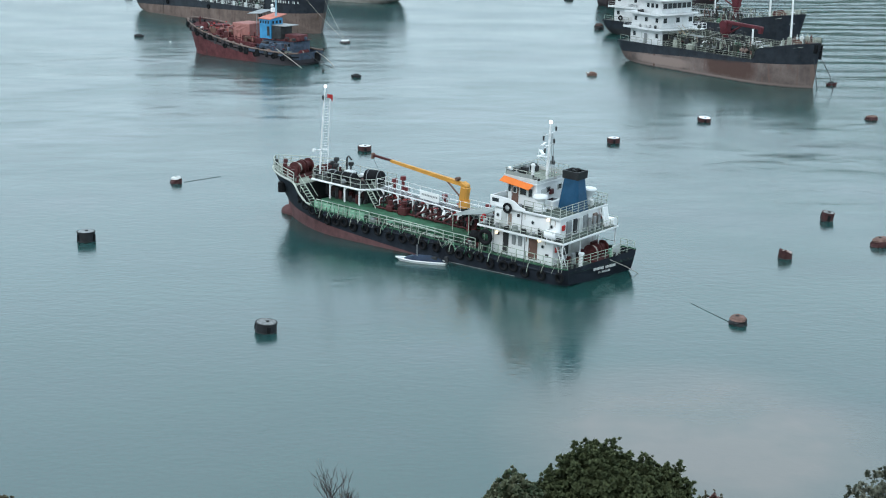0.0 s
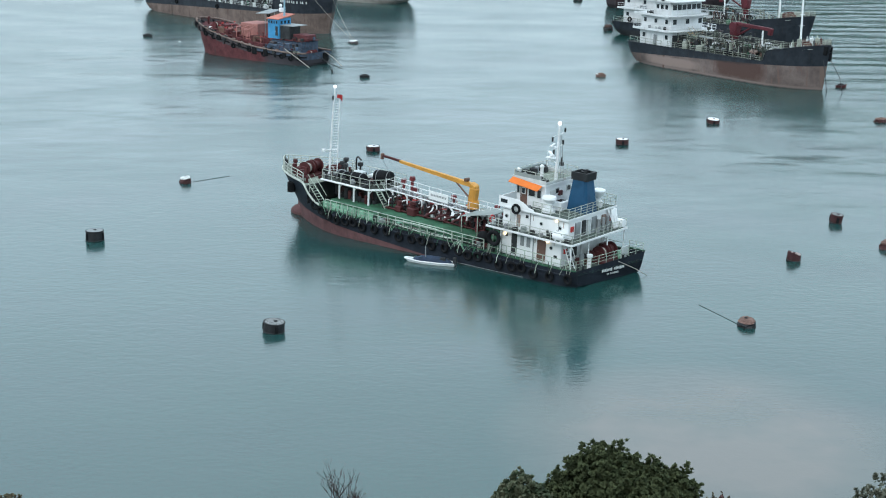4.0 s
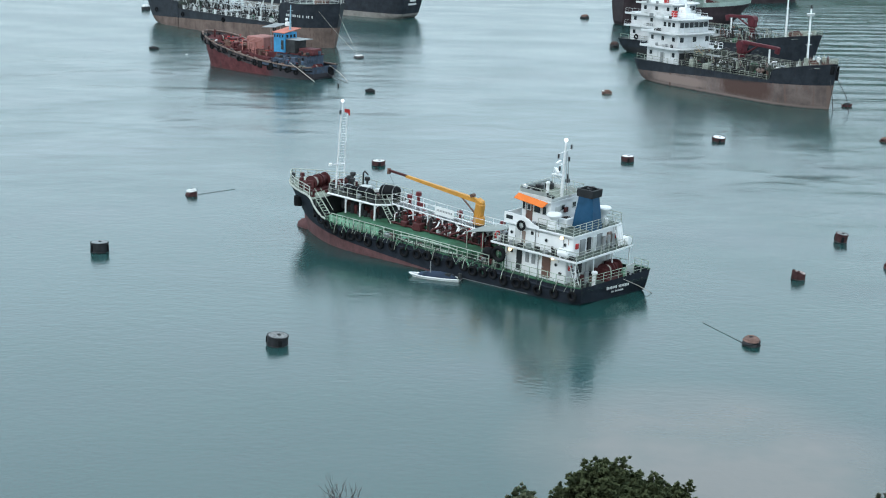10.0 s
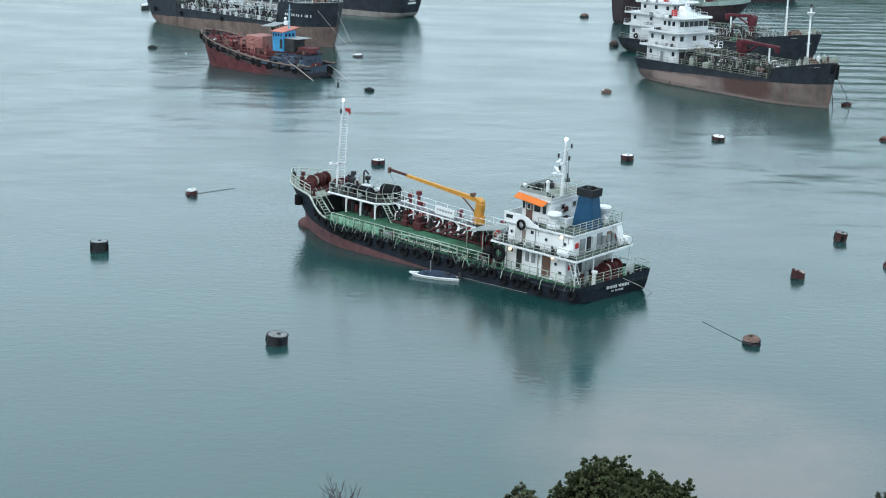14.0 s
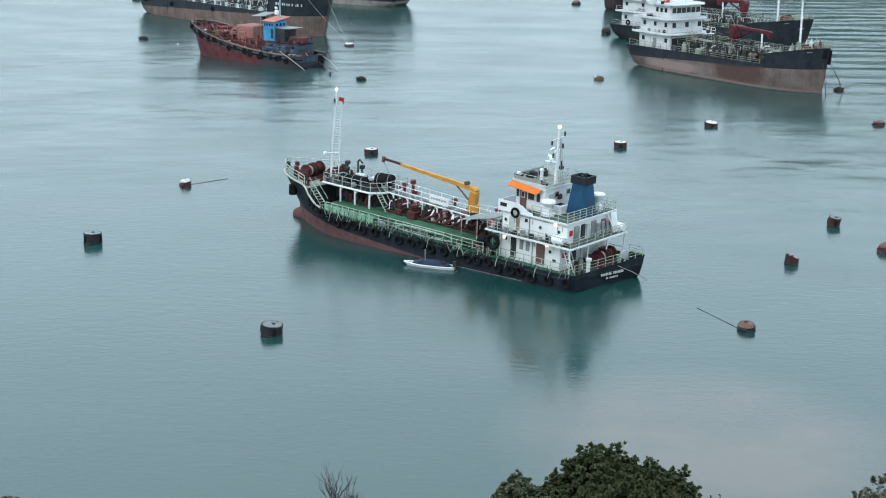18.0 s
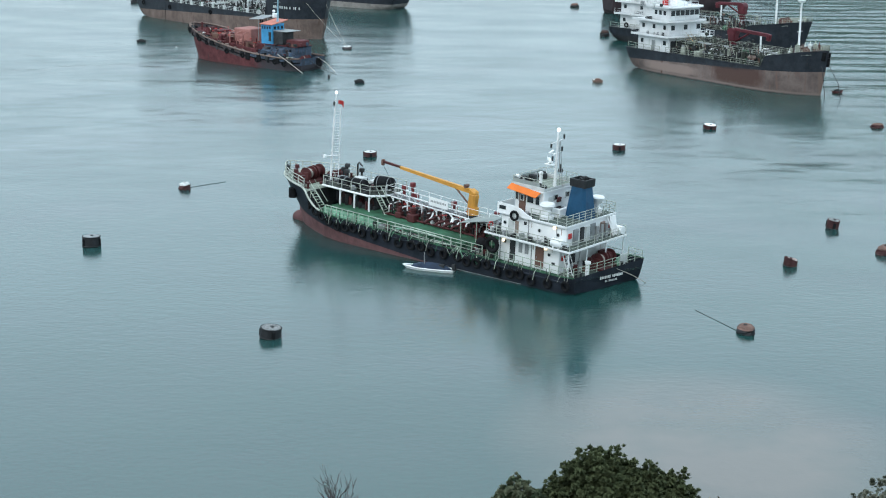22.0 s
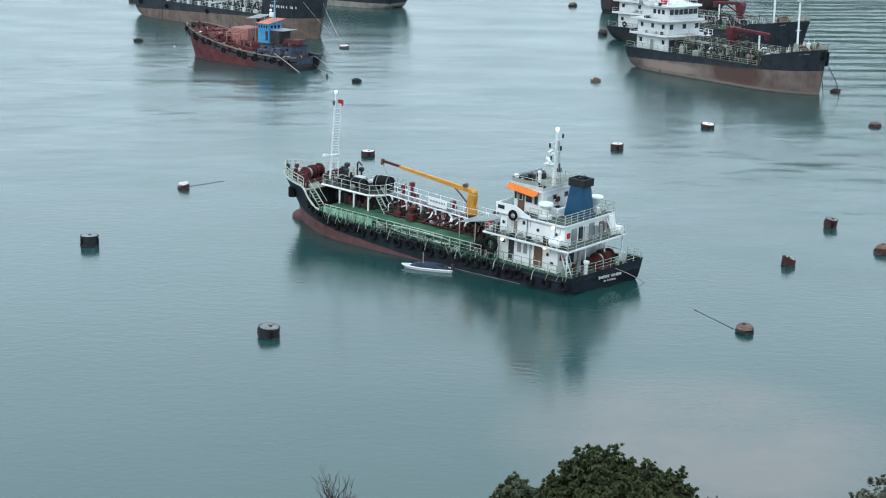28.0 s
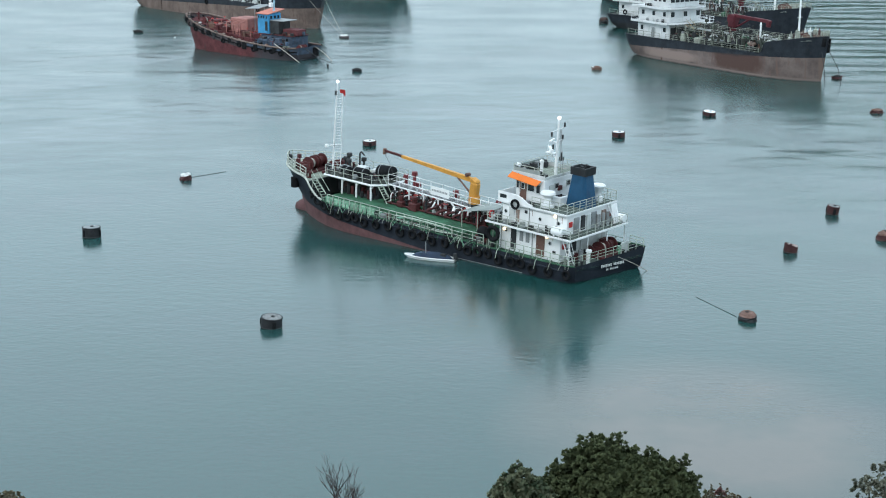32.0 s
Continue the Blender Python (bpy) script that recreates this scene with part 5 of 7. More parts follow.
    ladder(ship, (0.9, 3.4, 1.42), (1.9, 3.4, 3.85), 0.6, M_WHITE, 8)
    # aft deck
    winch(ship, (0.75, -1.3, 1.34), 1.1, turn=4)
    part("capstan", Form().cyl((0.1, 2.0, 1.34), (0.1, 2.0, 2.5), 0.2, 0.17, 12).cyl((0.1, 2.0, 2.5), (0.1, 2.0, 2.68), 0.28, n=14), M_WHITE, ship, "white capstan")
    for y in (3.3, -2.4, -3.4):
        bollard(ship, (0.35 + 0.185 * (y - 4.4), y, 1.34))
    part("aft_locker", Form().box((1.4, -2.6, 1.96), (0.8, 1.2, 1.2)), M_MAROON, ship)
    part("stowed_crate", Form().box((0.2, -3.3, 1.62), (1.0, 0.8, 0.5), (0, 0, 12), 0.1), M_GREEN_RAIL, ship)
    part("stowed_crate", Form().box((-0.2, -2.7, 1.57), (0.5, 0.5, 0.4), (0, 0, 30), 0.08), M_GREEN_RAIL, ship)
    railing(ship, [(1.0, 4.4, 1.52), (0.05, 4.2, 1.6), (-1.6, -4.2, 2.0), (0.0, -4.38, 1.95)], 0.85, 1.0, M_RAIL, 3, 0.028)
    part("ladder_panel", Form().box((-0.4, -3.0, 2.0), (0.06, 1.3, 1.1)), M_WHITE_OLD, ship)
    for row, (z, n, w, h) in enumerate(((1.1, 15, 0.14, 0.27), (0.7, 10, 0.1, 0.17))):
        for i in range(n):
            if i == (7, 2)[row]:
                continue
            y = (n / 2 - i) * (w + 0.05) - 0.4
            x = 0.3 - 0.4 * (z / 1.6) ** 0.22 + 0.185 * (y - 4.4) - 0.035
            part("name_bar", Form().box((x, y, z), (0.03, w, h * (0.8 + 0.2 * ((i * 7) % 3 == 0))), turn=(0, 5, -10.5), bev=0.005), M_WHITE_OLD, ship)
    part("mooring_line", Form().tube([(-1.3, -0.6, 1.8), (-1.9, -2.2, 1.0), (-2.5, -3.8, 0.05)], 0.03, 5), M_ROPE, ship, "pale stern mooring line")
    return ship


TANKER_AT = (14.87, 127.48, 0)
tanker = main_tanker()


# ---------------------------------------------------------------- the moored tankers farther out
def far_tanker(label, at, heading, L, B, deck, bow, line, bottom, fore, house, seed, crane_mat=None, crane=(None, 1, 8), mast_x=-5.4, mast_h=8.0, rail_mat=None, clutter=40, side_mat=None, trim=0.0, pale=False, tyres=True, name=None, gentle=False, counter=4.5, poop=None, rake=2.2, bulwark=None):
    """A coaster seen from afar. x runs aft from the bow's waterline as negative; deck: heights at stern and at the bow step."""
    ship = thing("tanker_ship", label, "ship", (*at, 0), (0, trim, heading), "moored ships")
    h, rng, rail_mat = B / 2, random.Random(seed), rail_mat or M_DIRTY_RAIL
    z_s, z_m = deck
    rise = bow - z_m
    sheer = [z_m + k * rise for k in (0.56, 0.74, 0.95, 1.02, 1.06)] if gentle else [bow - 0.4, bow - 0.2, bow, bow + 0.15, bow + 0.25]
    drop = 0.6 if gentle else 0.0
    d = rake - 2.2
    step = [(-L + poop, -L + poop, h, h, z_s), (-L + poop + 0.6, -L + poop + 0.6, h, h, z_m)] if poop else []
    st = refined([
        (-L + counter, -L + 1.0, 0.55 * h, 0.8 * h, z_s), (-L + counter + 1.5, -L + 2.5, 0.75 * h, 0.95 * h, z_s), (-L + 10, -L + 9, 0.97 * h, h, z_s)] + step + [(-0.6 * L, -0.6 * L, h, h, z_m),
        (-fore - 3, -fore - 3, h, h, z_m), (-fore, -fore + 0.2, 0.96 * h, h, z_m + 0.1), (-fore + 0.8, -fore + 1.2, 0.93 * h, 0.99 * h, sheer[0]), (-6.5, -5.2 + 0.3 * d, 0.82 * h, 0.95 * h, sheer[1]),
        (-2.8, -1.2 + 0.7 * d, 0.46 * h, 0.68 * h, sheer[2]), (-0.8, 1.0 + 0.95 * d, 0.14 * h, 0.27 * h, sheer[3]), (0, rake, 0.02, 0.05, sheer[4])], 4)

    def split(s):
        k = (s[1] + L) / L
        return line[0] + (line[1] - line[0]) * k

    part("hull_bottom", hull_band(st, lambda s: -1.0, split, 4), bottom, ship, "faded stained hull bottom")
    part("hull_side", hull_band(st, split, lambda s: s[4], 5), side_mat or M_FAR_BLACK, ship, "black upper hull plating")
    part("deck", deck_form(st, lambda s: (z_s if s[1] < (-L + poop + 0.3 if poop else -0.75 * L) else z_m) - 0.12, 0.05, hi=-fore + 0.6), M_FAR_DECK, ship, "dark oily deck")
    part("bow_deck", deck_form(st, lambda s: s[4] - 0.35 if gentle else bow - 0.45, 0.05, lo=-fore + 0.9), M_GREY_DECK, ship, "grey-green bow deck")
    part("bow_bulkhead", Form().box((-fore + 1.0, 0, (z_m + sheer[0]) / 2 - 0.3), (0.15, B * 0.95, sheer[0] - z_m)), M_WHITE_OLD, ship)
    if bulwark:
        part("bow_bulwark", hull_band([s for s in st if s[1] > -fore + 1], lambda s: s[4] + 0.1, lambda s: s[4] + 1.2, 2), bulwark, ship, "pale green bow bulwark")
    for side in (1, -1):
        part("gunwale", Form().tube(sheer_line(st, side, 0.02), 0.09, 5), side_mat or M_FAR_BLACK, ship)
        railing(ship, [(x, side * (h - 0.15), z_m - 0.1) for x in (-0.72 * L, -0.5 * L, -fore - 0.3)], 1.0, 2.0, rail_mat, 3, 0.034)
        railing(ship, [q for q in sheer_line(st, side, -0.1, 0.15, lo=-fore + 1.3)][::3], 1.0, 1.8, rail_mat, 3, 0.034)
        railing(ship, [(-L + 1.6, side * 0.78 * h, z_s), (-L + 4.5, side * 0.93 * h, z_s), (-L + 11, side * 0.96 * h, z_s)], 1.0, 2.0, rail_mat, 2, 0.04)
        for i in range(4 if tyres else 0):
            x = -L + 7 + (L - fore - 8) * (i / 3) ** 1.3
            tyre(ship, x, side * (h + 0.15), z_m - 0.9 - 0.2 * (i % 2), 0.42, 0.16)
    for i in range(name[0] if name else 0):
        s = min(st, key=lambda q: abs(section(q, name[3])[0] - name[1] + name[2] * i))
        x, y = section(s, name[3])
        part("name_bar", Form().box((name[1] - name[2] * i, -y - 0.1, name[3]), (0.62 * name[2], 0.12, 0.5), (0, 0, -14 if name[1] - name[2] * i > -9 else -4), 0.01), M_WHITE_OLD, ship)
    if gentle:
        # pale inner face of the bow bulwark, with its ribs
        for side in (1, -1):
            low = sheer_line(st, side, -0.5, 0.1, lo=-fore + 1.0, hi=-0.6)
            n = len(low)
            f = Form().add(low + [(x, y, z + 0.52 + (0.75 if side > 0 else 0.0)) for x, y, z in low], [(k, k + 1, n + k + 1, n + k) for k in range(n - 1)])
            part("bulwark_liner", f, M_LINER, ship, "pale worn inner bulwark")
            for x, y, z in low[::2]:
                part("bulwark_stay", Form().box((x, y - side * 0.14, z + 0.4), (0.09, 0.2, 0.95), bev=0.01), M_DIRTY_RAIL, ship)
    # foremast
    m = part("foremast", Form().cyl((mast_x, 0, bow - 0.5 - 2 * drop), (mast_x, 0, bow - 0.5 + mast_h), 0.2, 0.12, 8), M_WHITE, ship, "white foremast")
    part("mast_platform", Form().cyl((mast_x, 0, bow - 1.7 + mast_h), (mast_x, 0, bow - 1.3 + mast_h), 0.45, 0.7, n=12), M_WHITE, m)
    part("mast_lamp", Form().cyl((mast_x, 0, bow - 0.5 + mast_h), (mast_x, 0, bow + 0.1 + mast_h), 0.18, n=8), M_DARK, m)
    part("mast_ladder", Form().tube([(mast_x - 0.4, 0.25, bow - 0.4), (mast_x - 0.2, 0.15, bow - 2 + mast_h)], 0.045, 4), M_WHITE_OLD, m)
    for z in (0.3, 0.5):
        part("yard", Form().tube([(mast_x, 0.6, bow + z * mast_h), (mast_x, -0.6, bow + z * mast_h)], 0.05, 4), M_WHITE, m)
    winch(ship, (mast_x + 1.6, 0.8, bow - 0.45 - drop), 1.1)
    winch(ship, (mast_x + 3.0, -0.8, bow - 0.45 - 0.6 * drop), 0.9, M_BROWN)
    for y in (0.5, -0.5):
        bollard(ship, (0.2, y, bow - 0.45))
    gear = (M_WHITE_OLD, M_SOOT_SHADE, M_DARK, M_WHITE_OLD, M_DARK, M_SOOT_SHADE) if pale else (M_DARK, M_FAR_DECK, M_SOOT_SHADE, M_DARK, M_FAR_DECK, M_STERN, M_DIRTY_RAIL, M_BROWN, M_DARK, M_FAR_DECK)
    # catwalk, pipes, valves and gear along the deck
    x0, x1 = -L + 12, -fore - 0.2
    part("catwalk", Form().box(((x0 + x1) / 2, 0, z_m + 1.9), (x1 - x0, 1.4, 0.12)), M_GREY, ship)
    for side in (0.7, -0.7):
        railing(ship, [(x0, side, z_m + 1.95), (x1, side, z_m + 1.95)], 1.0, 2.2, rail_mat, 2, 0.034)
        for i in range(int((x1 - x0) / 3) + 1):
            part("catwalk_post", Form().cyl((x0 + 3 * i, side, z_m - 0.1), (x0 + 3 * i, side, z_m + 1.9), 0.08, n=6), M_WHITE_OLD, ship)
    for y, z, r, mm in ((-2.2, 0.6, 0.16, M_DARK), (-1.4, 0.5, 0.14, M_MAROON), (0.2, 0.5, 0.16, M_DARK), (1.5, 0.6, 0.15, M_GREY), (-3.0, 0.4, 0.12, M_FAR_DECK)):
        part("deck_pipe", Form().tube([(x0, y, z_m + z), (x1, y, z_m + z)], r, 7), mm, ship)
    for i in range(4):
        x = (x0 + x1) / 2 - 2.4 + 1.4 * i
        part("manifold_pipe", Form().tube([(x, -h + 1.0, z_m + 0.9), (x, h - 1.0, z_m + 0.9)], 0.16, 7), rng.choice((M_MAROON, M_GREY, M_WHITE_OLD)), ship)
    for i in range(clutter):
        x, y = rng.uniform(x0, x1), rng.uniform(-h + 0.9, h - 0.9)
        kind = rng.random()
        if kind < 0.4:
            valve(ship, (x, y, z_m - 0.1), rng.uniform(0.8, 1.6), rng.choice(gear), M_MAROON)
        elif kind < 0.65:
            vent(ship, (x, y, z_m - 0.1), rng.uniform(1.0, 2.6), rng.choice(gear), 0.15)
        elif kind < 0.85:
            w = rng.uniform(0.6, 1.3)
            part("deck_locker", Form().box((x, y, z_m - 0.1 + 0.4 * w), (w, 0.9 * w, 0.8 * w), (0, 0, rng.uniform(-20, 20)), 0.06), rng.choice(gear), ship)
        else:
            part("covered_bale", Form().ball((x, y, z_m), (0.8, 0.7, 0.6), 8), rng.choice((M_TARP, M_DARK, M_DARK, M_WHITE_OLD)), ship)
    for i in range(clutter // 2):
        x, y = rng.uniform(x0, x1), rng.uniform(-h + 0.8, h - 0.8)
        a = rng.uniform(0.8, 2.2)
        part("hose_loop", Form().tube([(x, y, z_m), (x + 0.1, y, z_m + a), (x + 0.5, y + 0.3, z_m + a + 0.3), (x + 0.9, y + 0.5, z_m + 0.6 * a), (x + 1.2, y + 0.7, z_m)], rng.uniform(0.05, 0.11), 5), rng.choice(gear), ship)
    for i in range(clutter // 8):
        x, y = rng.uniform(x0, x1), rng.choice((-1, 1)) * rng.uniform(1.5, h - 1)
        part("deck_fender", Form().ball((x, y, z_m + 0.3), (rng.uniform(0.5, 1.1), 0.6, 0.6), 8), rng.choice((M_DARK, M_RUBBER, M_DECK)), ship)
    for i in range(5):
        x = x0 + 1 + (x1 - x0 - 2) * i / 4
        part("pipe_frame", Form().tube([(x, -2.6, z_m), (x, -2.6, z_m + 2.6), (x, 2.6, z_m + 2.6), (x, 2.6, z_m)], 0.09, 6), M_WHITE_OLD if pale else M_DARK, ship)
    if crane_mat:
        xc, way, reach = crane
        c = part("crane_base", Form().cyl((xc, 0, z_m), (xc, 0, z_m + 3.4), 0.6, n=14), M_CRANE_RED, ship, "crane pedestal")
        part("crane_column", Form().box((xc, 0, z_m + 3.9), (1.7, 1.4, 2.0), bev=0.3).cyl((xc, -0.75, z_m + 4.5), (xc, 0.75, z_m + 4.5), 0.8, n=16), crane_mat, c, "red crane column")
        part("boom", Form().box((xc + way * (0.5 * reach + 0.2), 0, z_m + 4.9), (reach, 0.5, 0.6), (0, 2 * way, 0), 0.1), crane_mat, c, "red crane boom")
        part("boom_tip", Form().box((xc + way * (reach + 0.3), 0, z_m + 4.4), (0.8, 0.7, 1.2), (0, 10 * way, 0), 0.12), crane_mat, c)
        part("ram", Form().tube([(xc + way * 0.5, 0.1, z_m + 3.0), (xc + way * 3.6, 0.1, z_m + 4.6)], 0.17, 7), crane_mat, c)
        part("boom_rest", Form().cyl((xc + way * (reach - 1), -0.5, z_m), (xc + way * (reach - 1), -0.5, z_m + 4.5), 0.16, n=8), M_WHITE, c)
    # house
    if house:
        xa, xf, mat = house["aft"], house["fwd"], house.get("mat", M_FAR_WHITE)
        tiers = house["tiers"]
        z = z_s
        for k, zt in enumerate(tiers):
            a, b, w = xa + (house["step"] if k > 1 else 0.0), xf - 0.35 * k, h * (0.85 - 0.04 * k)
            part("house_tier", Form().box(((a + b) / 2, 0, (z + zt) / 2), (b - a, 2 * w, zt - z), bev=0.07), mat, ship, "white deckhouse storey")
            o = 0.9 if k < 2 else 0.55
            part("house_deck", Form().prism([(a - 1.0, w + o), (b + 0.3, w + o), (b + 1.3, w - 0.4), (b + 1.3, -w + 0.4), (b + 0.3, -w - o), (a - 1.0, -w - o)], zt, zt + 0.16), mat, ship, "white overhanging deck")
            if k < len(tiers) - 1:
                railing(ship, [(a - 0.9, -w - o + 0.1, zt + 0.16), (b + 0.25, -w - o + 0.1, zt + 0.16), (b + 1.2, -w + 0.3, zt + 0.16), (b + 1.2, w - 0.3, zt + 0.16), (b + 0.25, w + o - 0.1, zt + 0.16), (a - 0.9, w + o - 0.1, zt + 0.16)], 0.95, 1.8, mat, 2, 0.024)
            top = k == len(tiers) - 1
            for ss in (1, -1):
                part("deck_fascia", Form().box(((a + b) / 2 - 0.35, ss * (w + o), zt + 0.1), (b - a + 1.3, 0.06, 0.42), bev=0.02), mat, ship)
            zc = z + 0.6 * (zt - z)
            nw = 6 if top else 3
            for i in range(nw):
                y = -w + 0.8 + (2 * w - 1.6) * i / (nw - 1)
                window(ship, (b, y, zc), 1.05 if top else 0.95, 1.0 if top else 0.95, "+x", M_FAR_WHITE)
            for i in range(3):
                x = a + 1.2 + (b - a - 2.4) * i / 2
                if k == 0 and i == 1:
                    for ss, ax in ((1, "+y"), (-1, "-y")):
                        door(ship, (x, ss * w, z + 1.0), 0.8, 1.8, ax, M_GREY)
                else:
                    for ss, ax in ((1, "+y"), (-1, "-y")):
                        window(ship, (x, ss * w, zc), 0.8, 0.85, ax, M_FAR_WHITE)
            z = zt + 0.16
        for i in range(16):
            x, y = xf + rng.uniform(0.3, 3.2), rng.uniform(-h + 0.8, h - 0.8)
            part("front_gear", Form().box((x, y, z_s + 0.8), (rng.uniform(0.3, 0.9), rng.uniform(0.3, 0.9), rng.uniform(1.0, 2.0)), (0, 0, rng.uniform(0, 60)), 0.06), rng.choice((M_DARK, M_DARK, M_FAR_DECK, M_GREY)), ship)
        # flat dark plate: the overhang's shade painted on the front wall
        part("front_recess", Form().box((xf + 0.06, 0, z_s + 1.1), (0.1, 1.6 * h, 2.0)), M_DARK, ship, "dark plate painting the shade under the deckhouse front")
        for i in range(10):
            part("house_fitting", Form().box((xa + 1 + (xf - xa - 2) * rng.random(), -h * 0.83 - 0.35, tiers[i % len(tiers)] + 0.45), (rng.uniform(0.3, 0.8), 0.4, rng.uniform(0.4, 0.8)), (0, 0, rng.uniform(0, 30)), 0.06), rng.choice((M_GREY, M_DARK, M_WHITE_OLD)), ship)
        zt = tiers[-1]
        part("funnel", Form().box(((xa + xf) / 2 + 0.3, 0.6, zt + 0.9), (2.0, 1.6, 2.0), bev=0.25), house.get("funnel", M_WHITE), ship, "squat funnel")
        mm = part("radar_mast", Form().cyl((xf - 3.0, 0, zt), (xf - 3.0, 0, zt + 4.5), 0.22, 0.1, 8), M_WHITE, ship, "white radar mast")
        part("radar_scanner", Form().box((xf - 2.6, 0, zt + 2.2), (0.3, 2.2, 0.2), (0, 0, 30)), M_WHITE, mm)
        part("yard", Form().tube([(xf - 3, 1.2, zt + 3.4), (xf - 3, -1.2, zt + 3.4)], 0.06, 5), M_WHITE, mm)
        part("roof_house", Form().box((xf - 2.6, 0.2, zt + 0.5), (2.2, 2.4, 0.8), bev=0.1), M_WHITE, ship)
        railing(ship, [(xa + 1.5, -2.4, zt + 0.16), (xf, -2.6, zt + 0.16), (xf, 2.6, zt + 0.16), (xa + 1.5, 2.4, zt + 0.16)], 0.9, 1.8, mat, 2, 0.024)
        part("red_tank", Form().cyl((xf - 4.4, -1.4, zt + 0.2), (xf - 4.4, -1.4, zt + 1.3), 0.55, n=12), M_RED, ship)
        ladder(ship, (xf + 4.4, -0.6, z_s + 0.2), (xf + 1.0, -0.6, tiers[0]), 1.0, M_BUFF)
    return ship


tanker_r = far_tanker("black tanker with rusty pink hull bottom and white deckhouse", (63.1, 239.8), -56, 45.2, 9.6, (3.8, 3.95), 7.3, (1.75, 4.0), M_TAN_RUST, 9.5,
                      dict(aft=-40.6, fwd=-32.2, step=3.0, tiers=(6.55, 9.2, 11.7)), 11, M_CRANE_RED, (-20.5, 1, 8), -5.4, 9.2, clutter=150, tyres=False, gentle=True, rake=1.2)
part("side_platform", Form().box((-30.6, 3.2, 6.62), (2.2, 2.4, 0.12)), M_FAR_WHITE, tanker_r, "white platform with yellow stair")
railing(tanker_r, [(-31.6, 2.1, 6.68), (-29.6, 2.1, 6.68), (-29.6, 4.3, 6.68), (-31.6, 4.3, 6.68)], 1.0, 1.1, M_WHITE, 2, 0.035)
heap = random.Random(90)
for k in range(80):
    x, y, h = heap.uniform(-31, -11), heap.uniform(-3.6, 3.6), heap.uniform(0.5, 2.4)
    m = heap.choice((M_DARK, M_DARK, M_FAR_DECK, M_FAR_DECK, M_SOOT_SHADE, M_STERN, M_FAR_DECK, M_DIRTY_RAIL))
    f = Form().box((x, y, 3.85 + h / 2), (heap.uniform(0.25, 1.0), heap.uniform(0.25, 0.8), h), (0, 0, heap.uniform(0, 90)), 0.06)
    part("deck_gear", f.tube([(x, y, 3.85 + h), (x + 0.4, y + 0.2, 4.2 + h), (x + 0.9, y + 0.4, 3.9 + 0.5 * h)], 0.07, 5), m, tanker_r)
for k in range(46):
    x, y, h = heap.uniform(-30, -10.5), heap.uniform(-2.6, 3.9), heap.uniform(1.6, 3.4)
    m = heap.choice((M_DARK, M_FAR_DECK, M_FAR_DECK, M_DIRTY_RAIL, M_SOOT_SHADE, M_STERN, M_SOOT_SHADE))
    f = Form().cyl((x, y, 3.85), (x, y, 3.85 + h), heap.uniform(0.05, 0.13), n=7)
    f.box((x, y, 3.85 + h), (heap.uniform(0.3, 0.8), heap.uniform(0.2, 0.6), heap.uniform(0.2, 0.6)), (0, 0, heap.uniform(0, 90)), 0.05)
    part("deck_stand", f.tube([(x, y, 3.85 + 0.8 * h), (x + heap.uniform(0.6, 2.2), y, 3.85 + 0.8 * h)], 0.05, 5), m, tanker_r)
for y in (-3.0, 0.9, 3.0):
    railing(tanker_r, [(-31.5, y, 5.6), (-20, y, 5.5), (-10.5, y, 5.5)], 1.0, 2.2, M_DIRTY_RAIL if y < 0 else M_DARK, 3, 0.036)
    for k in range(8):
        part("rack_post", Form().cyl((-31.5 + 3 * k, y, 3.85), (-31.5 + 3 * k, y, 5.6), 0.08, n=6), M_DIRTY_RAIL, tanker_r)
for k in range(34):
    x, y = heap.uniform(-9.0, -0.5), heap.uniform(-1.0, 1.0)
    y *= 3.4 * min(1.0, (1.2 - x) / 7)
    h = heap.uniform(0.7, 1.9)
    m = heap.choice((M_DIRTY_RAIL, M_DIRTY_RAIL, M_WHITE_OLD, M_GUNWALE, M_STERN, M_MAROON))
    z = 5.3 + 1.6 * (x + 9.5) / 9.5
    part("bow_gear", Form().cyl((x, y, z), (x, y, z + h + 0.4), 0.07, n=6).box((x, y, z + 0.5 * h), (heap.uniform(0.2, 0.8), heap.uniform(0.2, 0.6), h), (0, 0, heap.uniform(0, 90)), 0.06), m, tanker_r)
for k in range(24):
    x, y = heap.uniform(-30, -10.5), heap.uniform(-3.4, 3.4)
    z, r = heap.uniform(4.3, 5.9), heap.uniform(0.25, 0.75)
    f = Form().ball((x, y, z), (r * heap.uniform(0.8, 1.6), r, 0.6 * r), 9).cyl((x, y, 3.85), (x, y, z), 0.12, n=6)
    part("covered_gear", f, heap.choice((M_DARK, M_DECK, M_TARP, M_WHITE, M_SOOT_SHADE, M_FAR_DECK, M_GUNWALE)), tanker_r)
for k in range(5):
    part("house_stain", Form().box((-39.2 + 1.7 * k, -4.11, 5.1 + 0.2 * (k % 2)), (0.25, 0.03, 1.1), bev=0.01), M_WHITE_OLD, tanker_r)
for y, z in ((0.9, 6.4), (-0.5, 6.6), (0.3, 5.6)):
    part("bow_fender", Form().cyl((0.9 - abs(y) * 0.8, y, z - 0.7), (1.1 - abs(y) * 0.8, y, z + 0.7), 0.38, n=10), M_RUBBER, tanker_r, "black bow fender")
part("anchor_chain", Form().tube([(0.6, -0.9, 5.0), (1.6, -1.2, 2.4), (2.2, -1.4, -0.2)], 0.06, 5), M_DARK, tanker_r)
part("anchor_chain", Form().tube([(0.9, 0.6, 5.0), (3.0, 0.6, 2.4), (3.8, 0.6, -0.2)], 0.06, 5), M_DARK, tanker_r)
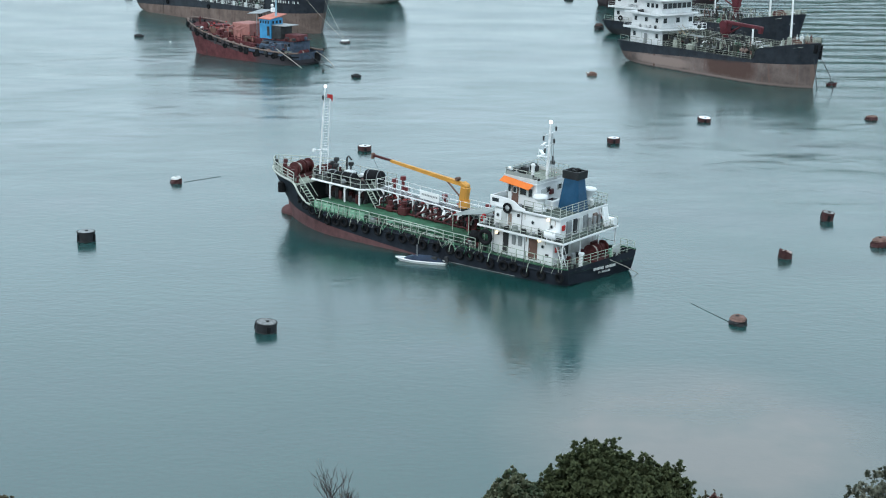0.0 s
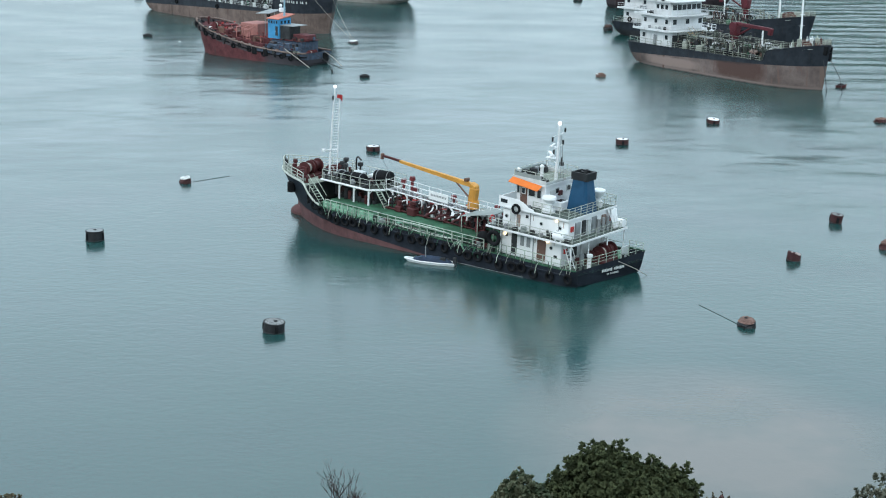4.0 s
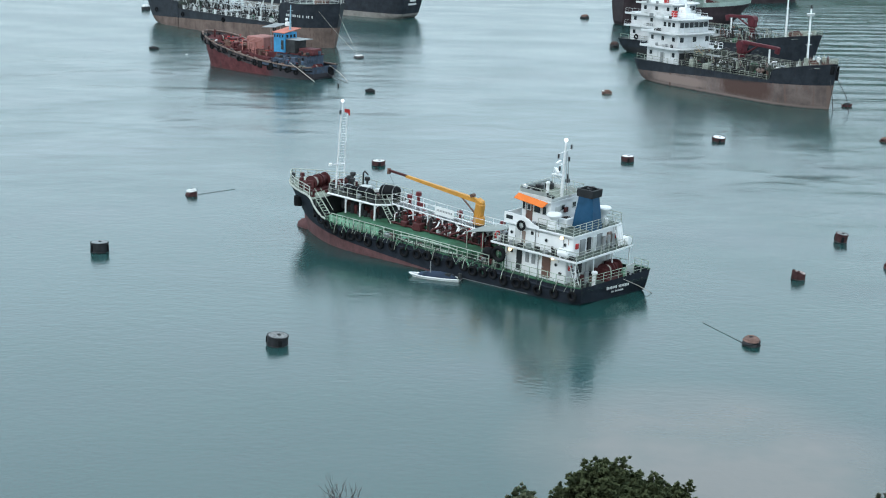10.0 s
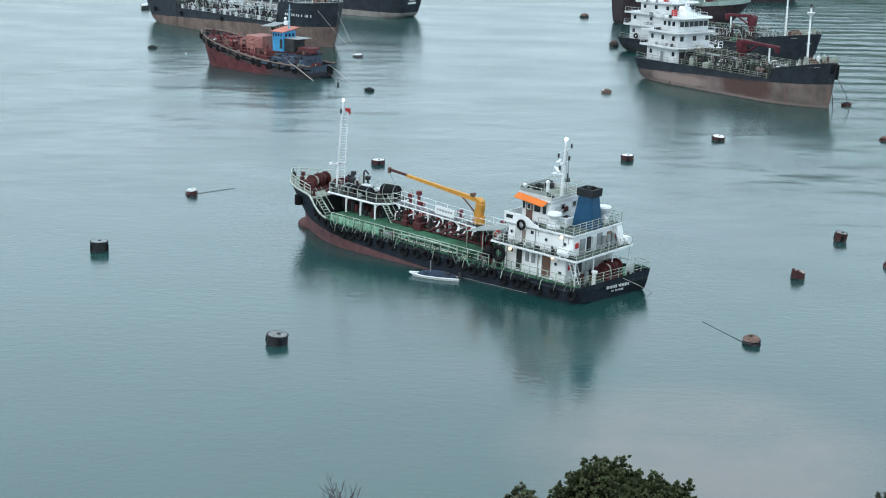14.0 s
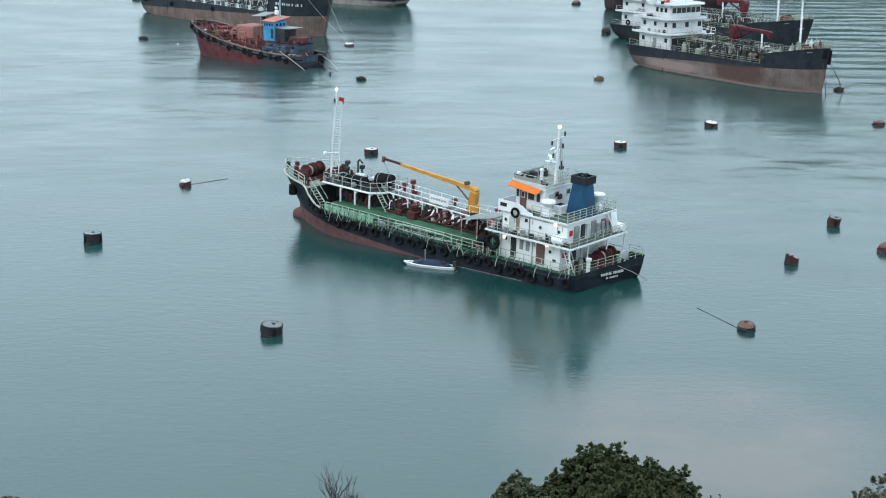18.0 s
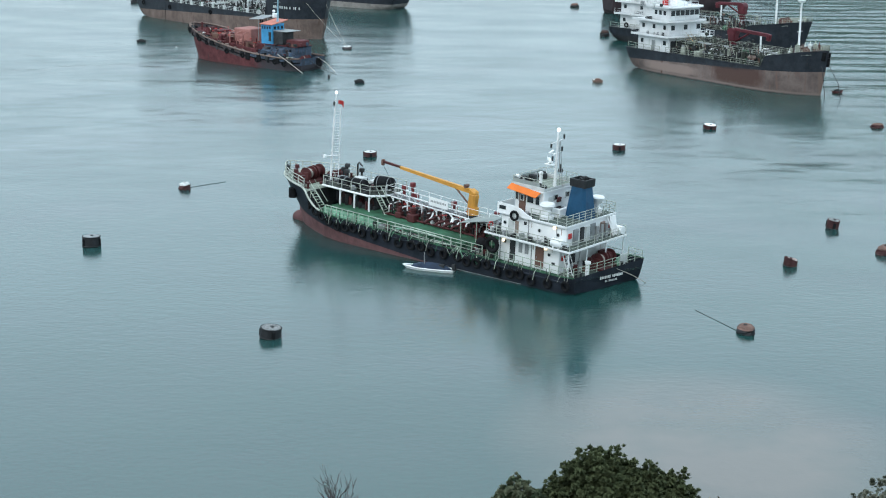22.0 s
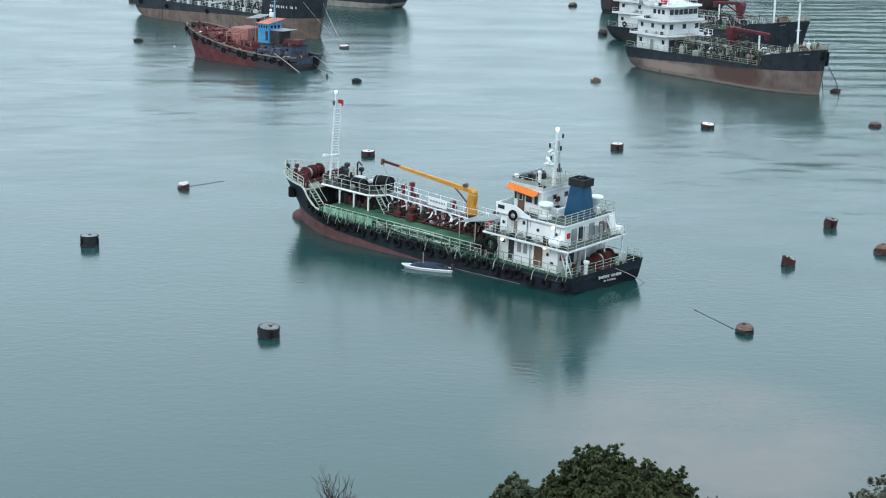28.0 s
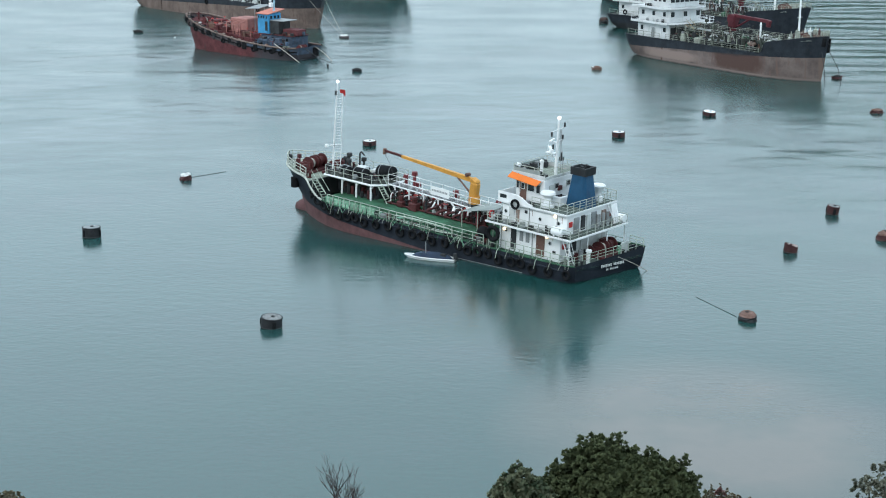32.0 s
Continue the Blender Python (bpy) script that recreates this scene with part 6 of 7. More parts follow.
tanker_r2 = far_tanker("dark blue-black tanker with white deckhouse behind another ship", (71.0, 286.5), -46.6, 46.5, 10, (2.9, 4.6), 7.2, (1.2, 2.4), M_SOOT_SHADE, 10,
                       dict(aft=-42, fwd=-30.5, step=2.4, tiers=(5.9, 8.4, 10.8)), 12, M_CRANE_RED, (-14.0, -1, 5.8), -6.0, 9.5, clutter=110, gentle=True)
tanker_r3 = far_tanker("maroon coaster with pale green bow bulwark behind moored tankers", (73.8, 382.5), 16, 33, 10, (6.6, 4.4), 4.9, (0.8, 1.2), M_DARK_MAROON, 12,
                       dict(aft=-29.5, fwd=-18, step=2.0, tiers=(8.4, 10.8), mat=M_GREEN_HOUSE), 13, None, (None, 1, 8), -8, 8.0, clutter=60, side_mat=M_DARK_MAROON, counter=1.6, poop=9.5, rake=5.0, rail_mat=M_GREEN_HOUSE, bulwark=M_GREEN_HOUSE)
tanker_r4 = far_tanker("far maroon-hulled coaster lying behind moored tankers", (106.2, 453.0), 11, 56, 11, (6.4, 5.4), 7.6, (1.0, 1.4), M_DARK_MAROON, 12,
                       dict(aft=-52, fwd=-44, step=1.6, tiers=(9.0, 11.5)), 16, None, (None, 1, 8), -8, 8.0, clutter=30, side_mat=M_DARK_MAROON)
tanker_l = far_tanker("long black tanker with pink-brown hull bottom", (-23.8, 313.0), -48.6, 70.4, 11, (6.0, 4.3), 9.2, (1.6, 4.3), M_TAN_DARK, 13,
                      dict(aft=-67.5, fwd=-58.5, step=1.6, tiers=(8.4, 11.0, 13.6)), 14, None, (None, 1, 8), -7, 9.0, rail_mat=M_WHITE_OLD, clutter=190, pale=True, counter=5.0, poop=16.5, name=(11, -2.4, 0.72, 6.5))
for x in (-52.5, -45.0, -26.0, -22.5):
    for y in (-1.0, 1.0):
        part("derrick_leg", Form().cyl((x, 1.6 * y, 4.2), (x + 2.6, 0.7 * y, 11.5), 0.17, 0.13, 8), M_WHITE_OLD, tanker_l, "white slanted derrick leg")
for k in range(26):
    x = -53 + 1.5 * k
    part("bulwark_frame", Form().box((x, -5.3, 4.85), (0.9, 0.1, 1.0), bev=0.02), (M_SOOT_SHADE, M_WHITE_OLD, M_SOOT_SHADE)[k % 3], tanker_l)
# unseen upper hull is added height, for a longer dark reflection
tanker_l2 = far_tanker("black ship with pale boot-top, stern towards the shore", (-56.5, 413.5), 145, 60, 11, (9.0, 9.0), 11.5, (1.3, 1.6), M_BOOT, 11,
                       dict(aft=-52, fwd=-44, step=1.6, tiers=(11.6, 14.2)), 15, None)
for row, (z, n) in enumerate(((4.6, 6), (3.7, 8))):
    for i in range(n):
        part("name_bar", Form().box((-55.55 - 3.5 * (z / 9.0) ** 0.22, (n / 2 - i) * 0.42, z), (0.06, 0.28, 0.5), bev=0.01), M_WHITE, tanker_l2)


# ---------------------------------------------------------------- the red work barge with the blue wheelhouse
def work_barge():
    ship = thing("work_barge", "rust-red work boat with bright blue wheelhouse", "ship", (-46.2, 285.9, 0), (0, 0, 140), "moored ships")
    st = refined([(-31.0, -31.6, 2.4, 3.2, 2.3), (-29, -29.4, 3.7, 4.0, 2.2), (-25, -25, 4.2, 4.3, 2.3), (-18, -18, 4.3, 4.4, 2.75), (-9.7, -9.7, 4.1, 4.4, 4.0), (-5, -4.8, 3.2, 3.9, 5.2),
                  (-2.6, -1.8, 1.6, 2.6, 5.85), (-1.2, -0.3, 0.35, 1.1, 6.1), (-0.6, 0.3, 0.02, 0.05, 6.2)], 4)
    cut = min(range(len(st)), key=lambda i: abs(st[i][1] + 20.5))
    fore, aft = st[cut:], st[:cut + 1]
    part("hull_bottom", hull_band(fore, lambda s: -1, lambda s: s[4] - 1.25, 4), M_BARGE_HULL, ship, "brick red hull")
    part("hull_side", hull_band(fore, lambda s: s[4] - 1.25, lambda s: s[4], 3), M_STERN, ship, "black rubbed upper strake")
    part("stern_bottom", hull_band(aft, lambda s: -1, lambda s: 0.9 + 0.09 * max(0.0, s[1] + 34) * 0.8, 3), M_BARGE_HULL, ship)
    part("stern_side", hull_band(aft, lambda s: 0.9 + 0.09 * max(0.0, s[1] + 34) * 0.8, lambda s: s[4], 4), M_NAVY, ship, "worn blue and rusty stern plating")
    part("deck", deck_form(st, lambda s: s[4] - 0.75, 0.05), M_BARGE, ship, "rusty red deck")
    for side in (1, -1):
        part("gunwale", Form().tube(sheer_line(st, side, 0.03), 0.17, 6), M_GUNWALE, ship)
        part("rubbing_strake", Form().tube([(s[1], side * (section(s, s[4] - 0.7)[1] + 0.06), s[4] - 0.7) for s in st if s[1] < -1], 0.12, 5), M_RUBBER, ship)
        for i in range(12):
            s = st[min(3 + 2 * i + i // 3, len(st) - 5)]
            tyre(ship, s[1], side * (s[3] + 0.1), s[4] - 0.75 - 0.2 * (i % 2), 0.34, 0.17, (0, 0, 6 * (i % 3)))
    trunk = [(x, y, 3.1 + 0.09 * (x + 20)) for x, y in ((-20.4, 3.3), (-6.0, 3.0), (-6.0, -3.0), (-20.4, -3.3))]
    part("trunk_deck", Form().slab(trunk, 1.5), M_BARGE, ship, "raised rusty red trunk deck")
    for i in range(9):
        x = -19.5 + 1.6 * i
        part("trunk_rib", Form().box((x, 3.32 - 0.014 * (x + 20), 2.4 + 0.09 * (x + 20)), (0.16, 0.14, 1.3), bev=0.02), M_MAROON, ship)
    part("bow_fender", Form().ball((-0.3, 0.6, 5.0), (0.7, 1.2, 0.8), 10), M_RUBBER, ship, "black bow fender")
    # hatch covers, frames and machinery
    for x, y, w, d, h, m in ((-14.9, -0.6, 4.6, 4.2, 3.0, M_PINK), (-13.2, -1.6, 2.6, 2.6, 2.0, M_PINK), (-10.0, -1.2, 2.6, 2.4, 1.8, M_MAROON), (-7.0, -0.4, 2.2, 3.0, 1.6, M_BARGE), (-14.6, 1.6, 1.4, 1.0, 1.9, M_PINK)):
        part("hatch", Form().box((x, y, 3.35 + h / 2 + (0.5 if x > -10 else 0.0)), (w, d, h), bev=0.12), m, ship, "faded red hatch housing")
    for x in (-13.0, -14.8, -16.6):
        part("frame", Form().tube([(x, 2.9, 3.1), (x, 2.9, 5.6), (x, 0.8, 6.0)], 0.12, 6), M_PINK, ship)
    winch(ship, (-4.6, 0, 4.45), 1.0, M_BARGE)
    part("bow_bitt", Form().cyl((-2.0, 0, 4.8), (-2.0, 0, 6.6), 0.2, n=10).tube([(-2.0, 0.6, 6.2), (-2.0, -0.6, 6.2)], 0.12, 6), M_MAROON, ship)
    part("bow_winch_cover", Form().ball((-4.6, 1.9, 4.65), (0.45, 0.35, 0.35), 10), M_LIME, ship)
    rng = random.Random(8)
    for i in range(95):
        x, y = rng.uniform(-20, -6.2), rng.uniform(-2.8, 2.8)
        z = 3.1 + 0.09 * (x + 20)
        if rng.random() < 0.5:
            part("deck_gear", Form().box((x, y, z + 0.3), (rng.uniform(0.4, 1.4), rng.uniform(0.4, 1.2), 1.2), (0, 0, rng.uniform(0, 60)), 0.06), rng.choice((M_BARGE, M_MAROON, M_PINK, M_BROWN)), ship)
        else:
            valve(ship, (x, y, z), rng.uniform(0.7, 1.5), rng.choice((M_MAROON, M_PINK)))
    for i in range(30):
        s = st[rng.randrange(4, len(st) - 5)]
        h = rng.uniform(0.5, 1.3)
        part("fender_mat", Form().box((s[1] + rng.uniform(-0.6, 0.6), s[3] + 0.1, s[4] - 0.5 * h), (rng.uniform(0.3, 1.1), 0.22, h), (0, rng.uniform(-14, 14), rng.uniform(-8, 8)), 0.08), rng.choice((M_RUBBER, M_RUBBER, M_DARK, M_STERN)), ship)
    for i in range(44):
        s = st[rng.randrange(4, len(st) - 5)]
        part("rail_scrap", Form().box((s[1], s[3] - 0.1, s[4] + 0.15), (rng.uniform(0.3, 1.3), 0.3, rng.uniform(0.2, 0.7)), (rng.uniform(-20, 20), rng.uniform(-20, 20), rng.uniform(-10, 10)), 0.06), rng.choice((M_DARK, M_RUBBER, M_BROWN, M_GUNWALE)), ship)
    for y in (2.4, -2.6):
        part("deck_pipe", Form().tube([(-19, y, 3.6), (-12, y, 4.1), (-5, y * 0.9, 4.8)], 0.13, 7), M_BARGE, ship)
    for i in range(34):
        x, y = rng.uniform(-29.5, -21), rng.uniform(-2.4, 2.5)
        w = rng.uniform(0.3, 0.9)
        part("casing_gear", Form().box((x, y, 4.1 + 0.42 * w), (w, rng.uniform(0.3, 0.9), 0.9 * w), (0, 0, rng.uniform(0, 80)), 0.06), rng.choice((M_NAVY, M_NAVY, M_BARGE, M_DARK, M_BROWN, M_MAROON)), ship)
    for i in range(34):
        x = rng.uniform(-30, -20.5)
        h = rng.uniform(0.6, 2.0)
        part("stern_gear", Form().box((x, rng.uniform(2.8, 3.7), 1.5 + h / 2), (rng.uniform(0.3, 1.0), 0.5, h), (0, 0, rng.uniform(-20, 20)), 0.06), rng.choice((M_NAVY, M_NAVY, M_NAVY, M_SKYBLUE_OLD, M_DARK, M_BARGE)), ship)
    for i in range(22):
        h = rng.uniform(1.0, 2.3)
        f = Form().box((rng.uniform(-27.0, -20.6), rng.uniform(1.9, 3.7), 1.5 + h / 2), (rng.uniform(0.5, 1.4), rng.uniform(0.4, 0.9), h), (0, 0, rng.uniform(-15, 15)), 0.1)
        part("stern_locker", f, rng.choice((M_NAVY, M_NAVY, M_SKYBLUE_OLD, M_NAVY, M_STERN)), ship)
    # engine casing and wheelhouse
    part("casing", Form().box((-25.0, -0.4, 2.7), (8.0, 4.2, 2.6), bev=0.1), M_NAVY, ship, "worn blue engine casing")
    part("casing_roof", Form().box((-25.0, -0.4, 4.06), (8.4, 4.6, 0.12)), M_BARGE, ship)
    part("wheelhouse", Form().box((-21.6, 0.1, 5.9), (2.9, 3.2, 3.7), bev=0.08), M_SKYBLUE, ship, "sky blue wheelhouse")
    part("wheelhouse_roof", Form().box((-21.7, -0.1, 8.0), (3.3, 4.3, 0.14), (-9, 0, 0), 0.04), M_ROOF, ship, "salmon red wheelhouse roof")
    for i in range(4):
        window(ship, (-20.6 - 0.66 * i, 1.7, 7.05), 0.42, 0.55, "+y", M_SKYBLUE)
    for y in (-0.8, 0.1, 1.0):
        window(ship, (-20.15, y, 7.05), 0.6, 0.6, "+x", M_SKYBLUE)
        window(ship, (-23.05, y, 7.05), 0.6, 0.6, "-x", M_SKYBLUE)
    door(ship, (-22.5, 1.7, 5.5), 0.65, 1.7, "+y", M_DARK)
    part("after_cabin", Form().box((-24.3, 0, 5.3), (2.4, 2.9, 2.4), bev=0.08), M_DARK, ship, "dark cabin behind the wheelhouse")
    part("cabin_roof", Form().box((-24.5, -0.4, 6.58), (4.2, 3.6, 0.1)), M_GREY, ship, "grey flat cabin roof")
    part("store_box", Form().box((-27.6, -0.4, 4.6), (3.4, 2.6, 1.1), bev=0.1), M_BARGE, ship, "rusty red store box")
    part("pale_plank", Form().box((-28.4, 3.9, 2.42), (4.6, 0.3, 0.14), (0, 4, -4), 0.03), M_DIRTY_RAIL, ship, "pale plank lying along the stern")
    part("bow_awning", Form().box((-17.7, -1.0, 8.5), (3.6, 3.4, 0.12), (-8, 4, 0)), M_GREY, ship, "pale grey awning board")
    for x, y in ((-17.7, 0.0), (-17.7, -2.4)):
        part("awning_pole", Form().cyl((x, y, 3.2), (x, y, 8.45), 0.06, n=6), M_GREY, ship)
    m = part("mast", Form().cyl((-22.5, -0.3, 8.0), (-22.7, -0.3, 12.6), 0.22, 0.09, 10), M_PALEBLUE, ship, "pale blue mast")
    part("mast_box", Form().box((-22.2, 0.1, 9.2), (0.7, 0.7, 0.8), bev=0.08), M_WHITE, m)
    part("mast_lamp", Form().ball((-22.1, 0.2, 10.0), 0.3, 8), M_WHITE, m)
    part("yard", Form().tube([(-22.6, 0.5, 11.6), (-22.6, -1.0, 11.6)], 0.05, 5), M_GREY, m)
    for i in range(4):
        part("casing_port", Form().box((-22.4 - 1.8 * i, 1.73, 3.3), (0.5, 0.05, 0.5)), M_PANE, ship)
    winch(ship, (-30.1, 0.3, 1.5), 0.8, M_BARGE)
    for y in (2.2, -2.2):
        bollard(ship, (-30.4, y, 1.5))
    railing(ship, [(-22, 4.1, 2.5), (-27, 4.0, 2.25), (-30.6, 3.3, 2.25)], 0.8, 1.8, M_NAVY, 2, 0.05)
    part("mooring_line", Form().tube([(-27.0, 4.2, 2.9), (-30.3, 4.4, 1.6), (-33.6, 4.5, 0.1)], 0.07, 5), M_ROPE, ship, "pale mooring line")
    part("mooring_line", Form().tube([(-31.4, -1.5, 2.3), (-33.8, -1.4, 1.4), (-36.2, -1.2, 0.0)], 0.055, 5), M_ROPE, ship, "pale mooring line")
    part("stern_line", Form().tube([(-31.3, 1.2, 2.3), (-36.0, 2.2, 1.0), (-41.0, 3.6, 0.5)], 0.05, 5), M_DARK, ship, "dark line running to a stake")
    part("stern_fender", Form().cyl((-31.6, -1.6, 0.6), (-31.6, -1.6, 2.1), 0.6, n=12), M_RUBBER, ship)
    return ship


barge = work_barge()


# ---------------------------------------------------------------- buoys and small craft
def drum_buoy(at, dia, h, label, side, top, tilt=(0, 0, 0), band=None):
    b = thing("mooring_buoy", label, "buoy", (at[0], at[1], 0), tilt, "mooring buoys")
    r = dia / 2
    f = Form().cyl((0, 0, -0.6), (0, 0, h - 0.06), r, n=28, caps=False).cyl((0, 0, h - 0.06), (0, 0, h), r, r - 0.05, 28)
    part("drum", f, side, b)
    part("top_plate", Form().cyl((0, 0, h), (0, 0, h + 0.03), r - 0.08, n=24), top, b, "bird-whitened top plate")
    part("rim", Form().torus((0, 0, h - 0.02), r - 0.01, 0.05, "z", 28, 6), side, b)
    part("mooring_ring", Form().torus((0.1, 0, h + 0.07), 0.13, 0.04, "z", 12, 6).box((0.1, 0, h + 0.05), (0.2, 0.12, 0.08)), M_DARK, b)
    for a in (30, 150, 270):
        part("fender_pad", Form().box((r * math.cos(radians(a)) * 1.02, r * math.sin(radians(a)) * 1.02, h * 0.45), (0.14, 0.3, 0.7 * h), (0, 0, a), 0.04), M_RUBBER, b)
    part("weed_line", Form().torus((0, 0, 0.06), r + 0.01, 0.05, "z", 28, 5), M_DARK, b)
    return b


def lump_float(at, w, h, label, low, top, seed):
    """A lopsided, barnacled float with a pale crown."""
    b = thing("mooring_float", label, "buoy", (at[0], at[1], 0), (0, 0, 40 * seed), "mooring floats")
    rng = random.Random(seed)
    for name, z0, z1, m, k in (("float_body", -0.4, 0.62 * h, low, 1.0), ("float_crown", 0.6 * h, h, top, 0.86)):
        n, rows = 14, 5
        vs, fs = [], []
        for i in range(rows + 1):
            t = i / rows
            rr = w / 2 * k * (1.0 - (0.12 if name == "float_body" else 0.42) * t ** 2)
            for j in range(n):
                a = 2 * math.pi * j / n
                q = rr * (1 + 0.26 * noise.noise(Vector((2.6 * math.cos(a) + seed, 2.6 * math.sin(a), 3 * t))))
                vs.append((q * math.cos(a) * 1.1, q * math.sin(a) * 0.9, z0 + (z1 - z0) * t + 0.05 * math.sin(a + seed) + 0.09 * t * noise.noise(Vector((3 * math.cos(a), 3 * math.sin(a), seed)))))
        fs = [(i * n + j, i * n + (j + 1) % n, (i + 1) * n + (j + 1) % n, (i + 1) * n + j) for i in range(rows) for j in range(n)]
        fs.append(tuple(range(rows * n, rows * n + n)))
        part(name, Form().add(vs, fs, False), m, b)
    part("mooring_ring", Form().torus((0.1, 0, h + 0.01), 0.12, 0.035, "z", 12, 6), M_DARK, b)
    return b


def broken_drum(at, dia, h, label, side, top, high, tilt, seed):
    """A rusted drum whose rim is torn away on one side; high is the bearing of the standing part."""
    b = thing("mooring_float", label, "buoy", (at[0], at[1], 0), tilt, "mooring floats")
    rng = random.Random(seed)
    n, r = 24, dia / 2
    rim = [h * (0.86 + 0.2 * math.cos(2 * math.pi * j / n - radians(high)) + rng.uniform(-0.06, 0.06)) for j in range(n)]
    vs = []
    for rr, zz in ((r, None), (r, 0), (r - 0.05, 0), (r - 0.06, None)):
        for j in range(n):
            a = 2 * math.pi * j / n
            q = rr * (1 + 0.03 * math.sin(5 * a + seed))
            vs.append((q * math.cos(a), q * math.sin(a), -0.6 if zz is None and rr == r else 0.3 * h if zz is None else rim[j]))
    part("drum", Form().add(vs, [(k * n + j, k * n + (j + 1) % n, (k + 1) * n + (j + 1) % n, (k + 1) * n + j) for k in range(3) for j in range(n)]), side, b)
    part("top_plate", Form().cyl((0, 0, 0.74 * h), (0, 0, 0.8 * h), r - 0.06, n=20), top, b, "stained sunken top plate")
    for k in range(5):
        a, d = rng.uniform(0, 6.28), rng.uniform(0.1, 0.7) * r
        part("rubble", Form().box((d * math.cos(a), d * math.sin(a), 0.83 * h), (0.3, 0.22, 0.14), (0, 12, 50 * k), 0.04), top if k % 2 else side, b)
    part("weed_line", Form().torus((0, 0, 0.06), r + 0.01, 0.05, "z", 24, 5), M_DARK, b)
    return b


def skiff(at, length, label, hull, inside, heading, heap=None, beam=0.17, low=1.0):
    s = thing("skiff", label, "boat", (at[0], at[1], 0), (0, 0, heading), "small boats")
    h = beam * length
    st = refined([(-length / 2, -length / 2 - 0.1, 0.6 * h, 0.75 * h, 0.34 * low), (-0.2 * length, -0.2 * length, 0.85 * h, h, 0.3 * low), (0.15 * length, 0.17 * length, 0.8 * h, h, 0.32 * low), (0.4 * length, 0.44 * length, 0.3 * h, 0.5 * h, 0.42 * low), (0.47 * length, 0.54 * length, 0.02, 0.04, 0.48 * low)], 4)
    part("hull", hull_band(st, lambda q: -0.2, lambda q: q[4], 3), hull, s)
    part("floor", deck_form(st, lambda q: 0.22 * low, 0.03, 0.05), inside, s)
    for side in (1, -1):
        part("gunwale", Form().tube(sheer_line(st, side, 0.01), 0.07 if length > 4 else 0.05, 5), hull, s)
    for x in (-0.25, 0.1):
        part("thwart", Form().box((x * length, 0, 0.34 * low), (0.22, 1.7 * h, 0.05)), inside, s)
    if heap:
        part("cover", Form().ball((-0.04 * length, 0, 0.3 * low), (0.42 * length, 0.85 * h, (0.85 if length > 4 else 0.42) * low), 14), heap, s, "tarpaulin cover")
    return s


buoys = {}
for key, at, dia, h, label, side, top, tilt in (
        ("b1", (-13.08, 111.95), 1.7, 0.8, "black drum mooring buoy with bird-whitened top", M_TAR, M_MOTTLE, (3, 4, 20)),
        ("b2", (-33.78, 140.1), 1.75, 0.97, "black drum mooring buoy with grey top", M_TAR, M_GREY, (0, 2, 75)),
        ("b5", (-8.4, 186.2), 1.7, 0.62, "dark red drum mooring buoy with pale top", M_DRUM_RED, M_LIME, (0, 0, 10)),
        ("b6", (24.4, 191.9), 1.65, 0.72, "red-brown drum buoy with clean white top", M_DRUM_RED, M_WHITE, (0, 0, 0)),
        ("b7", (39.4, 208.4), 1.85, 0.6, "red-brown drum buoy with white top", M_DRUM_RED, M_WHITE, (5, 4, 0)),
        ("b8", (41.7, 149.5), 1.28, 0.9, "dark brown drum buoy with streaked whitish top, leaning slightly", M_DRUM_RED, M_MOTTLE, (4, 8, 0))):
    buoys[key] = drum_buoy(at, dia, h, label, side, top, tilt)
for key, at, w, h, label, low, top, seed in (
        ("b3", (25.3, 114.0), 1.6, 0.68, "pale brown lumpy mooring float", M_TAR, M_FLOAT_BROWN, 3),
        ("b9", (-29.1, 166.3), 1.55, 0.8, "red float with white crown", M_DRUM_RED, M_LIME, 7),
        ("b20", (44.3, 139.2), 1.9, 0.85, "rusty brown lumpy float", M_DRUM_RED, M_FLOAT_BROWN, 5),
        ("b10", (64.1, 210.5), 1.7, 0.65, "dark red lumpy float", M_DRUM_RED, M_FLOAT_BROWN, 9),
        ("b16", (36.9, 323.0), 2.4, 1.3, "dark brown mooring float beside a ship", M_DARK, M_DRUM_BROWN, 2),
        ("b17", (36.3, 388.6), 2.3, 1.0, "flat dark brown mooring float on the water", M_DARK, M_FLOAT_BROWN, 4),
        ("b18", (-79.3, 390.5), 2.4, 1.5, "black and white mooring float", M_DARK, M_LIME, 6),
        ("b14", (-17.6, 297.2), 2.0, 0.65, "pale stained mooring float", M_STERN, M_LIME, 8)):
    buoys[key] = lump_float(at, w, h, label, low, top, seed)
buoys["b4"] = broken_drum((33.8, 134.5), 1.3, 0.84, "broken rusty red drum float with a torn rim", M_DRUM_RED, M_BIRD, 200, (2, 5, 0), 11)
boats = {}
for key, at, ln, label, hull, ins, hd, heap in (
        ("b11", (28.0, 253.5), 1.7, "small dull red dinghy with a brown heap in it", M_FLOAT_BROWN, M_BROWN, 170, M_BROWN),
        ("b12", (67.0, 243.2), 1.7, "small maroon dinghy by an anchor chain", M_MAROON, M_BROWN, 10, M_DARK),
        ("b13", (-60.7, 305.3), 1.9, "small dark dinghy drifting on the water", M_DARK, M_MAROON, 175, M_DARK),
        ("b15", (-12.9, 250.2), 1.6, "small black dinghy moored on the water", M_TAR, M_DARK, 178, M_DARK),
        ("sampan", (-0.6, 132.35), 4.8, "white open boat with a blue cover moored alongside", M_WHITE, M_TARP_BLUE, 160, M_TARP_BLUE)):
    boats[key] = skiff(at, ln, label, hull, ins, hd, heap, 0.115 if ln > 4 else 0.17, 0.66 if ln > 4 else 1.0)
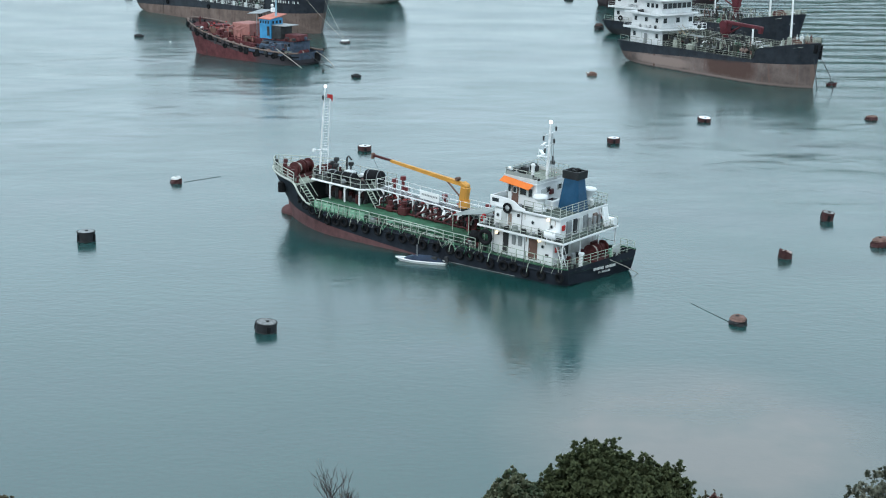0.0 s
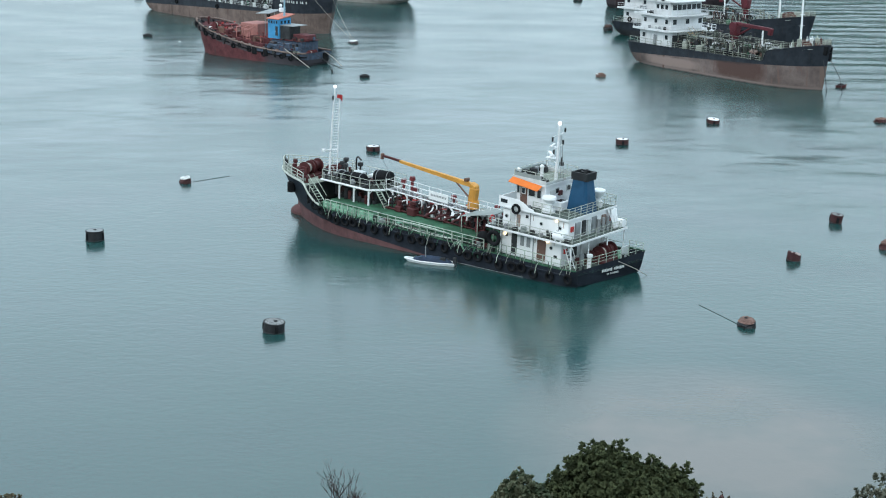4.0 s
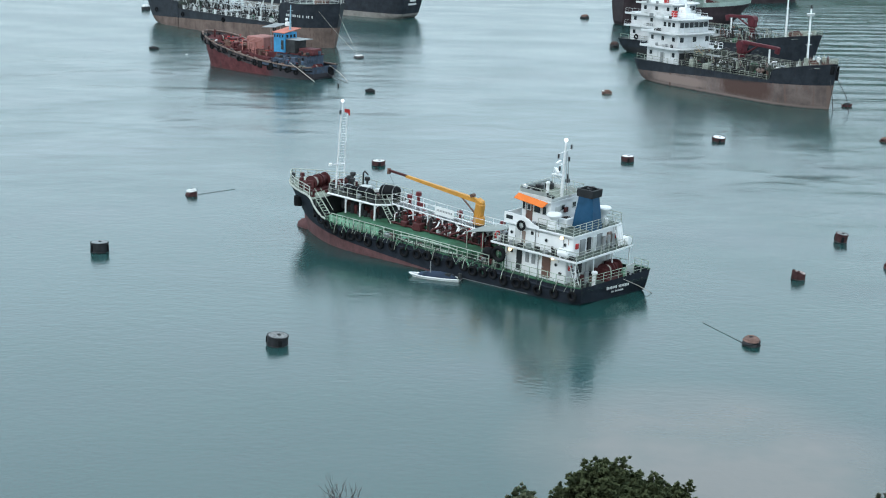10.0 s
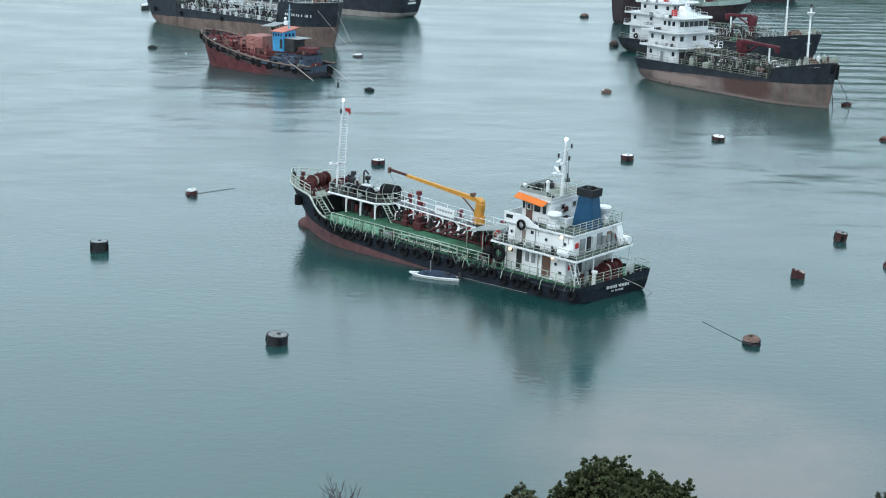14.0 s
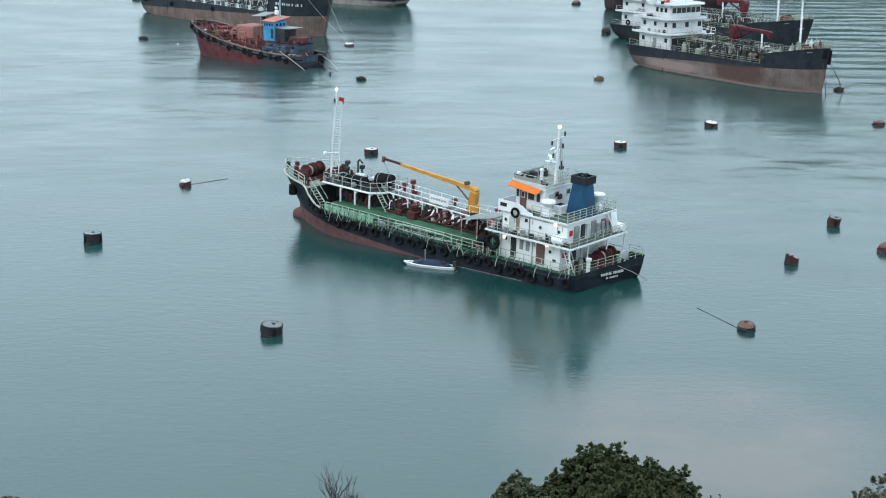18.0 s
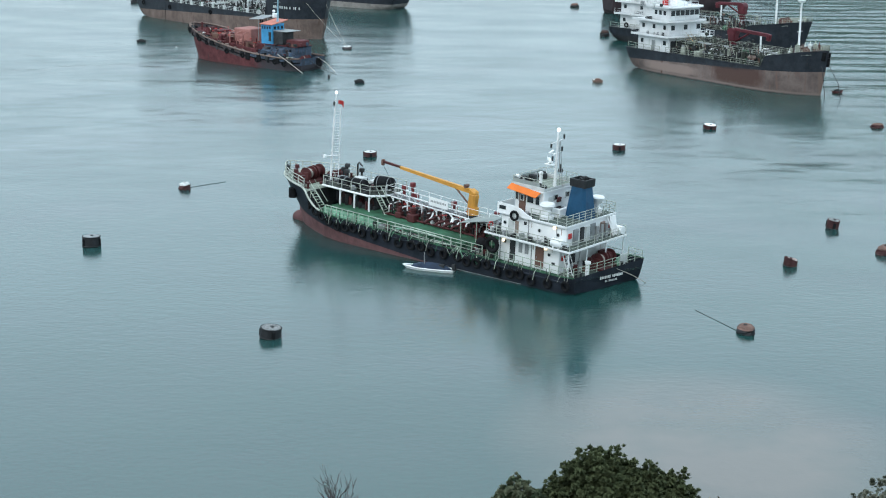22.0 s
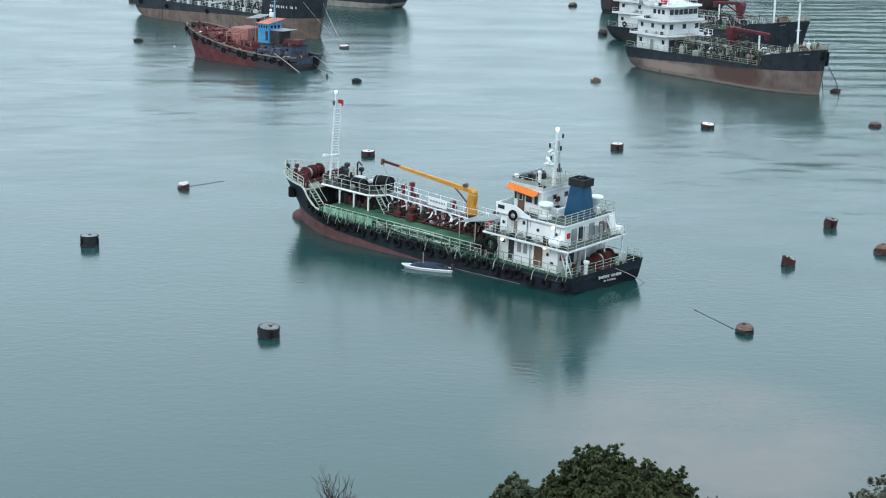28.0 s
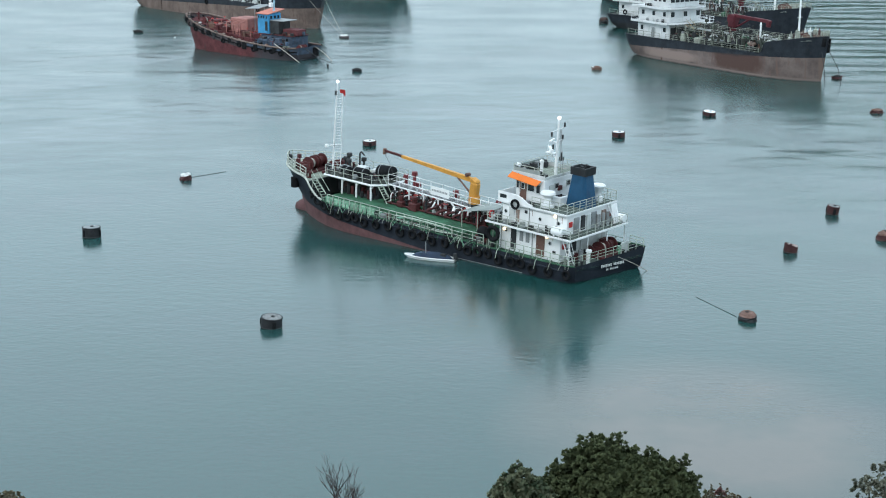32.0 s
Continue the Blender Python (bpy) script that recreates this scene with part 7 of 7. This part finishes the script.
for k, (x, y, w) in enumerate(((-1.3, 0.1, 0.4), (-0.6, -0.15, 0.3), (0.9, 0.1, 0.35), (0.2, 0.15, 0.3), (-1.7, -0.1, 0.25))):
    part("boat_gear", Form().box((x, y, 0.42 + 0.3 * w), (1.4 * w, w, 0.7 * w), (0, 0, 37 * k), 0.04), (M_DARK, M_TARP_BLUE, M_SKYBLUE_OLD, M_TARP_BLUE, M_DARK)[k], boats["sampan"])
part("boat_gear", Form().box((0.6, 0.05, 0.42), (0.35, 0.4, 0.2), (0, 0, 20), 0.05), M_WHITE, boats["b11"], "white float box")
part("outboard", Form().box((-2.45, 0, 0.5), (0.35, 0.3, 0.6), (0, 10, 0), 0.06), M_DARK, boats["sampan"])
part("boat_pole", Form().cyl((0.4, 0.2, 0.3), (0.4, 0.2, 1.7), 0.05, n=6), M_GREY, boats["sampan"])
stake = thing("marker_stake", "short dark stake standing in the water", "stake", (-18.7, 256.2, 0))
part("stake", Form().cyl((0, 0, -0.5), (0, 0, 0.42), 0.2, 0.16, 8), M_DARK, stake)
part("cap", Form().cyl((0, 0, 0.42), (0, 0, 0.5), 0.24, n=8), M_DARK, stake)
ball = thing("net_float", "small white net float", "float", (-52.3, 296.7, 0))
part("float_ball", Form().ball((0, 0, 0.08), 0.22, 10), M_WHITE_OLD, ball)
rope("rope", (-28.5, 166.9, 0.03), (-24.7, 170.2, 0.02), 0.0, "dark wet mooring rope on the water", 0.024, M_WETROPE)
rope("rope", (24.7, 114.5, 0.03), (22.35, 119.9, 0.02), 0.01, "dark wet mooring rope on the water", 0.024, M_WETROPE)
anchor_ropes = [rope("rope", (-17.6, 297.3, 0.6), (-22.8, 311.8, 7.6), 0.5, "long pale anchor rope", 0.03, M_ROPE),
                rope("rope", (-17.8, 297.2, 0.6), (-28.0, 313.4, 8.8), 0.4, "long pale mooring rope down to a float", 0.026, M_ROPE)]


# ---------------------------------------------------------------- trees and bushes on the hillside
def leaf(f, rng, p, d, size):
    s = size * rng.uniform(0.6, 1.3)
    a = (d * 0.6 + Vector((rng.gauss(0, 1), rng.gauss(0, 1), rng.gauss(0, 0.7)))).normalized()
    b = a.cross(Vector((rng.gauss(0, 1), rng.gauss(0, 1), rng.gauss(0, 1)))).normalized()
    nn = a.cross(b)
    f.add([p, p + a * s * 0.5 + b * s * 0.3 + nn * 0.08 * s, p + a * s, p + a * s * 0.5 - b * s * 0.3 + nn * 0.08 * s], [(0, 1, 2), (0, 2, 3)])


def tuft(f, rng, p, axis, size, n=15):
    """A rosette of leaves at a twig's end, all on one stem point."""
    u = axis.orthogonal().normalized()
    w = axis.cross(u)
    vs, fs = [p], []
    for i in range(n):
        t = i / n
        a = 2.4 * i + rng.uniform(-0.3, 0.3)
        tilt = 0.2 + 1.05 * t + rng.uniform(-0.15, 0.15)
        way = axis * math.cos(tilt) + (u * math.cos(a) + w * math.sin(a)) * math.sin(tilt)
        side = way.cross(axis).normalized() if abs(way.dot(axis)) < 0.99 else u
        up = side.cross(way)
        s = size * rng.uniform(0.75, 1.2)
        k = len(vs)
        vs += [p + way * 0.55 * s + side * 0.34 * s + up * 0.05 * s, p + way * s - up * 0.1 * s, p + way * 0.55 * s - side * 0.34 * s + up * 0.05 * s]
        fs += [(0, k, k + 1), (0, k + 1, k + 2)]
    f.add(vs, fs)


def leaves(f, rng, c, r, n, size, up=0.35):
    """Leaf tufts over the outer shell of a lobe, with loose leaves inside."""
    for i in range(n):
        d = Vector((rng.gauss(0, 1), rng.gauss(0, 1), rng.gauss(0, 1) + up)).normalized()
        k = 0.72 + 0.28 * rng.random() ** 0.5
        k *= 1 + 0.28 * noise.noise(d * 3.0 + Vector(c))
        p = Vector(c) + Vector((d.x * r[0], d.y * r[1], d.z * r[2])) * k
        tuft(f, rng, p, (d + Vector((rng.gauss(0, 0.3), rng.gauss(0, 0.3), 0.6))).normalized(), size)
    for i in range(3 * n):
        d = Vector((rng.gauss(0, 1), rng.gauss(0, 1), rng.gauss(0, 1))).normalized()
        k = 0.85 * rng.random() ** 0.4
        leaf(f, rng, Vector(c) + Vector((d.x * r[0], d.y * r[1], d.z * r[2])) * k, d, 1.2 * size)


def shoots(f, rng, c, r, n, size, length):
    """Leafy twigs that stand out of a lobe's top, for an uneven outline."""
    for i in range(n):
        d = Vector((rng.gauss(0, 1), rng.gauss(0, 1), abs(rng.gauss(0, 1)) * 0.8 + 0.1)).normalized()
        p = Vector(c) + Vector((d.x * r[0], d.y * r[1], d.z * r[2])) * 0.98
        way = (0.5 * d + Vector((rng.gauss(0, 0.15), rng.gauss(0, 0.15), 0.9))).normalized()
        ln = length * rng.uniform(0.35, 1.15)
        for k in range(7):
            q = p + way * ln * k / 6 + Vector((rng.gauss(0, 1), rng.gauss(0, 1), rng.gauss(0, 1))) * 0.2 * size
            tuft(f, rng, q, way, size * (0.95 - 0.05 * k), 11)


def branches(f, rng, p, way, length, r, depth, spread=0.5, tips=None):
    q = p + way * length
    mid = p.lerp(q, 0.5) + Vector((rng.gauss(0, 1), rng.gauss(0, 1), rng.gauss(0, 0.4))) * 0.05 * length
    f.tube([p, mid, q], r, 5)
    if depth == 0:
        if tips is not None:
            tips.append(q)
        return
    for i in range(rng.choice((2, 3, 3))):
        w = (way + Vector((rng.gauss(0, spread), rng.gauss(0, spread), rng.gauss(0.1, 0.3 * spread)))).normalized()
        branches(f, rng, p.lerp(q, rng.uniform(0.55, 1.0)), w, length * rng.uniform(0.55, 0.8), r * 0.6, depth - 1, spread, tips)


def leafy_tree(label, base, lobes, n, size, mat, seed, shoot=0.3, nshoot=16, trunk=0.12, sprigs=()):
    rng = random.Random(seed)
    t = thing("tree", label, "tree", base, group="hillside trees")
    f = Form()
    b = Vector(base)
    tr = Form()
    top = Vector(lobes[0][0]) - b
    tr.cyl((0, 0, -0.3), (0.3 * top.x, 0.3 * top.y, 0.45 * top.z), trunk, trunk * 0.7, 9)
    for c, r in lobes:
        tr.tube([(0.3 * top.x, 0.3 * top.y, 0.43 * top.z), (Vector(c) - b) * 0.75, Vector(c) - b], trunk * 0.4, 6)
    total = sum(r[0] * r[1] for c, r in lobes)
    for c, r in lobes:
        k = r[0] * r[1] / total
        leaves(f, rng, Vector(c) - b, r, max(4, int(n * k)), size)
        shoots(f, rng, Vector(c) - b, r, int(nshoot * k * len(lobes)), size, shoot)
    for tip in sprigs:
        tip = Vector(tip) - b
        foot = tip - Vector((rng.uniform(-0.1, 0.1), 0, 0.75))
        f.tube([foot, tip], 0.02, 5)
        for k in range(26):
            u = rng.random() ** 0.7
            q = tip.lerp(foot, u) + Vector((rng.gauss(0, 1), rng.gauss(0, 1), 0)) * (0.06 + 0.13 * u)
            tuft(f, rng, q, Vector((rng.gauss(0, 0.4), rng.gauss(0, 0.4), 1)).normalized(), size * 0.85, 12)
    part("trunk", tr, M_BARK, t, "grey-brown trunk and limbs")
    part("crown", f, mat, t, "dense uneven leafy crown")
    return t


leafy_tree("dense dark green broad-leaved tree on the slope", (6.0, 45.4, 13.6), [
    ((5.50, 45.2, 16.49), (1.3, 1.4, 1.42)), ((7.05, 45.0, 16.26), (1.3, 1.4, 1.22)), ((5.97, 45.1, 16.8), (0.75, 0.9, 1.1)), ((4.45, 45.2, 15.84), (1.15, 1.3, 1.05)),
    ((6.10, 45.8, 15.44), (2.3, 1.7, 1.7)), ((8.1, 45.1, 15.65), (0.8, 1.0, 0.95)), ((8.05, 44.9, 16.42), (0.62, 0.8, 0.72)), ((4.80, 44.8, 15.14), (1.5, 1.2, 1.4)), ((7.10, 44.8, 15.04), (1.4, 1.2, 1.4))], 5200, 0.15, M_LEAF, 21, 0.4, 10, 0.16,
    [(4.81, 45, 18.3), (5.2, 45, 18.44), (5.85, 45, 18.36), (6.05, 45.1, 18.42), (6.57, 45, 17.97), (7.17, 45, 17.87), (7.9, 45, 17.66), (8.31, 45, 17.66), (8.56, 45, 17.1), (4.37, 45, 17.92), (3.94, 45, 17.32)])
leafy_tree("pale grey-green bush beside a dark tree", (2.9, 44.0, 14.0), [
    ((2.75, 44.0, 16.9), (0.65, 0.7, 0.65)), ((2.3, 44.1, 16.5), (0.5, 0.6, 0.5)), ((3.3, 44.0, 16.5), (0.6, 0.6, 0.7)), ((2.8, 44.0, 15.8), (0.9, 0.8, 0.8))], 330, 0.17, M_LEAF_PALE, 22, 0.35, 3, 0.06, [(2.96, 44, 17.5), (2.52, 44, 17.44), (2.24, 44, 17.15), (1.95, 44, 16.8)])
leafy_tree("sparse pale-leaved shrub on the slope", (13.4, 40.0, 15.8), [
    ((13.28, 40.0, 19.1), (0.4, 0.5, 0.4)), ((12.88, 40.1, 18.6), (0.4, 0.5, 0.45)), ((13.58, 40.0, 18.4), (0.6, 0.5, 0.6)), ((13.9, 40, 19.35), (0.45, 0.5, 0.5)), ((13.28, 40, 17.58), (0.7, 0.6, 0.6))], 150, 0.13, M_LEAF_GREY, 23, 0.35, 3, 0.06)
leafy_tree("low brown-green scrub in the lower slope", (10.3, 50.0, 11.0), [
    ((10.5, 50.0, 13.55), (0.55, 0.5, 0.5)), ((9.9, 50.0, 13.3), (0.6, 0.5, 0.55)), ((11.2, 50.1, 13.3), (0.5, 0.5, 0.5))], 300, 0.09, M_LEAF_DRY, 24, 0.3, 8, 0.04)
leafy_tree("small russet shoot in the scrub", (10.5, 49.8, 11.2), [((10.53, 49.8, 14.05), (0.14, 0.14, 0.2))], 8, 0.1, M_LEAF_RED, 26, 0.1, 2, 0.02)
leafy_tree("dry grassy shrub on the slope", (-11.5, 36.0, 17.6), [
    ((-11.40, 36.0, 20.05), (0.5, 0.4, 0.35)), ((-11.00, 36.0, 19.75), (0.4, 0.4, 0.35)), ((-12.00, 36.0, 19.85), (0.5, 0.4, 0.4))], 400, 0.08, M_LEAF_DRY, 25, 0.22, 8, 0.04)


def bare_tree(label, base, height, seed):
    rng = random.Random(seed)
    t = thing("bare_tree", label, "tree", base, group="hillside trees")
    part("trunk", Form().cyl((0, 0, -0.3), (0.03, 0, 0.42 * height), 0.07, 0.05, 8), M_TWIG, t)
    f, tips = Form(), []
    for dx, k in ((-0.24, 0.85), (0.05, 1.05), (0.3, 0.9), (0.5, 0.75), (-0.08, 1.0), (0.14, 0.9)):
        branches(f, rng, Vector((0.03, 0, 0.4 * height)), Vector((dx, rng.gauss(0, 0.2), 1)).normalized(), 0.27 * height * k, 0.022, 4, 0.27, tips)
    part("branchwork", f, M_TWIG, t, "thin leafless grey branches")
    g = Form()
    for q in tips:
        if rng.random() < 0.08:
            leaf(g, rng, q, Vector((0, 0, 1)), 0.05)
    part("dry_leaves", g, M_LEAF_DRY, t)


bare_tree("small leafless grey tree on the slope", (-2.68, 38.0, 16.9), 3.4, 31)


# ---------------------------------------------------------------- what drifts and swings
def drift(ob, at, turn, move, swing=0.0):
    """A steady slow shift over the whole clip, at its given place at 12 s."""
    rows = []
    for k in range(9):
        t = 4.0 * k
        u = (t - 12) / 32
        rows.append((t, pose(at[0] + move[0] * u, at[1] + move[1] * u, at[2], turn[0], turn[1], turn[2] + swing * u)))
    walk(ob, rows)


def motions():
    drift(tanker, TANKER_AT, (0, -2.0, 140), (0.15, -0.95), -1.8)
    drift(barge, (-46.2, 285.9, 0), (0, 0, 140), (-1.2, 0.2))
    drift(tanker_l, (-23.8, 313.0, 0), (0, 0, -48.6), (-1.5, 0.0))
    for ob in anchor_ropes:
        drift(ob, (0, 0, 0), (0, 0, 0), (-1.3, 0))
    drift(tanker_r, (63.1, 239.8, 0), (0, 0, -56), (0.5, 0.0))
    drift(water, (0, 0, 0), (0, 0, 0), (2.0, -1.5))
    for group in (buoys, boats):
        for key, move in (("b3", (0.21, -0.59)), ("b9", (0.63, -0.65)), ("b13", (-1.15, 0)), ("b14", (-1.15, 0)), ("b15", (-0.7, 0.8)), ("sampan", (0.33, -0.75))):
            if key in group:
                ob = group[key]
                e = [math.degrees(a) for a in ob.matrix_basis.to_euler()]
                drift(ob, tuple(ob.matrix_basis.translation), e, move)


motions()
